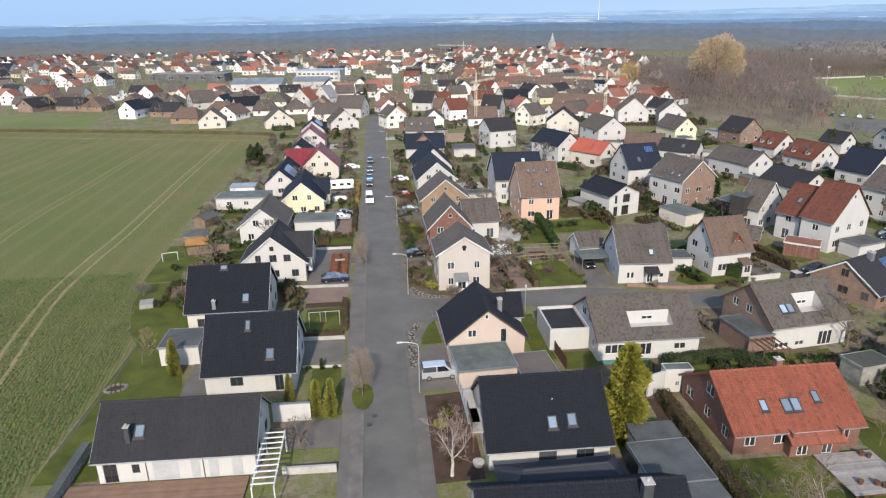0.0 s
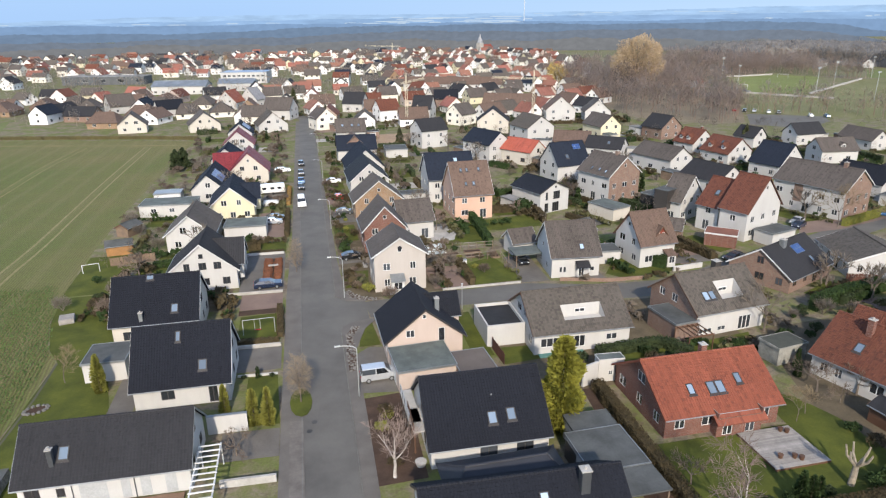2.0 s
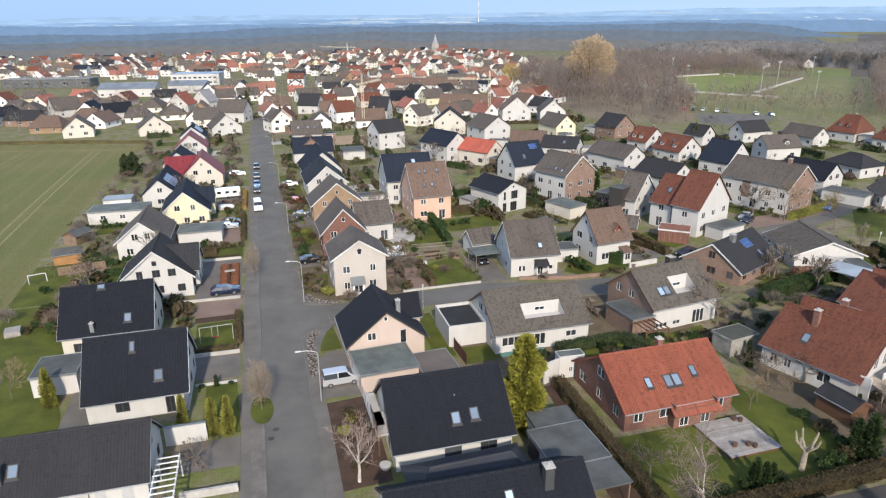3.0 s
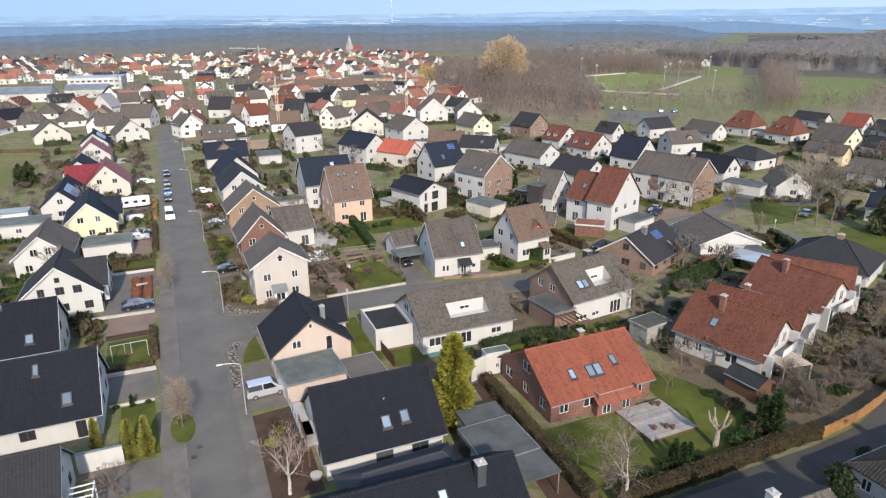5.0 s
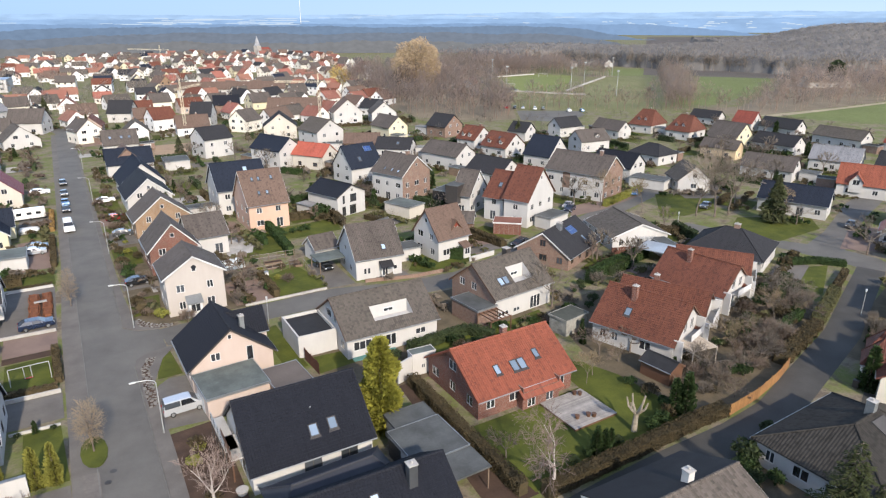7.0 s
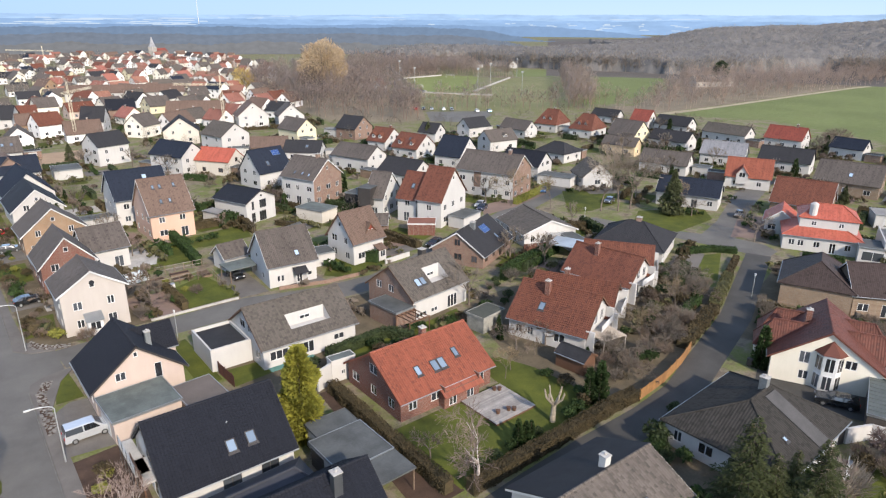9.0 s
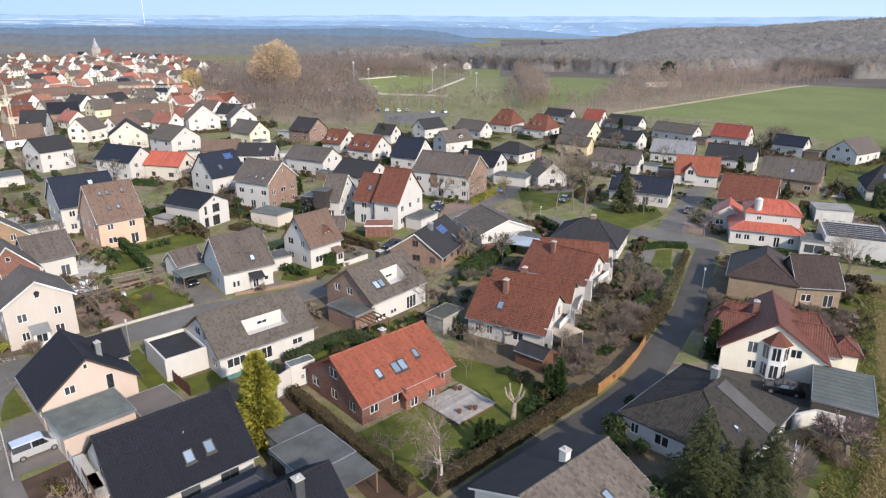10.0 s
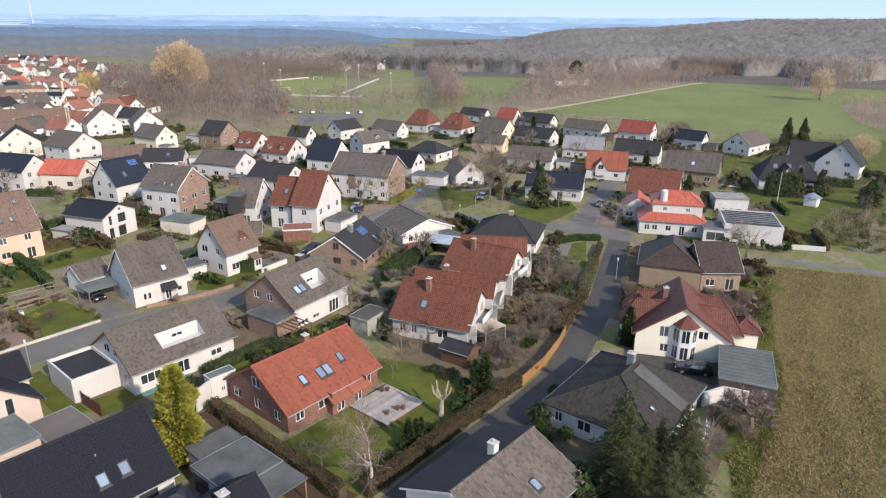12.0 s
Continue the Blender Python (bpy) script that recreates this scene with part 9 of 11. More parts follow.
if rest:
    vs, fs, off = [], [], 0
    base_ = [(np.array([v.co[:] for v in m_.vertices]), [tuple(p.vertices) for p in m_.polygons]) for m_ in (shrub_mesh(51, 1.2, 1.2, 0.9, TWIG, 90, 0.5, 1.0, 2), shrub_mesh(52, 1.0, 1.0, 0.8, LEAF_G, 90, 0.34, 0.0, 1))]
    for k, x, y, s in rest:
        v, f = base_[0 if k in (0, 1, 4) else 1]
        vs.append(v * s * 1.1 + np.array((x, y, 0)))
        fs += [tuple(i + off for i in q) for q in f]
        off += len(v)
    me_ = bpy.data.meshes.new("far_shrubs")
    me_.from_pydata(np.concatenate(vs).tolist(), [], fs)
    me_.materials.append(TWIG)
    tagged(new("far_shrubs", me_), "brown leafless shrubs in the farther gardens", "shrubs", kind="stuff")
for x, y, k, s in ((46.0, 22.0, 2, 2.4), (44.2, 21.2, 3, 2.0), (60.5, 14.6, 1, 1.7), (57.6, 17.2, 2, 1.9), (9.0, 97.8, 5, 1.6), (49.2, 136, 2, 2.2), (33.5, 68.2, 3, 1.2), (36.8, 68.8, 3, 1.3), (12.0, 100.2 - 6, 0, 1.2), (20.2, 84.8, 0, 1.2), (58.4, 33.0 - 3.6, 2, 1.8), (54.5, 30.8, 3, 2.0), (60.5, 32.2, 3, 1.4)):
    shrub(k, x, y, s, x * 31)
hedge("long clipped brown hedge between two plots", [(32.4, 61.5), (32.0, 50), (31.9, 38.6)], 1.3, 1.6, LEAF_B, 1, 70, 0.115)
hedge("clipped brown hedge along the lane", [(33.5, 37.4), (46, 37.4), (55.4, 37.6), (60.0, 37.4)], 1.4, 1.5, LEAF_B, 2, 70, 0.115)
hedge("tall green hedge beside a brick house", [(74.0, 74.6), (82, 77.0), (93.0, 79.0)], 1.6, 2.3, LEAF_G, 3)
hedge("clipped green-brown hedge round a garden", [(36.2, 136.2), (35.6, 125), (34.9, 114.8)], 1.3, 1.9, LEAF_G, 4)
hedge("clipped hedge behind a lawn", [(36.8, 137.4), (52, 136.8), (51.0, 127.0)], 1.2, 1.8, LEAF_B, 5)
hedge("low reddish-brown hedge by the street", [(69.6, 108.2), (73.6, 97.8)], 1.2, 1.0, LEAF_B, 6)
hedge("yellow-green clipped hedge by the street", [(111.8, 109.0), (121, 112.0), (131, 115.4)], 1.3, 1.6, surface("yellow_green_leaves", (0.2, 0.19, 0.03)), 7)
hedge("brown hedge before the little square", [(101, 88.6), (110.5, 85.4)], 1.6, 1.6, LEAF_B, 8)
hedge("dark green hedge in a garden", [(92.5, 52.2), (99.0, 54.8), (103.4, 57.2)], 1.7, 2.0, LEAF_D, 9)
hedge("low flat-topped hedge at the crossing", [(110.5, 63.0), (117.6, 60.0), (120.6, 56.2)], 1.6, 1.1, LEAF_G, 10)
hedge("ochre clipped hedge along the pavement", [(-4.4, 131), (-4.25, 150)], 0.9, 1.1, LEAF_B, 11)
hedge("ochre hedge in front of a yard", [(-4.1, 156), (-3.9, 172)], 0.9, 1.1, surface("ochre_leaves", (0.26, 0.16, 0.05), (0.17, 0.1, 0.035), rough=0.9, big=1.0, fine=6), 12)
hedge("low brown hedge between drives", [(-11.4, 121.2), (-4.9, 121.0)], 0.8, 0.7, LEAF_B, 13)
hedge("brown hedge in front of a playground lawn", [(-5.0, 84.6), (-5.2, 94.6)], 0.8, 1.0, LEAF_B, 14)
hedge("low hedge along a garden path", [(-11, 83.6), (-5.2, 83.4)], 0.9, 0.7, LEAF_B, 15)
hedge("green hedge at the field's far edge", [(-38.6, 262), (-62, 270), (-100, 279), (-156, 292)], 1.6, 1.1, surface("olive_hedge_leaves", (0.17, 0.145, 0.06), (0.11, 0.095, 0.045), rough=0.9, big=0.3, fine=4, thin=0.25), 16, 12, 0.3)
hedge("dark green garden hedge", [(36.0, 69.2), (46, 69.6), (48, 66)], 1.4, 1.4, LEAF_D, 17)
hedge("evergreen hedge by a white garage", [(62.2, 96.0), (59.4, 99.0)], 1.8, 2.2, LEAF_G, 18)
hedge("clipped green hedge beside the villa", [(84.5, 33.5), (92, 37.4)], 1.0, 1.2, LEAF_G, 19)
hedge("low flower-bed planting of reddish twigs", [(-7.6, 107.4), (-7.6, 117.2)], 1.4, 0.5, surface("rusty_groundcover", (0.20, 0.075, 0.035), (0.13, 0.05, 0.025), rough=0.9, big=1.0, fine=6), 20, 30, 0.14)
hedge("low flower-bed planting of rusty twigs", [(-5.8, 107.4), (-5.8, 117.2)], 1.2, 0.5, MATS["rusty_groundcover"], 21, 30, 0.14)


# ---- gardens round the farther houses: a lawn, hedges, small trees ----
ga = random.Random(123)
tree_pts = []
for fx, fy, fa, fL, fW in [f for f in FOOT if 96 < math.hypot(f[0], f[1]) < 300 and f[3] > 7][:110]:
    for side in ga.sample(((1, 0), (-1, 0), (0, 1), (0, -1)), 4):
        du, dv = side
        w, d = ga.uniform(6, 11), ga.uniform(5, 8)
        off = (fL if du else fW) / 2 + 0.8
        cu, cv = du * (off + d / 2), dv * (off + d / 2)
        hu, hv = (d / 2, w / 2) if du else (w / 2, d / 2)
        wp = lambda u, v: (fx + u * math.cos(fa) - v * math.sin(fa), fy + u * math.sin(fa) + v * math.cos(fa))
        cs = [wp(cu + a * hu, cv + b * hv) for a, b in ((-1, -1), (1, -1), (1, 1), (-1, 1))]
        if not all(free(x, y, 0.4) for x, y in cs + [wp(cu, cv)]) or any(-42 > x or (x < -26 and y < 90) for x, y in cs):
            continue
        kind = ga.random()
        if kind < 0.66:
            sheet("lawn", cs, 0.04 + ga.random() * 0.02, LAWN, "small green garden lawn beside a house", "lawn")
        elif kind < 0.86:
            sheet("terrace", cs, 0.05 + ga.random() * 0.02, ga.choice((PAVING, PAVING_R, CONCRETE)), "paved yard beside a house", "terrace")
        if ga.random() < 0.65:
            e0, e1 = ((1, -1), (1, 1)) if du > 0 else ((-1, -1), (-1, 1)) if du < 0 else ((-1, 1), (1, 1)) if dv > 0 else ((-1, -1), (1, -1))
            p, q = wp(cu + e0[0] * hu, cv + e0[1] * hv), wp(cu + e1[0] * hu, cv + e1[1] * hv)
            far_ = math.hypot(fx, fy) > 170
            hedge(*ga.choice((("clipped green hedge round a garden", [p, q], 1.1, ga.uniform(1.1, 1.9), LEAF_G), ("clipped brown hedge round a garden", [p, q], 1.1, ga.uniform(1.1, 1.8), LEAF_B), ("dark evergreen hedge round a garden", [p, q], 1.2, ga.uniform(1.4, 2.2), LEAF_D))), seed=int(fx * 7) % 97, per=7 if far_ else 18, size=0.3 if far_ else 0.22)
        for _ in range(ga.randint(0, 2)):
            x, y = wp(cu + ga.uniform(-1, 1) * hu, cv + ga.uniform(-1, 1) * hv)
            tree_pts.append((x, y))
for i, (x, y) in enumerate(tree_pts[:122]):
    k = ga.random()
    if k < 0.2:
        tree("narrow dark green garden conifer", x, y, thuja_s, ga.uniform(0.7, 1.4), i * 40, "column thujas", name="thuja", category="conifer")
    else:
        tree("small leafless garden tree by a house", x, y, ga.choice((fruit_s, fruit_t)), ga.uniform(0.7, 1.3), i * 47, "bare garden trees")

# brown small trees and tall bushes that fill the gardens behind
wood("small bare trees and bushes filling the gardens", [(12, 118), (34, 112), (60, 110), (110, 118), (150, 96), (150, 60), (200, 50), (262, 70), (285, 150), (262, 210), (190, 236), (160, 262), (150, 300), (120, 330), (20, 320)], 8.5, TWIG_G, 14, (0.18, 0.42), kinds=(2, 4, 4, 0), floor=False, kit=FINE_T, keep=lambda x, y: free(x, y, 1.2) and math.sin(x * 0.11) + math.sin(y * 0.13 + x * 0.05) > -0.7)
wood("bare trees and bushes behind the western houses", [(-40, 120), (-27, 110), (-24, 150), (-24, 250), (-12, 310), (-40, 300), (-40, 200)], 7.0, TWIG_G, 15, (0.18, 0.36), kinds=(2, 4, 4), floor=False, kit=FINE_T, keep=lambda x, y: free(x, y, 1.2))


# ---- hedges and bushes along the plots of the farther houses ----
def bush_mass(label, pts, mat, seed, n, size):
    rng = random.Random(seed)
    kit = []
    for i in range(4):
        m_ = shrub_mesh(seed + i, 0.75, 0.75, 0.62, mat, n, size, sticks=1)
        kit.append((np.array([v.co[:] for v in m_.vertices]), [tuple(p.vertices) for p in m_.polygons]))
        bpy.data.meshes.remove(m_)
    vs, fs, off = [], [], 0
    for x, y, s in pts:
        v, f = rng.choice(kit)
        a = rng.uniform(0, 6.28)
        ca, sa_ = math.cos(a) * s, math.sin(a) * s
        vs.append(np.stack([v[:, 0] * ca - v[:, 1] * sa_ + x, v[:, 0] * sa_ + v[:, 1] * ca + y, v[:, 2] * s * rng.uniform(0.8, 1.25)], 1))
        fs += [tuple(i + off for i in q) for q in f]
        off += len(v)
    me_ = bpy.data.meshes.new("garden_bushes")
    me_.from_pydata(np.concatenate(vs).tolist(), [], fs)
    me_.materials.append(mat)
    return tagged(new("garden_bushes", me_), label, "bushes", kind="stuff")


bu = random.Random(909)
BUSH = {0: [], 1: [], 2: [], 3: []}
for fx, fy, fa, fL, fW in [f for f in FOOT if 92 < math.hypot(f[0], f[1]) < 330 and f[3] > 7]:
    a_, b_ = fL / 2 + bu.uniform(2.5, 6.0), fW / 2 + bu.uniform(2.5, 6.0)
    for (u0, v0), (u1, v1) in (((-a_, -b_), (a_, -b_)), ((a_, -b_), (a_, b_)), ((a_, b_), (-a_, b_)), ((-a_, b_), (-a_, -b_))):
        if bu.random() < 0.1:
            continue
        kind, sz = bu.choice((0, 1, 1, 2, 3)), bu.uniform(0.6, 1.25)
        ln = math.hypot(u1 - u0, v1 - v0)
        k = int(ln / (0.85 * sz))
        t0, t1 = bu.uniform(0, 0.3), bu.uniform(0.7, 1.0)
        for i in range(k + 4):
            t = i / k
            if i >= k:    # single bushes inside the plot
                kind, t = bu.choice((0, 1, 2, 3)), bu.uniform(t0, t1)
                u, v = (u0 + (u1 - u0) * t) * bu.uniform(0.75, 1.0), (v0 + (v1 - v0) * t) * bu.uniform(0.75, 1.0)
                x, y = fx + u * math.cos(fa) - v * math.sin(fa), fy + u * math.sin(fa) + v * math.cos(fa)
                if x > -41 and (x > -26 or y > 95) and free(x, y, 0.7):
                    BUSH[kind].append((x, y, bu.uniform(0.5, 1.3)))
                continue
            if not t0 < t < t1 or bu.random() < 0.12:
                continue
            u, v = u0 + (u1 - u0) * t + bu.uniform(-0.3, 0.3), v0 + (v1 - v0) * t + bu.uniform(-0.3, 0.3)
            x, y = fx + u * math.cos(fa) - v * math.sin(fa), fy + u * math.sin(fa) + v * math.cos(fa)
            if x > -41 and (x > -26 or y > 95) and free(x, y, 0.5):
                BUSH[kind].append((x, y, sz * bu.uniform(0.75, 1.2)))
for kind, lb, mt in ((0, "evergreen bushes and hedges in the farther gardens", LEAF_G), (1, "brown bushes and hedges in the farther gardens", LEAF_B), (2, "bare grey bushes in the farther gardens", TWIG_G), (3, "olive bushes in the farther gardens", surface("olive_leaves", (0.12, 0.115, 0.045), (0.07, 0.068, 0.03), rough=0.85, big=0.7, fine=5, thin=0.25))):
    bush_mass(lb, BUSH[kind], mt, 700 + kind * 10, 12, 0.54)

wood("bare garden trees and bushes behind the flat-roofed annexe", [(150, 10), (166, -4), (214, 4), (232, 22), (214, 26), (190, 18), (160, 20)], 4.6, TWIG_G, 16, (0.2, 0.5), kinds=(2, 4, 4), floor=False, kit=FINE_T, keep=lambda x, y: free(x, y, 1.0))
wood("bare shrubs along the lane's gardens", [(60, 41.5), (76, 42.5), (98, 50.5), (102, 56), (94, 57.5), (82, 52), (70, 47), (60, 46)], 3.4, TWIG_G, 17, (0.12, 0.26), kinds=(4, 2), floor=False, kit=FINE_T, keep=lambda x, y: free(x, y, 0.6))
wood("brown bushes and small trees at the village's last gardens", [(205, 60), (222, 66), (256, 84), (290, 74), (318, 34), (300, 18), (262, 44), (232, 40), (214, 30)], 6.0, TWIG, 18, (0.16, 0.4), kinds=(2, 4, 4), floor=False, kit=FINE_T, keep=lambda x, y: free(x, y, 1.0))
hedge("dark clipped hedge round a villa's garden", [(205, 20), (222, 12), (236, 26), (228, 36)], 1.6, 1.8, LEAF_D, 31, 9, 0.3)
hedge("tall dark evergreen hedge before a villa", [(186, 40), (190, 33)], 3.4, 6.2, LEAF_D, 32, 10, 0.36)


hedge("brown leafless hedge between gardens and a lane", [(76.0, 40.9), (84.0, 42.8), (91.0, 44.7)], 1.9, 1.4, LEAF_B, 41, 24, 0.2)
hedge("low green and brown hedge along a lane", [(92.2, 45.2), (100.0, 48.0), (106.6, 50.5)], 1.7, 1.2, MATS["olive_leaves"], 42, 24, 0.2)
hedge("low trimmed hedge along a lane's corner", [(108.0, 51.1), (117.0, 54.4)], 1.1, 0.9, LEAF_B, 43, 24, 0.2)
for i, (x, y, k, s) in enumerate(((36.5, 39.7, 2, 0.8), (39.0, 39.6, 3, 0.9), (41.2, 39.8, 2, 0.7), (43.4, 39.6, 2, 0.95), (45.5, 39.7, 3, 0.8), (50.6, 39.8, 2, 0.9), (52.4, 39.9, 2, 1.0), (54.0, 40.4, 4, 0.9), (55.2, 42.0, 2, 0.9), (55.6, 44.6, 4, 1.0), (55.4, 47.4, 2, 0.8))):
    shrub(k, x, y, s, i * 57)
# ---- thicket between the last garden and the field path ----
def thicket(label, poly, mat, seed, count, lo, hi, n, size):
    rng = random.Random(seed)
    xs, ys = [p[0] for p in poly], [p[1] for p in poly]
    pts = []
    while len(pts) < count:
        x, y = rng.uniform(min(xs), max(xs)), rng.uniform(min(ys), max(ys))
        if in_poly(x, y, poly):
            pts.append((x, y, rng.uniform(lo, hi)))
    return bush_mass(label, pts, mat, seed, n, size)


EDGE = [(151, 22.5), (148, 18.5), (148, 13), (147, 4), (152, -6), (184, -2), (183, 12), (180, 18.5), (174, 22), (160, 24)]
wood("bare brown bushes and small trees of a thicket beside a field path", EDGE, 2.5, TWIG_W, 811, (0.17, 0.36), kinds=(2, 4, 4), floor=False, kit=FINE_T)
thicket("olive and ivy-grown bushes of a thicket beside a field path", EDGE, surface("olive_thicket_leaves", (0.17, 0.16, 0.065), (0.10, 0.10, 0.042), rough=0.9, big=0.4, fine=5, spec=0.15, thin=0.3), 812, 70, 0.7, 1.7, 90, 0.2)
thicket("low brown bushes behind a white garden wall", [(142.5, 28), (146, 23.2), (149.5, 22.8), (152, 26), (147, 29)], LEAF_B, 813, 12, 0.9, 1.5, 60, 0.3)
thicket("brown bushes at the corner of a field", [(119, 27), (118, 22.5), (121.5, 22.6), (126, 26), (124, 29.5)], LEAF_B, 814, 14, 0.8, 1.5, 70, 0.26)
tree("bare branching tree before a flat white building", 125.6, 28.6, oak, 0.62, 40, "meadow trees")
tree("dark evergreen tree in a garden's corner", 190.2, 16.4, conifer_meshes(37, 7.2, 2.6, LEAF_D, 700, 0.55, 0.6, base=0.08), 1.0, 0)
hedge("dark clipped garden hedge behind a villa", [(209, 29.5), (212.5, 23.4)], 2.0, 2.1, LEAF_D, 33, 9, 0.3)
hedge("long dark clipped hedge along a villa's lawn", [(226, 30.5), (232.5, 22.5)], 1.8, 1.9, LEAF_D, 34, 9, 0.3)
thicket("scrubby dark bushes on the verge of a field", [(92, 18.6), (95, 16.4), (111, 21), (110, 23.6)], LEAF_B, 815, 16, 0.5, 1.0, 70, 0.22)
thicket("green bushes beside a villa's garden", [(93, 21.5), (97, 20.5), (105, 24.5), (102, 28), (97, 25.5)], LEAF_G, 816, 10, 0.6, 1.2, 70, 0.2)


# ---- street furniture, vehicles and small things ----
def street_lamp(x, y, h, arm, turn, label="tall galvanised street lamp with a curved arm"):
    ob = thing("street_lamp", pose(x, y, 0, 0, 0, turn), label, "street lamp", "street lamps")
    bm = bmesh.new()
    tube(bm, (0, 0, -0.1), (0, 0, 1.0), 0.085, 0.08, 8)
    tube(bm, (0, 0, 1.0), (0, 0, h - 0.6), 0.065, 0.05, 8)
    part("pole", bm, STEEL, ob)
    ab = bmesh.new()
    pts = [(0, 0, h - 0.62)] + [(-arm * (1 - math.cos(a)), 0, h - 0.6 + 0.6 * math.sin(a)) for a in (0.35, 0.7, 1.05, 1.4, 1.57)]
    for p, q in zip(pts, pts[1:]):
        tube(ab, p, q, 0.045, 0.042, 7)
    part("arm", ab, STEEL, ob)
    hb_ = box_bm(-arm - 0.62, -0.13, h - 0.05, -arm + 0.02, 0.13, h + 0.07, bevel=0.03)
    part("lamp_head", hb_, surface("pale_lamp_plastic", (0.62, 0.62, 0.58), rough=0.4), ob, "pale plastic lamp head")


street_lamp(4.4, 66.6, 7.0, 1.9, 0)
street_lamp(4.9, 96.3, 7.2, 1.7, 0)
street_lamp(4.9, 133.9, 6.8, 1.7, 0)
street_lamp(5.2, 178.6, 6.4, 1.7, 0)
street_lamp(5.6, 224.0, 6.4, 1.7, 0)
street_lamp(5.9, 268.0, 6.4, 1.7, 0)
for x, y in ((22.3, 87.6), (110.9, 86.5), (100.9, 43.4), (89.0, 96.0), (150, 78.4)):
    ob = thing("path_lamp", pose(x, y, 0), "slim post lamp with a pale cylinder head", "street lamp", "post lamps")
    bm = bmesh.new()
    tube(bm, (0, 0, -0.1), (0, 0, 3.9), 0.06, 0.045, 8)
    part("pole", bm, STEEL, ob)
    bm = bmesh.new()
    tube(bm, (0, 0, 3.9), (0, 0, 4.35), 0.11, 0.16, 10)
    part("lamp_head", bm, FRAME_W, ob)

PAINT = {}


def paint(name, col, metal=0.3):
    if name not in PAINT:
        m, n, l, b = base_mat(name, 0.25, metal, 0.6)
        geo = n.new("ShaderNodeNewGeometry").outputs["Position"]
        f = noise_tex(n, l, geo, 3.0, 4.0)
        l.new(ramp(n, l, f, [(0.3, scaled(col, 0.9)), (0.7, col)]), b.inputs["Base Color"])
        b.inputs["Coat Weight"].default_value = 0.6
        PAINT[name] = m
    return PAINT[name]


RUBBER = surface("tyre_rubber", (0.025, 0.025, 0.026), rough=0.85)
RIM = surface("alloy_rim", (0.45, 0.46, 0.47), rough=0.3, metal=0.7, bumpy=0.02)
CARGLASS = glassy("car_glass", (0.02, 0.023, 0.027), 0.03)
LIGHT_R = surface("tail_light", (0.35, 0.02, 0.015), rough=0.2)
LIGHT_W = surface("headlight_glass", (0.7, 0.72, 0.74), rough=0.1)
PROFILES = {
    "hatchback": (4.1, 1.76, 1.46, [(0, .35), (0, .72), (.08, .95), (1.0, 1.02), (1.75, 1.44), (2.9, 1.46), (3.75, 1.08), (4.06, 1.0), (4.1, .6), (4.08, .32)], 0.98),
    "estate": (4.6, 1.8, 1.47, [(0, .35), (0, .7), (.1, .93), (1.15, 1.0), (1.95, 1.43), (3.6, 1.47), (4.35, 1.1), (4.55, 1.0), (4.6, .6), (4.57, .32)], 0.97),
    "van": (4.7, 1.86, 1.88, [(0, .38), (0, .8), (.12, 1.08), (.85, 1.2), (1.6, 1.82), (2.2, 1.88), (4.45, 1.86), (4.62, 1.2), (4.7, .7), (4.67, .36)], 1.15),
    "panel_van": (5.4, 2.0, 2.3, [(0, .42), (0, .9), (.15, 1.2), (.7, 1.32), (1.3, 2.2), (1.9, 2.3), (5.2, 2.28), (5.36, 1.3), (5.4, .7), (5.38, .4)], 1.3)}
CAR_MESH = {}
WINDOW_NAMES = ("windscreen", "rear_window")


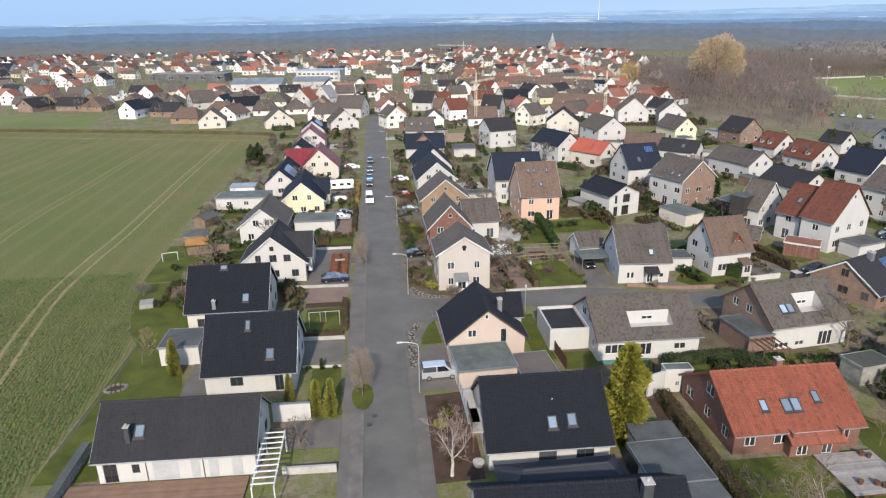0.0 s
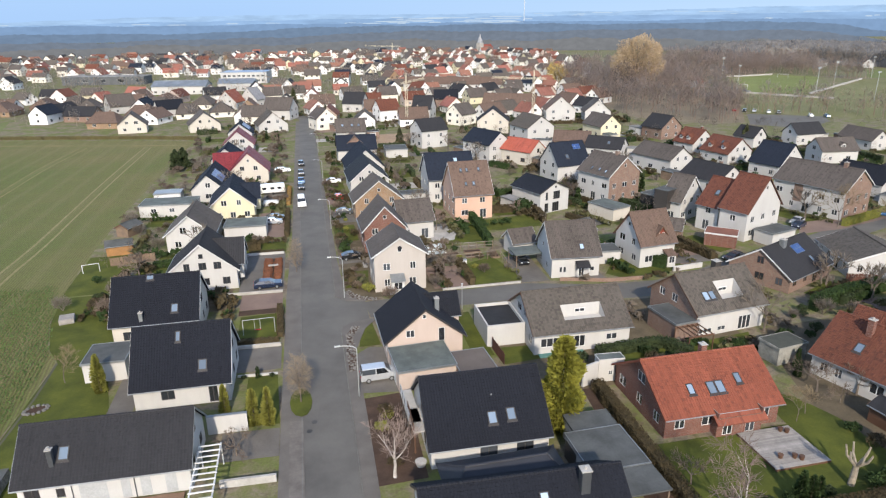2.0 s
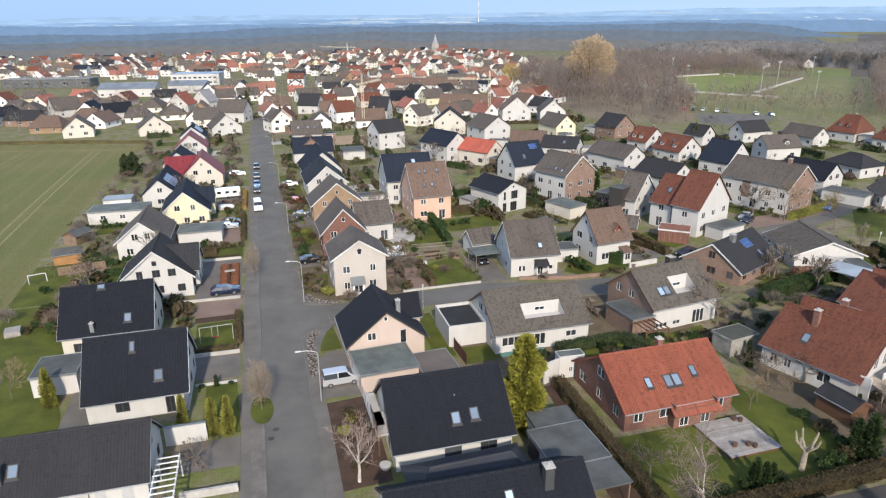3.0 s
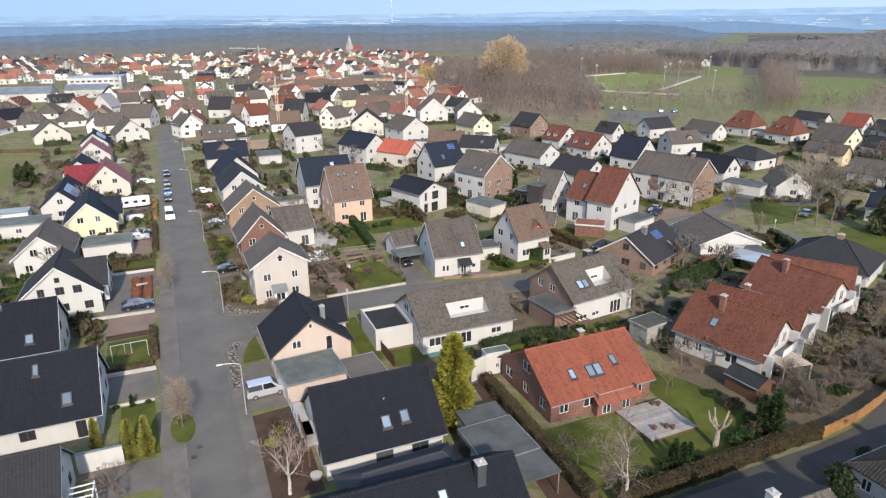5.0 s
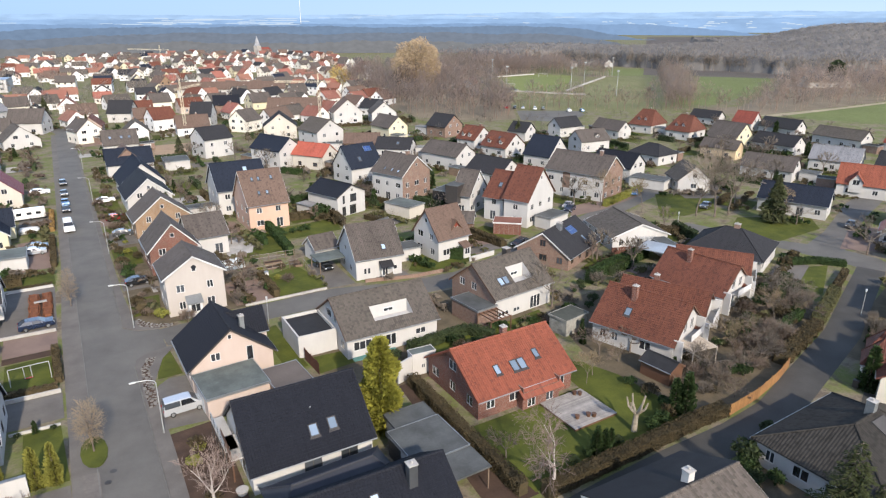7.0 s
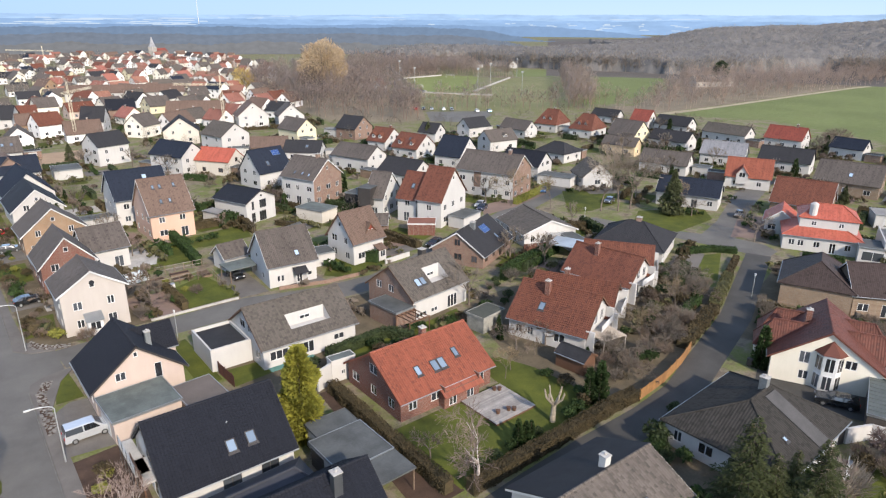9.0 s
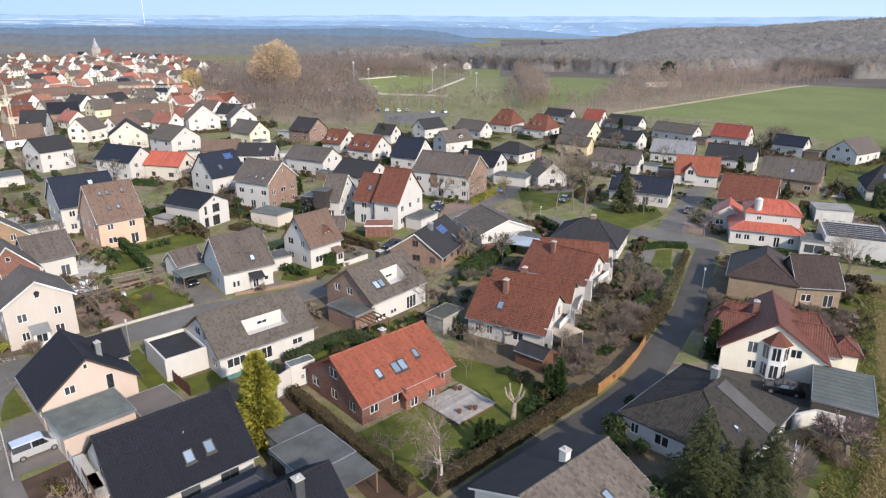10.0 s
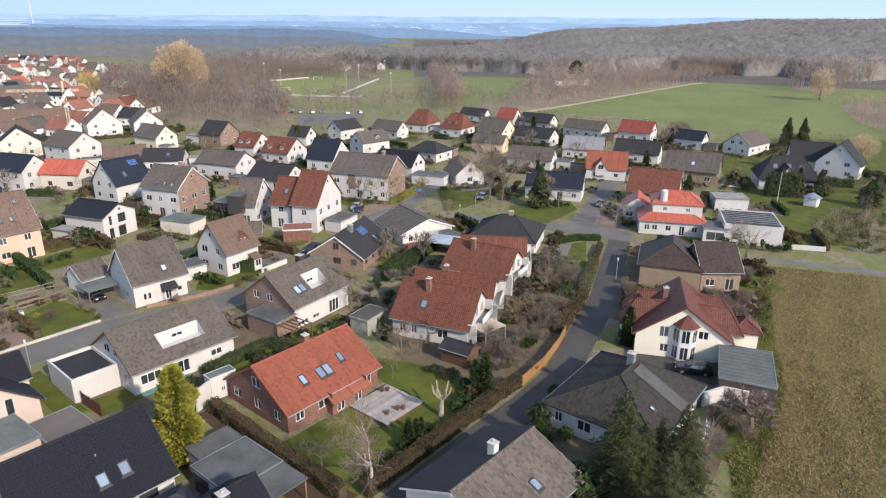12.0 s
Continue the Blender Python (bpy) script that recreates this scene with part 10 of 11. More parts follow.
def car(kind, x, y, turn, mat, label, z=0.07):
    ln, wd, ht, prof, belt = PROFILES[kind]
    ob = thing("car" if "van" not in kind else "van", pose(x, y, z, 0, 0, turn), label, "car" if "van" not in kind else "van", "parked vehicles")
    key = (kind, mat.name)
    if key not in CAR_MESH:
        bm = bmesh.new()
        rows = []
        for yy, k, in ((-1, 1), (-0.94, 0), (0.94, 0), (1, 1)):
            row = []
            for px, pz in prof:
                t = max(0.0, (pz - belt) / (ht - belt))
                s = (1 - 0.2 * t)
                zz = pz - (0.05 if k else 0.0)
                row.append(bm.verts.new((px - ln / 2, yy * wd / 2 * s, zz)))
            rows.append(row)
        n = len(prof)
        for a, b in zip(rows, rows[1:]):
            for i in range(n):
                j = (i + 1) % n
                bm.faces.new((a[i], a[j], b[j], b[i]))
        bm.faces.new(rows[0][::-1])
        bm.faces.new(rows[-1])
        bmesh.ops.recalc_face_normals(bm, faces=bm.faces[:])
        body = mesh_of(bm, "body")
        body.materials.append(mat)
        gl, panes = bmesh.new(), []
        top = [p for p in prof if p[1] >= belt - 0.02]
        a0, a1 = prof[3], prof[4]
        e = next(i for i, p in enumerate(prof) if i > 5 and p[1] < ht - 0.2)
        b1, b0 = prof[e - 1], prof[e]
        lerp = lambda p, q, t: (p[0] + (q[0] - p[0]) * t, p[1] + (q[1] - p[1]) * t)
        for p, q in ((lerp(a0, a1, 0.1), lerp(a0, a1, 0.92)), (lerp(b0, b1, 0.25 if kind != "panel_van" else 0.6), lerp(b0, b1, 0.9))):
            dx, dz = q[1] - p[1], -(q[0] - p[0])
            m_ = math.hypot(dx, dz)
            nx, nz = -abs(dx) / m_ * 0.02 * (1 if p[0] < ln / 2 else -1), 0.02
            vs = []
            for (px, pz), s in ((p, 0.93), (q, 0.78)):
                for sy in (-1, 1):
                    vs.append(gl.verts.new((px - ln / 2 + nx, sy * wd / 2 * s, pz + nz)))
            gl.faces.new((vs[0], vs[1], vs[3], vs[2]))
            panes.append((WINDOW_NAMES[len(panes)], mesh_of(gl, "pane")))
            gl = bmesh.new()
        for sy in (-1, 1):
            x0, x1 = a0[0] + 0.35, b0[0] - 0.1 if kind != "panel_van" else a0[0] + 1.5
            zz0, zz1 = belt + 0.02, ht - 0.1
            k1 = (zz1 - belt) / (ht - belt)
            for u0, u1 in ((0.0, 0.46), (0.5, 1.0)):
                q0, q1 = x0 + (x1 - x0) * u0, x0 + (x1 - x0) * u1
                s0, s1 = (0.55 if u0 == 0 and kind != "panel_van" else 0.0), (0.3 if u1 == 1 and kind in ("hatchback", "estate") else 0.0)
                pts = [(q0, zz0), (q1, zz0), (q1 - s1, zz1), (q0 + s0, zz1)]
                vs = [gl.verts.new((px - ln / 2, sy * (wd / 2 * (1 - 0.2 * (k1 if pz == zz1 else 0.02)) + 0.012), pz)) for px, pz in pts]
                gl.faces.new(vs if sy < 0 else vs[::-1])
                panes.append(("side_window", mesh_of(gl, "pane")))
                gl = bmesh.new()
        gl.free()
        for nm_, pm in panes:
            pm.materials.append(CARGLASS)
        CAR_MESH[key] = (body, panes)
    body, panes = CAR_MESH[key]
    b = part("body", body, None, ob)
    for nm_, pm in panes:
        part(nm_, pm, None, b)
    if "wheel" not in CAR_MESH:
        tb_, rb2 = bmesh.new(), bmesh.new()
        tube(tb_, (0, -0.1, 0), (0, 0.1, 0), 0.32, 0.32, 14)
        tube(rb2, (0, -0.115, 0), (0, 0.115, 0), 0.2, 0.2, 10)
        CAR_MESH["wheel"] = (mesh_of(tb_, "tyre"), mesh_of(rb2, "rim"))
        CAR_MESH["wheel"][0].materials.append(RUBBER)
        CAR_MESH["wheel"][1].materials.append(RIM)
    for sx in (0.19, 0.8):
        for sy in (-1, 1):
            w = part("wheel", CAR_MESH["wheel"][0], None, ob, m=Matrix.Translation(((sx - 0.5) * ln, sy * (wd / 2 - 0.08), 0.3)))
            part("rim", CAR_MESH["wheel"][1], None, w)
    for sy in (-1, 1):
        part("headlight", box_bm(-ln / 2 - 0.015, sy * wd * 0.36 - 0.16, 0.66, -ln / 2 + 0.12, sy * wd * 0.36 + 0.16, 0.82), LIGHT_W, ob)
        part("tail_light", box_bm(ln / 2 - 0.1, sy * wd * 0.4 - 0.1, 0.78, ln / 2 + 0.015, sy * wd * 0.4 + 0.1, 1.0), LIGHT_R, ob)
    return ob


SILVER, BLACKP, BLUEP, REDP, WHITEP, GREYP, NAVY = paint("silver_paint", (0.52, 0.54, 0.56), 0.5), paint("black_paint", (0.015, 0.017, 0.02)), paint("blue_paint", (0.08, 0.17, 0.32)), paint("red_paint", (0.42, 0.02, 0.03), 0.1), paint("white_paint", (0.72, 0.72, 0.71), 0.0), paint("dark_grey_paint", (0.08, 0.085, 0.09), 0.4), paint("navy_paint", (0.02, 0.03, 0.06))
car("van", 7.2, 70.2, 182, SILVER, "silver people carrier parked on a paved drive")
car("estate", -7.3, 103.8, 182, NAVY, "dark blue estate car before a white house")
car("panel_van", -1.0, 155.0, 92, WHITEP, "white delivery van at the kerb")
car("hatchback", -0.9, 172.0, 92, BLACKP, "dark car parked at the kerb")
car("hatchback", -0.8, 179.0, 92, BLUEP, "light blue car parked at the kerb")
car("hatchback", -0.7, 189.5, 92, GREYP, "dark grey car parked at the kerb")
car("estate", -0.5, 203.0, 92, BLACKP, "black car parked far along the kerb")
car("hatchback", 7.7, 114.3, 184, BLACKP, "black car with a silver roof edge on a drive")
car("hatchback", 8.4, 158.5, 178, REDP, "red car on a paved forecourt")
car("hatchback", 8.6, 145.0, 176, GREYP, "dark grey car on a forecourt")
car("hatchback", -7.0, 144.0, 178, BLACKP, "dark car on a reddish forecourt")
car("hatchback", -7.4, 141.0, 180, SILVER, "silver car beside a dark one")
car("hatchback", 8.0, 176.5, 180, WHITEP, "white car on a drive")
car("estate", -6.0, 194.5, 182, WHITEP, "white car in a front yard")
car("estate", 76.2, 96.6, 22, BLACKP, "black car on the side street")
car("hatchback", 102.0, 110.6, 30, NAVY, "dark blue car before the apartment house")
car("hatchback", 103.6, 113.0, 30, SILVER, "silver car in a parking bay")
car("estate", 77.5, 21.6, 294, BLACKP, "black car in a dark yard")
car("hatchback", 37.8, 104.6, 92, BLACKP, "dark car under a carport")
car("hatchback", 127.0, 113.6, 40, BLUEP, "blue car beside a garage")
car("hatchback", 132.0, 95.6, 20, GREYP, "grey car beneath bare trees")
car("hatchback", 146.0, 68.8, 20, BLACKP, "black car near the crossing")
for i, (x, y) in enumerate([(206, 276), (209, 273), (212, 270), (216, 265), (219, 262), (226, 250), (231, 246)]):
    car("hatchback", x, y, 45 + i * 3, (REDP, BLACKP, SILVER, WHITEP, GREYP, WHITEP, BLUEP)[i], "small car in the far car park")
# caravan
cv = thing("caravan", pose(-8.4, 168.6, 0.06, 0, 0, 2), "long white caravan parked in a yard", "caravan")
part("body", box_bm(-3.4, -1.15, 0.45, 3.4, 1.15, 2.6, bevel=0.18), paint("caravan_white", (0.7, 0.69, 0.66), 0.0), cv)
for u in (-1.8, 0.2, 2.0):
    part("window", box_bm(u - 0.5, -1.17, 1.4, u + 0.5, -1.13, 2.0), CARGLASS, cv)
for sy in (-1, 1):
    part("wheel", CAR_MESH["wheel"][0], None, cv, m=Matrix.Translation((0.3, sy * 1.0, 0.32)))
rt = thing("round_tent", pose(-8.3, 157.0, 0.06), "low white covered boat or trailer in a yard", "trailer")
part("cover", box_bm(-1.9, -1.0, 0.0, 1.9, 1.0, 1.2, bevel=0.35), FRAME_W, rt)


# ---- fences and walls ----
def board_fence(label, pts, h, mat, gap=0.15, bw=0.13, name="board_fence"):
    ob = thing(name, Matrix.Translation((*pts[0], 0)), label, "fence")
    o = Vector((*pts[0], 0))
    bmesh_b = mesh_of(box_bm(-bw / 2, -0.012, 0.04, bw / 2, 0.012, h), "board")
    bmesh_b.materials.append(mat)
    post = mesh_of(box_bm(-0.05, -0.05, -0.1, 0.05, 0.05, h + 0.06), "post")
    post.materials.append(mat)
    for p, q in zip(pts, pts[1:]):
        p, q = Vector((*p, 0)) - o, Vector((*q, 0)) - o
        ln = (q - p).length
        a = math.degrees(math.atan2(q.y - p.y, q.x - p.x))
        n = int(ln / gap)
        for i in range(n):
            c = p + (q - p) * ((i + 0.5) / n)
            part("board", bmesh_b, None, ob, m=pose(c.x, c.y, random.uniform(-0.02, 0.02), 0, random.uniform(-1, 1), a))
        for i in range(int(ln / 2) + 1):
            c = p + (q - p) * min(1.0, i * 2 / ln)
            part("post", post, None, ob, m=pose(c.x, c.y, 0, 0, 0, a) @ Matrix.Translation((0, 0.07, 0)))
    return ob


def wall_line(label, pts, h, w, mat, cap=None, name="garden_wall"):
    ob = thing(name, Matrix.Translation((*pts[0], 0)), label, "wall")
    o = Vector((*pts[0], 0))
    for p, q in zip(pts, pts[1:]):
        p, q = Vector((*p, 0)) - o, Vector((*q, 0)) - o
        ln, a = (q - p).length, math.degrees(math.atan2(q.y - p.y, q.x - p.x))
        m = pose(p.x, p.y, 0, 0, 0, a)
        part("wall", box_bm(0, -w / 2, -0.2, ln, w / 2, h), mat, ob, m=m)
        if cap:
            part("coping", box_bm(-0.03, -w / 2 - 0.04, h + 0.002, ln + 0.03, w / 2 + 0.04, h + 0.07), cap, ob, m=m)
    return ob


board_fence("orange larch board fence along the lane", [(60.2, 36.8), (66.1, 37.3), (72.0, 38.5), (76.4, 39.8)], 1.5, WOOD_O, 0.16, 0.145)
board_fence("reddish-brown board fence beside a white garage", [(23.2, 74.4), (23.4, 69.6)], 1.7, surface("red_brown_boards", (0.13, 0.05, 0.035), rough=0.8, rand=0.3), 0.2, 0.18)
board_fence("brown board fence at the field gardens", [(-36, 121), (-28.5, 122.5)], 1.6, WOODEN, 0.2, 0.18)
board_fence("dark timber fence behind a hedge", [(88, 83), (93, 81), (99, 84)], 1.5, surface("rust_boards", (0.14, 0.06, 0.04), rough=0.85, rand=0.3), 0.22, 0.2)
wall_line("high white garden wall beside a drive", [(-12.3, 63.0), (-8.1, 62.9)], 2.2, 0.3, WHITE, METAL)
wall_line("low pale wall along a drive", [(-11.0, 82.3), (-4.9, 82.1)], 0.5, 0.25, CONCRETE)
wall_line("low pale wall edging a forecourt", [(-15.5, 101.7), (-4.9, 101.3)], 0.45, 0.25, CONCRETE)
wall_line("low white wall before a forecourt", [(-11.8, 120.7), (-4.8, 120.5)], 0.5, 0.25, WHITE)
flat_building("narrow white lean-to at a brick house", 35.0, 63.7, -4.0, 3.3, 1.5, 2.9, WHITE, FELT_G, name="annexe", category="annexe", edge=WHITE, over=0.03, wins=[("E", -0.1, 0.9, 0.55, 0.65, None), ("E", 0.8, 0.9, 0.55, 0.65, None)])
wall_line("white garden wall beside a narrow lean-to", [(31.0, 62.5), (33.3, 63.3)], 2.8, 0.25, WHITE)
wall_line("low white wall at the flat building", [(140.0, 25.6), (143.8, 18.0)], 1.0, 0.25, WHITE)
wall_line("low white wall beside the lane", [(97.6, 47.8), (103.2, 49.8)], 0.6, 0.25, WHITE)
wall_line("low brown wall by the side street", [(41.4, 94.9), (49.2, 92.6), (55.5, 92.2)], 0.6, 0.25, BRICK_B)
wall_line("low grey garden wall along the street", [(21, 95.6), (34.6, 95.6)], 0.35, 0.25, CONCRETE)
wall_line("grey stone steps wall by a front garden", [(-10.2, 53.8), (-4.9, 53.6)], 0.8, 0.3, CONCRETE)
wall_line("white gate piers and wall by a front yard", [(62.5, 94.2), (68.6, 94.9)], 0.9, 0.3, WHITE)
# gabion wall at the bungalow's terrace
wall_line("grey gabion wall filled with stones", [(-30.9, 60.0), (-30.9, 49.6)], 1.1, 0.8, surface("gabion_stones", (0.36, 0.34, 0.32), (0.14, 0.135, 0.13), rough=0.95, big=3.5, fine=9, bumpy=0.9, dist=0.08), FELT)


def deck(label, x0, y0, x1, y1, z, bw, mat, rot=0.0, name="wooden_deck", along="x", edge=None):
    cx, cy = (x0 + x1) / 2, (y0 + y1) / 2
    ob = thing(name, pose(cx, cy, 0, 0, 0, rot), label, "deck")
    w, d = (x1 - x0), (y1 - y0)
    part("base", box_bm(-w / 2, -d / 2, -0.1, w / 2, d / 2, z - 0.03), edge or FRAME_B, ob)
    n = int((d if along == "x" else w) / bw)
    bm = box_bm(-w / 2, -bw / 2 + 0.006, z - 0.028, w / 2, bw / 2 - 0.006, z) if along == "x" else box_bm(-bw / 2 + 0.006, -d / 2, z - 0.028, bw / 2 - 0.006, d / 2, z)
    me = mesh_of(bm, "plank")
    me.materials.append(mat)
    for i in range(n):
        t = -(d if along == "x" else w) / 2 + bw * (i + 0.5)
        part("plank", me, None, ob, m=Matrix.Translation((0, t, 0) if along == "x" else (t, 0, 0)))


deck("weathered grey timber deck beside an orange brick house", 43.0, 43.6, 49.3, 49.7, 0.3, 0.145, DECK, 0, along="x")
deck("brown timber terrace of a white bungalow", -30.4, 48.6, -13.4, 53.9, 0.3, 0.16, DECK_B, -1.6, along="x")
# orange house: the bay under its long roof, and the flat white annexe
bay_e = thing("house_bay", pose(42.0, 56.6, 0, 0, 0, -0.2), "brick bay under the extended roof of a house", "bay")
bw_ = facade(5.4, 2.35, [(-1.4, 0.2, 1.2, 1.9), (1.3, 0.2, 1.1, 1.9)])
bw_.transform(Matrix.Translation((1.3, -6.75, 0)))
bmesh.ops.remove_doubles(bw_, verts=bw_.verts[:], dist=0.003)
part("wall", bw_, BRICK_O, bay_e)
for s in (-1, 1):
    part("side_wall", box_bm(1.3 + s * 2.7 - 0.12 * (s > 0), -6.74, -0.2, 1.3 + s * 2.7 + 0.12 * (s < 0), -5.4, 2.9), BRICK_O, bay_e)
for u in (-0.1, 2.6):
    a_, b_ = window_meshes(1.15, 1.9, "two", FRAME_W)
    wo = part("glass_door", a_, None, bay_e, m=Matrix.Translation((u, -6.75, 0.2)))
    part("pane", b_, None, wo)
rbm = bmesh.new()
box(rbm, -3.0, -0.75, -0.16, 3.0, 0.75, 0.03)
roof_uv(rbm)
part("roof", rbm, T_ORANGE, bay_e, m=slope_m(14.4, 12.2, 2.6, 6.5, "E", 1.3, 1.0) @ Matrix.Translation((0, -0.7, 0.0)))
# garden things
sw = thing("swing_frame", pose(-8.0, 87.0, 0, 0, 0, 2), "pale metal swing frame with a ladder on a lawn", "swing")
for nm, p, q in (("beam", (-2.2, 0, 2.1), (2.2, 0, 2.1)), ("leg", (-2.2, -0.6, 0), (-2.2, 0, 2.1)), ("leg", (-2.2, 0.6, 0), (-2.2, 0, 2.1)), ("leg", (2.2, -0.6, 0), (2.2, 0, 2.1)), ("leg", (2.2, 0.6, 0), (2.2, 0, 2.1)), ("chain", (-0.6, 0, 2.1), (-0.6, 0, 0.5)), ("chain", (0.2, 0, 2.1), (0.2, 0, 0.5))):
    bm = bmesh.new()
    tube(bm, p, q, 0.045, 0.045, 6)
    part(nm, bm, STEEL, sw)
part("seat", box_bm(-0.7, -0.12, 0.46, 0.3, 0.12, 0.5), LIGHT_R, sw)
gl_ = thing("toy_goal", pose(-38.6, 118.5, 0, 0, 0, 14), "small white garden goal with green net", "goal")
for p, q in (((-1.35, 0, 0), (-1.35, 0, 1.6)), ((1.35, 0, 0), (1.35, 0, 1.6)), ((-1.35, 0, 1.6), (1.35, 0, 1.6))):
    bm = bmesh.new()
    tube(bm, p, q, 0.06, 0.06, 6)
    part("post", bm, FRAME_W, gl_)
for x, y, t in ((279, 370.7, 37), (359, 431.5, 37)):
    g = thing("football_goal", pose(x, y, 0, 0, 0, t - 90), "white football goal on the pitch", "goal", "football goals")
    for p, q in (((-3.6, 0, 0), (-3.6, 0, 2.5)), ((3.6, 0, 0), (3.6, 0, 2.5)), ((-3.6, 0, 2.5), (3.6, 0, 2.5))):
        bm = bmesh.new()
        tube(bm, p, q, 0.12, 0.12, 6)
        part("post", bm, FRAME_W, g)
for x, y in ((296, 327), (345, 367), (268, 360), (310, 436), (412, 405), (300, 290)):
    ob = thing("floodlight", pose(x, y, 0), "tall pale floodlight mast by the pitch", "floodlight", "floodlights")
    bm = bmesh.new()
    tube(bm, (0, 0, 0), (0, 0, 15), 0.22, 0.14, 6)
    part("mast", bm, STEEL, ob)
    part("lamp", box_bm(-1.0, -0.2, 14.6, 1.0, 0.2, 15.4), STEEL, ob)
wall_line("white railing and stand edge along the pitch", [(293, 328), (399.5, 400.4)], 1.1, 0.8, CONCRETE, name="pitch_barrier")
wall_line("pale barrier at the far end of the pitch", [(268, 347), (282, 413), (319, 446), (368, 454.5)], 1.0, 0.6, CONCRETE, name="pitch_barrier")
wall_line("low white rail along the near end of the pitch", [(262.5, 344), (272, 327), (288, 304)], 1.0, 0.35, CONCRETE, name="pitch_barrier")
house("clubhouse with an orange roof by the pitch", 256.4, 387.8, 40, 15, 10, 3.0, 6.4, WHITE, T_ORANGE, seed=401, far=True, name="clubhouse")
house("long farm building with a pale roof by the wood", 470, 258, -24, 34, 12, 4.0, 8.0, CREAM, T_LIGHT, seed=402, far=True, name="farmhouse")
for i, (x, y) in enumerate([(470, 520), (500, 498), (545, 486), (585, 470), (640, 452)]):
    house("small white house at the wood's edge", x, y, 30 + i * 20, 12, 9, 3.6, 7.6, WHITE, T_DBROWN, seed=410 + i, far=True)
bx = thing("cable_box", pose(12.3, 95.6, 0.1, 0, 0, -14), "pale grey electrical cabinet at the corner", "cabinet")
part("body", box_bm(-0.45, -0.2, 0, 0.45, 0.2, 1.15, bevel=0.02), surface("pale_grey_plastic", (0.5, 0.5, 0.47), rough=0.6), bx)
for x, y, m_ in ((9.6, 74.4, MATS["yellow_green_leaves"]), (9.9, 73.6, FRAME_D), (78.6, 32.6, FRAME_D)):
    b = thing("waste_bin", pose(x, y, 0.06, 0, 0, 5), "wheeled waste bin beside a wall", "bin", "waste bins")
    part("body", box_bm(-0.28, -0.34, 0.08, 0.28, 0.34, 0.98, bevel=0.03), FRAME_D, b)
    part("lid", box_bm(-0.3, -0.37, 0.985, 0.3, 0.37, 1.06, bevel=0.02), m_, b)
for x, y in ((-1.0, 62.6), (-1.6, 61.0)):
    mh = thing("manhole_cover", pose(x, y, 0.034), "dark iron manhole cover in the street", "manhole", "manhole covers")
    bm = bmesh.new()
    tube(bm, (0, 0, -0.02), (0, 0, 0.012), 0.34, 0.34, 16)
    part("lid", bm, FRAME_D, mh)
pl = thing("flagpole", pose(174.6, 34.5, 0), "tall white flagpole in a garden", "flagpole")
bm = bmesh.new()
tube(bm, (0, 0, 0), (0, 0, 9.0), 0.07, 0.04, 6)
part("pole", bm, FRAME_W, pl)
pv = thing("garden_pavilion", pose(182, 28, 0), "small white garden pavilion", "pavilion")
part("wall", box_bm(-1.6, -1.6, -0.1, 1.6, 1.6, 2.3, bevel=0.3), FRAME_W, pv)
sp2 = bmesh.new()
bmesh.ops.create_cone(sp2, cap_ends=True, segments=8, radius1=2.3, radius2=0.1, depth=1.2, matrix=Matrix.Translation((0, 0, 2.9)))
part("roof", sp2, METAL, pv)
# roof terrace balcony of the black-roofed house
bl = thing("balcony", pose(9.6, 59.4, 0), "dark steel balcony with planters at a white house", "balcony")
part("floor", box_bm(-0.9, -3.2, 2.5, 0.4, 3.2, 2.66), CONCRETE, bl)
for yy in (-3.1, -1.5, 0.0, 1.5, 3.1):
    part("post", box_bm(-0.88, yy - 0.04, -0.1, -0.8, yy + 0.04, 3.6), FRAME_D, bl)
for zz in (2.9, 3.2, 3.56):
    part("rail", box_bm(-0.87, -3.1, zz, -0.81, 3.1, zz + 0.04), STEEL, bl)
for x, y in ((46.0, 44.8), (46.5, 44.4), (44.6, 45.1), (48.2, 48.6), (47.7, 49.0)):
    pp = thing("plant_pot", pose(x, y, 0.3), "small brown plant pot on the deck", "plant pot", "plant pots")
    bm = bmesh.new()
    tube(bm, (0, 0, 0), (0, 0, 0.45), 0.2, 0.28, 10)
    part("pot", bm, FRAME_B, pp)
bp = thing("plant_trough", pose(9.2, 52.6, 0.05), "round concrete planter in a bare bed", "planter")
bm = bmesh.new()
tube(bm, (0, 0, 0), (0, 0, 0.5), 0.45, 0.6, 14)
part("bowl", bm, CONCRETE, bp)

# ---- tractor tracks in the crop ----
def track(pts, off):
    fine = []
    for i in range(len(pts) - 1):
        for k in range(6):
            t = k / 6
            p0, p1, p2, p3 = [Vector(pts[min(max(j, 0), len(pts) - 1)]) for j in (i - 1, i, i + 1, i + 2)]
            fine.append(tuple(0.5 * ((2 * p1) + (p2 - p0) * t + (2 * p0 - 5 * p1 + 4 * p2 - p3) * t * t + (3 * p1 - p0 - 3 * p2 + p3) * t ** 3)))
    fine.append(pts[-1])
    return strip([tuple(Vector(p)) for p in fine], off + 0.24, -off + 0.24)


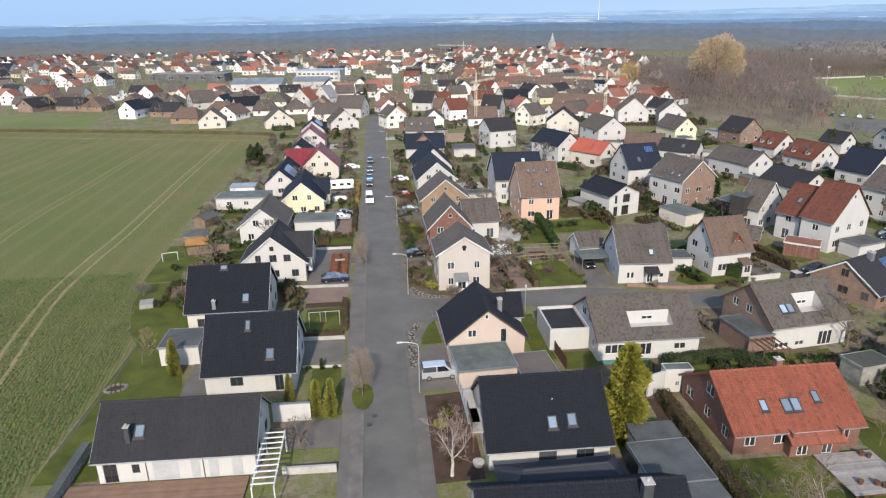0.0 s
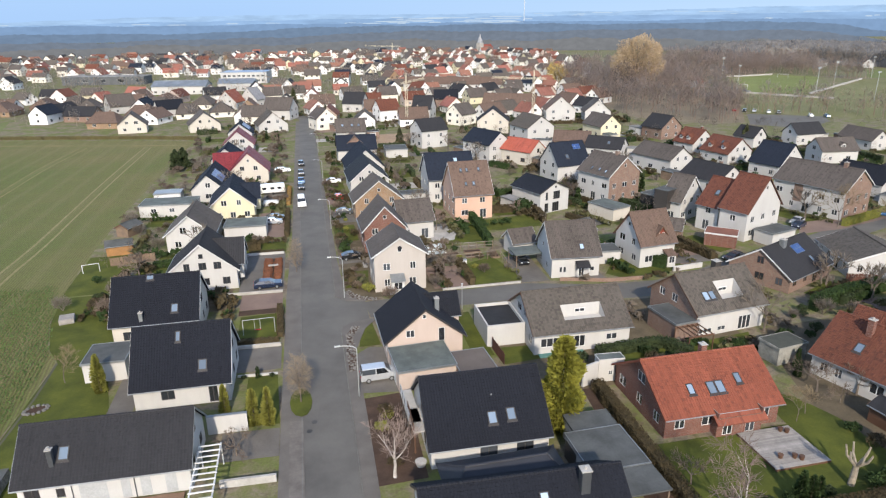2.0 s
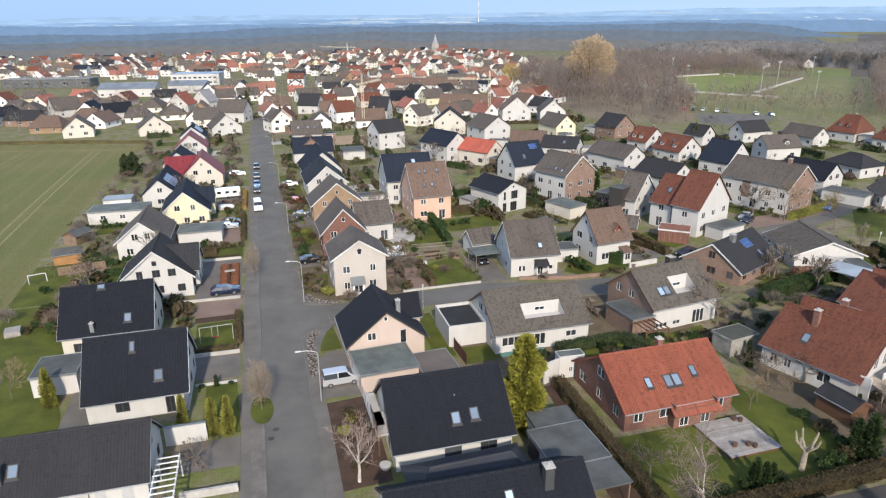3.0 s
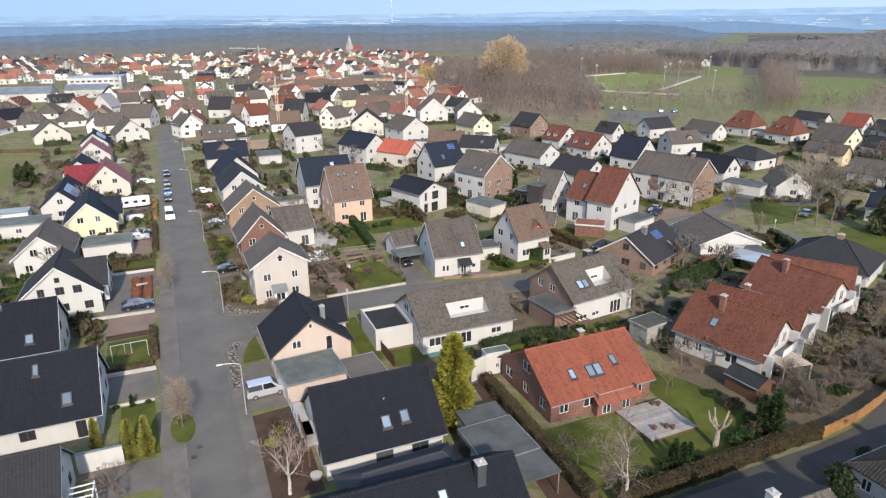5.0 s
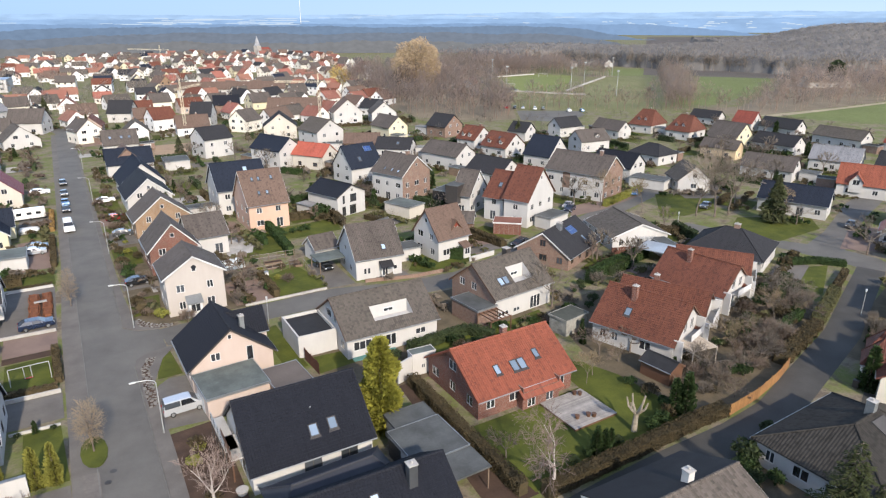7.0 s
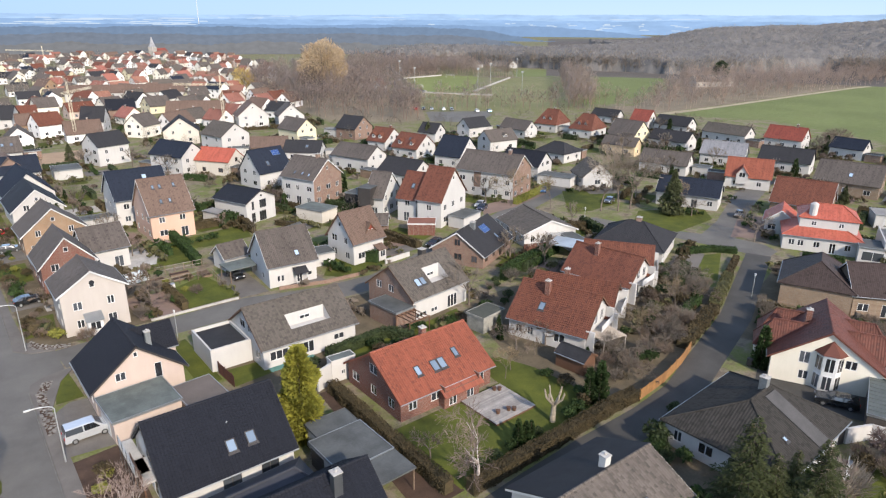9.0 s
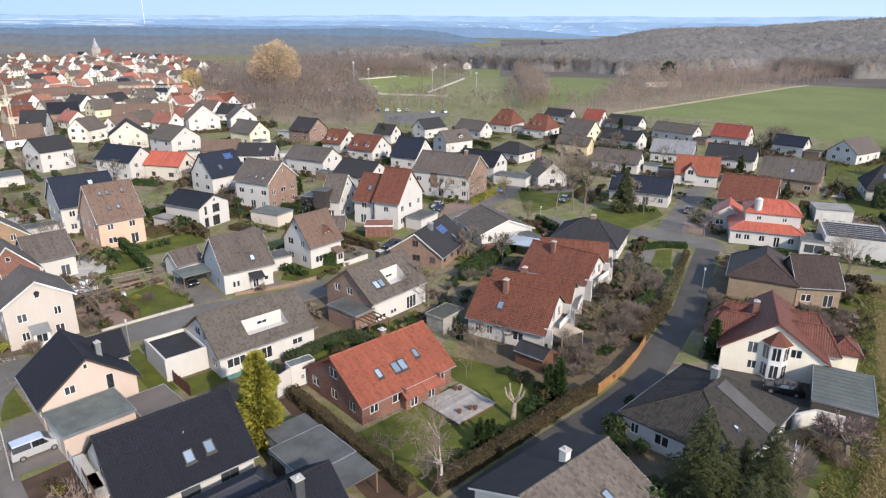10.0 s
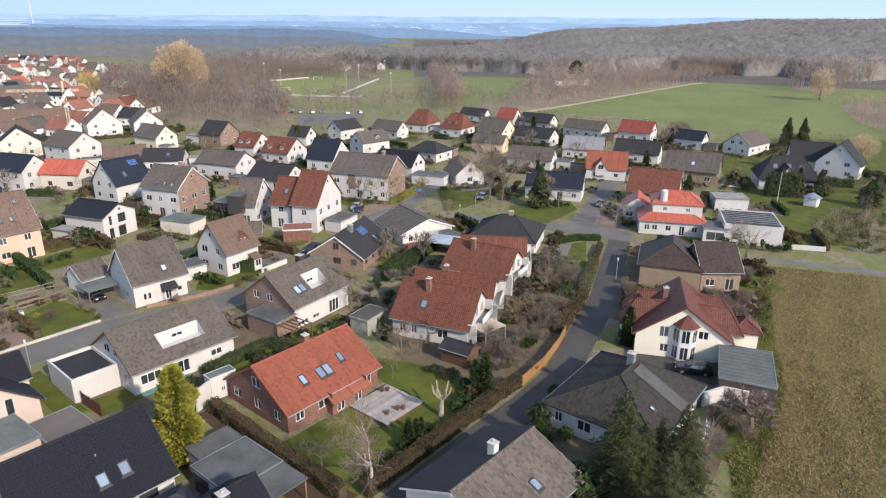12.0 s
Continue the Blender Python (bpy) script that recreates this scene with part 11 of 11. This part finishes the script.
TRACK_M = surface("trodden_crop_soil", (0.27, 0.222, 0.125), (0.165, 0.155, 0.068), rough=0.95, big=0.5, fine=1.2, contrast=0.5, bumpy=0.6, dist=0.06, spec=0.1)
TRACK_F = surface("faint_crop_lane", (0.22, 0.185, 0.09), (0.15, 0.145, 0.06), rough=0.95, big=0.2, fine=2.0, bumpy=0.6, dist=0.06, spec=0.1)
T1 = [(-44.5, 48), (-46.8, 66), (-49.2, 79.3), (-51.2, 90), (-53.2, 104), (-53.6, 120), (-53.2, 138.6), (-53.9, 173.4), (-54.3, 205.7), (-54.3, 249.4)]
T2 = [(-72, 100), (-76, 122), (-78.4, 140), (-79.0, 158), (-78.6, 184), (-78.9, 218.5), (-77, 254)]
T3 = [(-108, 170), (-110.6, 200), (-107.9, 232.9), (-103, 252)]
for pts, mt in ((T1, TRACK_M), (T2, TRACK_F), (T3, TRACK_F)):
    for o in (-1.15, 1.15):
        sheet("tractor_track", track(pts, o), 0.035, mt, "sandy tractor wheel track through the crop", "track")
sheet("tractor_track", strip([(-147, 275.5), (-100, 264.5), (-56, 253), (-41, 249.5)], 0.9), 0.036, TRACK_F, "faint headland track across the crop", "track")

wall_line("white garden wall of the bungalow's terrace", [(70.2, 18.0), (73.1, 16.6), (73.9, 13.9)], 1.9, 0.3, WHITE)
gate = thing("garden_gate", pose(69.4, 18.35, 0, 0, 0, -26), "dark arched wooden gate in a white garden wall", "gate")
gp = [(-0.62, 0.0), (0.62, 0.0)] + [(0.62 * math.cos(a * 0.3142), 1.45 + 0.62 * math.sin(a * 0.3142)) for a in range(11)]
gb = bmesh.new()
gf = gb.faces.new([gb.verts.new((u, -0.05, z)) for u, z in gp])
bmesh.ops.translate(gb, vec=(0, 0.1, 0), verts=[v for v in bmesh.ops.extrude_face_region(gb, geom=[gf])["geom"] if isinstance(v, bmesh.types.BMVert)])
bmesh.ops.recalc_face_normals(gb, faces=gb.faces[:])
part("door_leaf", gb, FRAME_D, gate)
part("post", box_bm(-0.95, -0.15, -0.1, -0.63, 0.15, 1.9), WHITE, gate)
sheet("terrace", [(62.4, 18.6), (66.6, 18.8), (67.6, 15.4), (63.6, 15.2)], 0.09, PAVING_R, "reddish paved terrace of a bungalow", "terrace")
for x, y, t in ((64.2, 15.6, 12), (66.2, 16.0, 14), (65.2, 18.0, 80)):
    bn = thing("garden_bench", pose(x, y, 0.09, 0, 0, t), "white garden bench on a terrace", "bench", "garden benches")
    part("seat", box_bm(-0.7, -0.2, 0.38, 0.7, 0.2, 0.44), FRAME_W, bn)
    part("backrest", box_bm(-0.7, 0.18, 0.5, 0.7, 0.24, 0.9), FRAME_W, bn)
    for sx in (-0.6, 0.6):
        part("leg", box_bm(sx - 0.04, -0.18, 0.0, sx + 0.04, 0.22, 0.5), FRAME_W, bn)

carpet = part("outdoor_carpet", box_bm(-3.2, -1.25, 0.0, 3.2, 1.25, 0.05, bevel=0.02), surface("teal_carpet", (0.085, 0.20, 0.17), (0.06, 0.15, 0.13), rough=0.85, big=0.8, fine=6), None)
carpet.matrix_basis = pose(31.8, 71.3, 0.07, 0, 0, -3)
tagged(carpet, "teal outdoor carpet on a bungalow's terrace", "carpet")

# ---- straw and weeds standing on the stubble ----
def straw_tufts(label, count, mat, seed, lo, hi, wid, poly=None):
    rng = random.Random(seed)
    s = Soup()
    poly = poly or [(54, -2), (57.5, 9), (68, 10), (79.4, 11), (88, 13.5), (95, 16), (112, 20.5), (127, 24.5), (136, 4), (120, -12), (80, -6)]
    while count > 0:
        x, y = rng.uniform(52, 136), rng.uniform(-12, 27)
        lane = math.sin((y * 0.9 - x * 0.22 + 3 * math.sin(x * 0.05)) * 1.1)
        if not in_poly(x, y, poly) or rng.random() < 0.35 + 0.3 * lane or (x > 90 and rng.random() < 0.5):
            continue
        count -= 1
        d = rand_dir(rng)
        u = Vector((d.x, d.y, 0.35 + 0.5 * abs(d.z))).normalized() * rng.uniform(lo, hi)
        s.leaf(Vector((x, y, 0.03)) + u * 0.8, u, u.cross(rand_dir(rng)).normalized() * wid)
    return tagged(new("stubble_straw", s.mesh("stubble_straw", mat)), label, "stubble", kind="stuff")


straw_tufts("pale dry straw standing on the stubble field", 24000, surface("dry_straw", (0.30, 0.23, 0.11), (0.20, 0.15, 0.07), rough=0.9, big=0.3, fine=5, thin=0.25), 71, 0.1, 0.26, 0.045)
straw_tufts("green weeds between the rows of stubble", 8000, surface("field_weeds", (0.11, 0.11, 0.035), (0.075, 0.078, 0.026), rough=0.9, big=0.3, fine=5, thin=0.25), 72, 0.08, 0.2, 0.07)

VERGE = [(54, 0), (52, 8.5), (62, 12.3), (79, 13.2), (94, 18.0), (112, 22.6), (127, 26.0), (127, 24.5), (112, 20.3), (95, 15.8), (88, 13.3), (79.4, 10.8), (68, 9.8), (57.5, 8.8), (58, 0)]
straw_tufts("rough green grass tufts on the verge", 7000, surface("verge_grass", (0.13, 0.14, 0.035), (0.075, 0.085, 0.022), rough=0.9, big=0.4, fine=5, thin=0.3), 74, 0.14, 0.34, 0.05, VERGE)
straw_tufts("dry yellow grass between the tufts of the verge", 3000, MATS["dry_straw"], 75, 0.14, 0.36, 0.04, VERGE)

# ---- tufts of the crop nearest to the village ----
def crop_tufts():
    rng = random.Random(66)
    s = Soup()
    y = 52.0
    row = -118.0
    while row < -33.0:
        y = 50.0 + rng.uniform(0, 0.4)
        while y < 112:
            x = row + 10.0 * math.exp((45.0 - y) / 28.0)
            y += 0.42 * rng.uniform(0.7, 1.3) * (1 + max(0, y - 70) * 0.012)
            edge = -34.9 if y < 84 else -34.9 - (y - 84) * 0.26
            if x > edge or x < -34 - (y - 30) * 0.62 or any(abs(x - tx(y)) < 0.32 for tx in LANES):
                continue
            c = Vector((x + rng.uniform(-0.07, 0.07), y, 0.06))
            for q in range(2):
                d = rand_dir(rng)
                d = Vector((d.x, d.y, 0.8)).normalized() * rng.uniform(0.14, 0.26)
                s.leaf(c + Vector((d.x, d.y, d.z * 0.6)), d, d.cross(rand_dir(rng)).normalized() * 0.085)
        row += 0.52
    me_ = s.mesh("crop_plants", surface("crop_leaves", (0.115, 0.17, 0.05), (0.07, 0.115, 0.036), rough=0.8, big=0.3, fine=4, spec=0.2, thin=0.3))
    return tagged(new("crop_plants", me_), "rows of young green crop plants in the field", "crop", kind="stuff")


def lane_at(pts, off):
    return lambda y: float(np.interp(y, [p[1] for p in pts], [p[0] for p in pts])) + off


LANES = [lane_at(T1, 1.15), lane_at(T1, -1.15)]
crop_tufts()
pd = thing("garden_pond", pose(-32.4, 72.4, 0.05, 0, 0, 20), "small pond ringed with pale stones on a lawn", "pond")
part("basin", box_bm(-1.1, -0.7, -0.05, 1.1, 0.7, 0.02, bevel=0.05), SOIL, pd)
pr2 = random.Random(4)
for i in range(14):
    a = i * 0.449
    part("stone", box_bm(-0.2, -0.16, -0.05, 0.2, 0.16, pr2.uniform(0.14, 0.26), bevel=0.06), KERB, pd, m=pose(math.cos(a) * 1.25, math.sin(a) * 0.85, 0, 0, 0, pr2.uniform(0, 180)))
ps = thing("board_stack", pose(-36.4, 97.4, 0.04, 0, 0, 12), "stack of grey boards on a lawn", "stack")
for i in range(4):
    part("board", box_bm(-1.0, -1.1, i * 0.2, 1.0, 1.1, i * 0.2 + 0.16), DECK, ps)

# ---- stone beds at the street corner, and things in the front gardens ----
def stone_bed(label, pts, seed, count, z):
    """Field stones laid side by side in a bed of soil."""
    rng = random.Random(seed)
    bed = sheet("stone_verge", pts, z - 0.012, SOIL, label, "verge")
    kit = []
    for i in range(4):
        bm = bmesh.new()
        bmesh.ops.create_icosphere(bm, subdivisions=1, radius=0.5)
        for v in bm.verts:
            v.co = Vector((v.co.x * rng.uniform(0.8, 1.1), v.co.y * rng.uniform(0.6, 0.9), v.co.z * 0.32)) * rng.uniform(0.9, 1.1)
        me = mesh_of(bm, "stone")
        me.materials.append(PALE_STONE)
        kit.append(me)
    xs, ys = [p[0] for p in pts], [p[1] for p in pts]
    got, tries = [], 0
    while len(got) < count and tries < count * 60:
        tries += 1
        x, y = rng.uniform(min(xs), max(xs)), rng.uniform(min(ys), max(ys))
        if in_poly(x, y, pts) and all((x - a) ** 2 + (y - b) ** 2 > 0.13 for a, b in got):
            got.append((x, y))
            k = rng.uniform(0.42, 0.62)
            part("stone", rng.choice(kit), None, bed, m=pose(x, y, z, 0, 0, rng.uniform(0, 360)) @ Matrix.Diagonal((k, k, k, 1)))


PALE_STONE = surface("pale_field_stone", (0.27, 0.25, 0.225), (0.16, 0.15, 0.135), rough=0.9, big=1.5, fine=9, rand=0.45)
stone_bed("strip of pale field stones beside the pavement", [(3.75, 72.6), (4.75, 72.8), (4.95, 78), (5.0, 82.2), (6.2, 85.2), (5.4, 85.6), (4.2, 83.0), (3.8, 78)], 301, 70, 0.125)
stone_bed("strip of pale field stones round a garden corner", [(5.2, 98.4), (5.6, 96.4), (7.2, 95.0), (9.6, 93.9), (10.2, 94.8), (7.8, 96.0), (6.4, 97.6), (6.0, 99.0)], 302, 50, 0.125)
sb = thing("stone_bench", pose(-6.7, 113.0, 0.07, 0, 0, 2), "pale stone bench in a bed of rusty plants", "bench")
part("seat", box_bm(-0.9, -0.35, 0.42, 0.9, 0.35, 0.58, bevel=0.03), CONCRETE, sb)
for sx in (-0.6, 0.6):
    part("leg", box_bm(sx - 0.12, -0.28, -0.05, sx + 0.12, 0.28, 0.42), CONCRETE, sb)
wall_line("low white edging wall of a front lawn", [(-10.1, 74.6), (-5.2, 74.3)], 0.28, 0.22, WHITE)
for x, y, s_ in ((-9.3, 73.9, 0.5), (-5.9, 73.7, 0.5)):
    shrub(3, x, y, s_, 0, "clipped globes")
tree("small clipped cone beside a low wall", -7.6, 73.9, thuja_s, 0.36, 0, "clipped globes", name="thuja", category="conifer")


# ---- kitchen garden beyond the side street ----
def raised_bed(x, y, ang, L, W):
    ob = thing("raised_bed", pose(x, y, 0.05, 0, 0, ang), "timber-edged kitchen garden bed with bare soil", "garden bed", "kitchen garden beds")
    for sg in (-1, 1):
        part("side_board", box_bm(-L / 2, sg * W / 2 - 0.03, -0.05, L / 2, sg * W / 2 + 0.03, 0.32), WOODEN, ob)
        part("end_board", box_bm(sg * L / 2 - 0.03, -W / 2 + 0.03, -0.05, sg * L / 2 + 0.03, W / 2 - 0.03, 0.32), WOODEN, ob)
    part("soil", box_bm(-L / 2 + 0.03, -W / 2 + 0.03, -0.05, L / 2 - 0.03, W / 2 - 0.03, 0.25), SOIL, ob)


for x, y, a, l_, w_ in ((26.0, 109.4, 4, 3.2, 1.2), (26.2, 111.6, 4, 3.0, 1.2), (30.4, 110.0, 2, 3.4, 1.2), (30.6, 112.4, -3, 3.2, 1.3), (34.2, 109.6, 88, 3.0, 1.2)):
    raised_bed(x, y, a, l_, w_)


def trellis(x, y, ang, n, h):
    ob = thing("trellis", pose(x, y, 0, 0, 0, ang), "weathered timber trellis posts with wires", "trellis", "trellises")
    for i in range(n):
        part("post", box_bm(i * 1.6 - 0.05, -0.05, -0.1, i * 1.6 + 0.05, 0.05, h), WOODEN, ob)
    for z in (h * 0.55, h - 0.1):
        part("rail", box_bm(0, -0.025, z, (n - 1) * 1.6, 0.025, z + 0.05), DECK, ob)


trellis(24.4, 107.6, 3, 7, 1.6)
trellis(27.0, 113.9, -4, 6, 1.7)
trellis(34.6, 103.4, 86, 4, 1.5)
hv_ = thing("beehive", pose(27.4, 106.0, 0.04, 0, 0, 8), "small white wooden beehive on a lawn", "beehive")
part("box", box_bm(-0.35, -0.35, 0.2, 0.35, 0.35, 1.0, bevel=0.02), FRAME_W, hv_)
part("lid", box_bm(-0.4, -0.4, 1.005, 0.4, 0.4, 1.1), METAL, hv_)
for sx in (-0.28, 0.28):
    part("leg", box_bm(sx - 0.05, -0.3, -0.05, sx + 0.05, 0.3, 0.2), WOODEN, hv_)
gh = thing("greenhouse", pose(23.6, 114.2, 0.03, 0, 0, 10), "low arched greenhouse with pale clouded sheets", "greenhouse")
GH_SHEET = surface("clouded_sheet", (0.48, 0.52, 0.52), (0.36, 0.40, 0.40), rough=0.25, big=1.0, bumpy=0.05)
arch = [(1.4 * math.cos(math.pi * i / 8), 1.6 * math.sin(math.pi * i / 8)) for i in range(9)]
for i, ((y0, z0), (y1, z1)) in enumerate(zip(arch, arch[1:])):
    gp = bmesh.new()
    lo_ = [gp.verts.new(v) for v in ((-1.8, y0, z0), (1.8, y0, z0), (1.8, y1, z1), (-1.8, y1, z1))]
    r_ = bmesh.ops.extrude_face_region(gp, geom=[gp.faces.new(lo_)])
    for v in r_["geom"]:
        if isinstance(v, bmesh.types.BMVert):
            v.co = Vector((v.co.x, v.co.y * 0.97, v.co.z * 0.97))
    bmesh.ops.recalc_face_normals(gp, faces=gp.faces[:])
    part("sheet", gp, GH_SHEET, gh)
for x_ in (-1.82, 0.0, 1.82):
    gp = bmesh.new()
    for (y0, z0), (y1, z1) in zip(arch, arch[1:]):
        tube(gp, (x_, y0 * 1.01, z0 * 1.01), (x_, y1 * 1.01, z1 * 1.01), 0.035, 0.035, 5)
    part("hoop", gp, STEEL, gh)
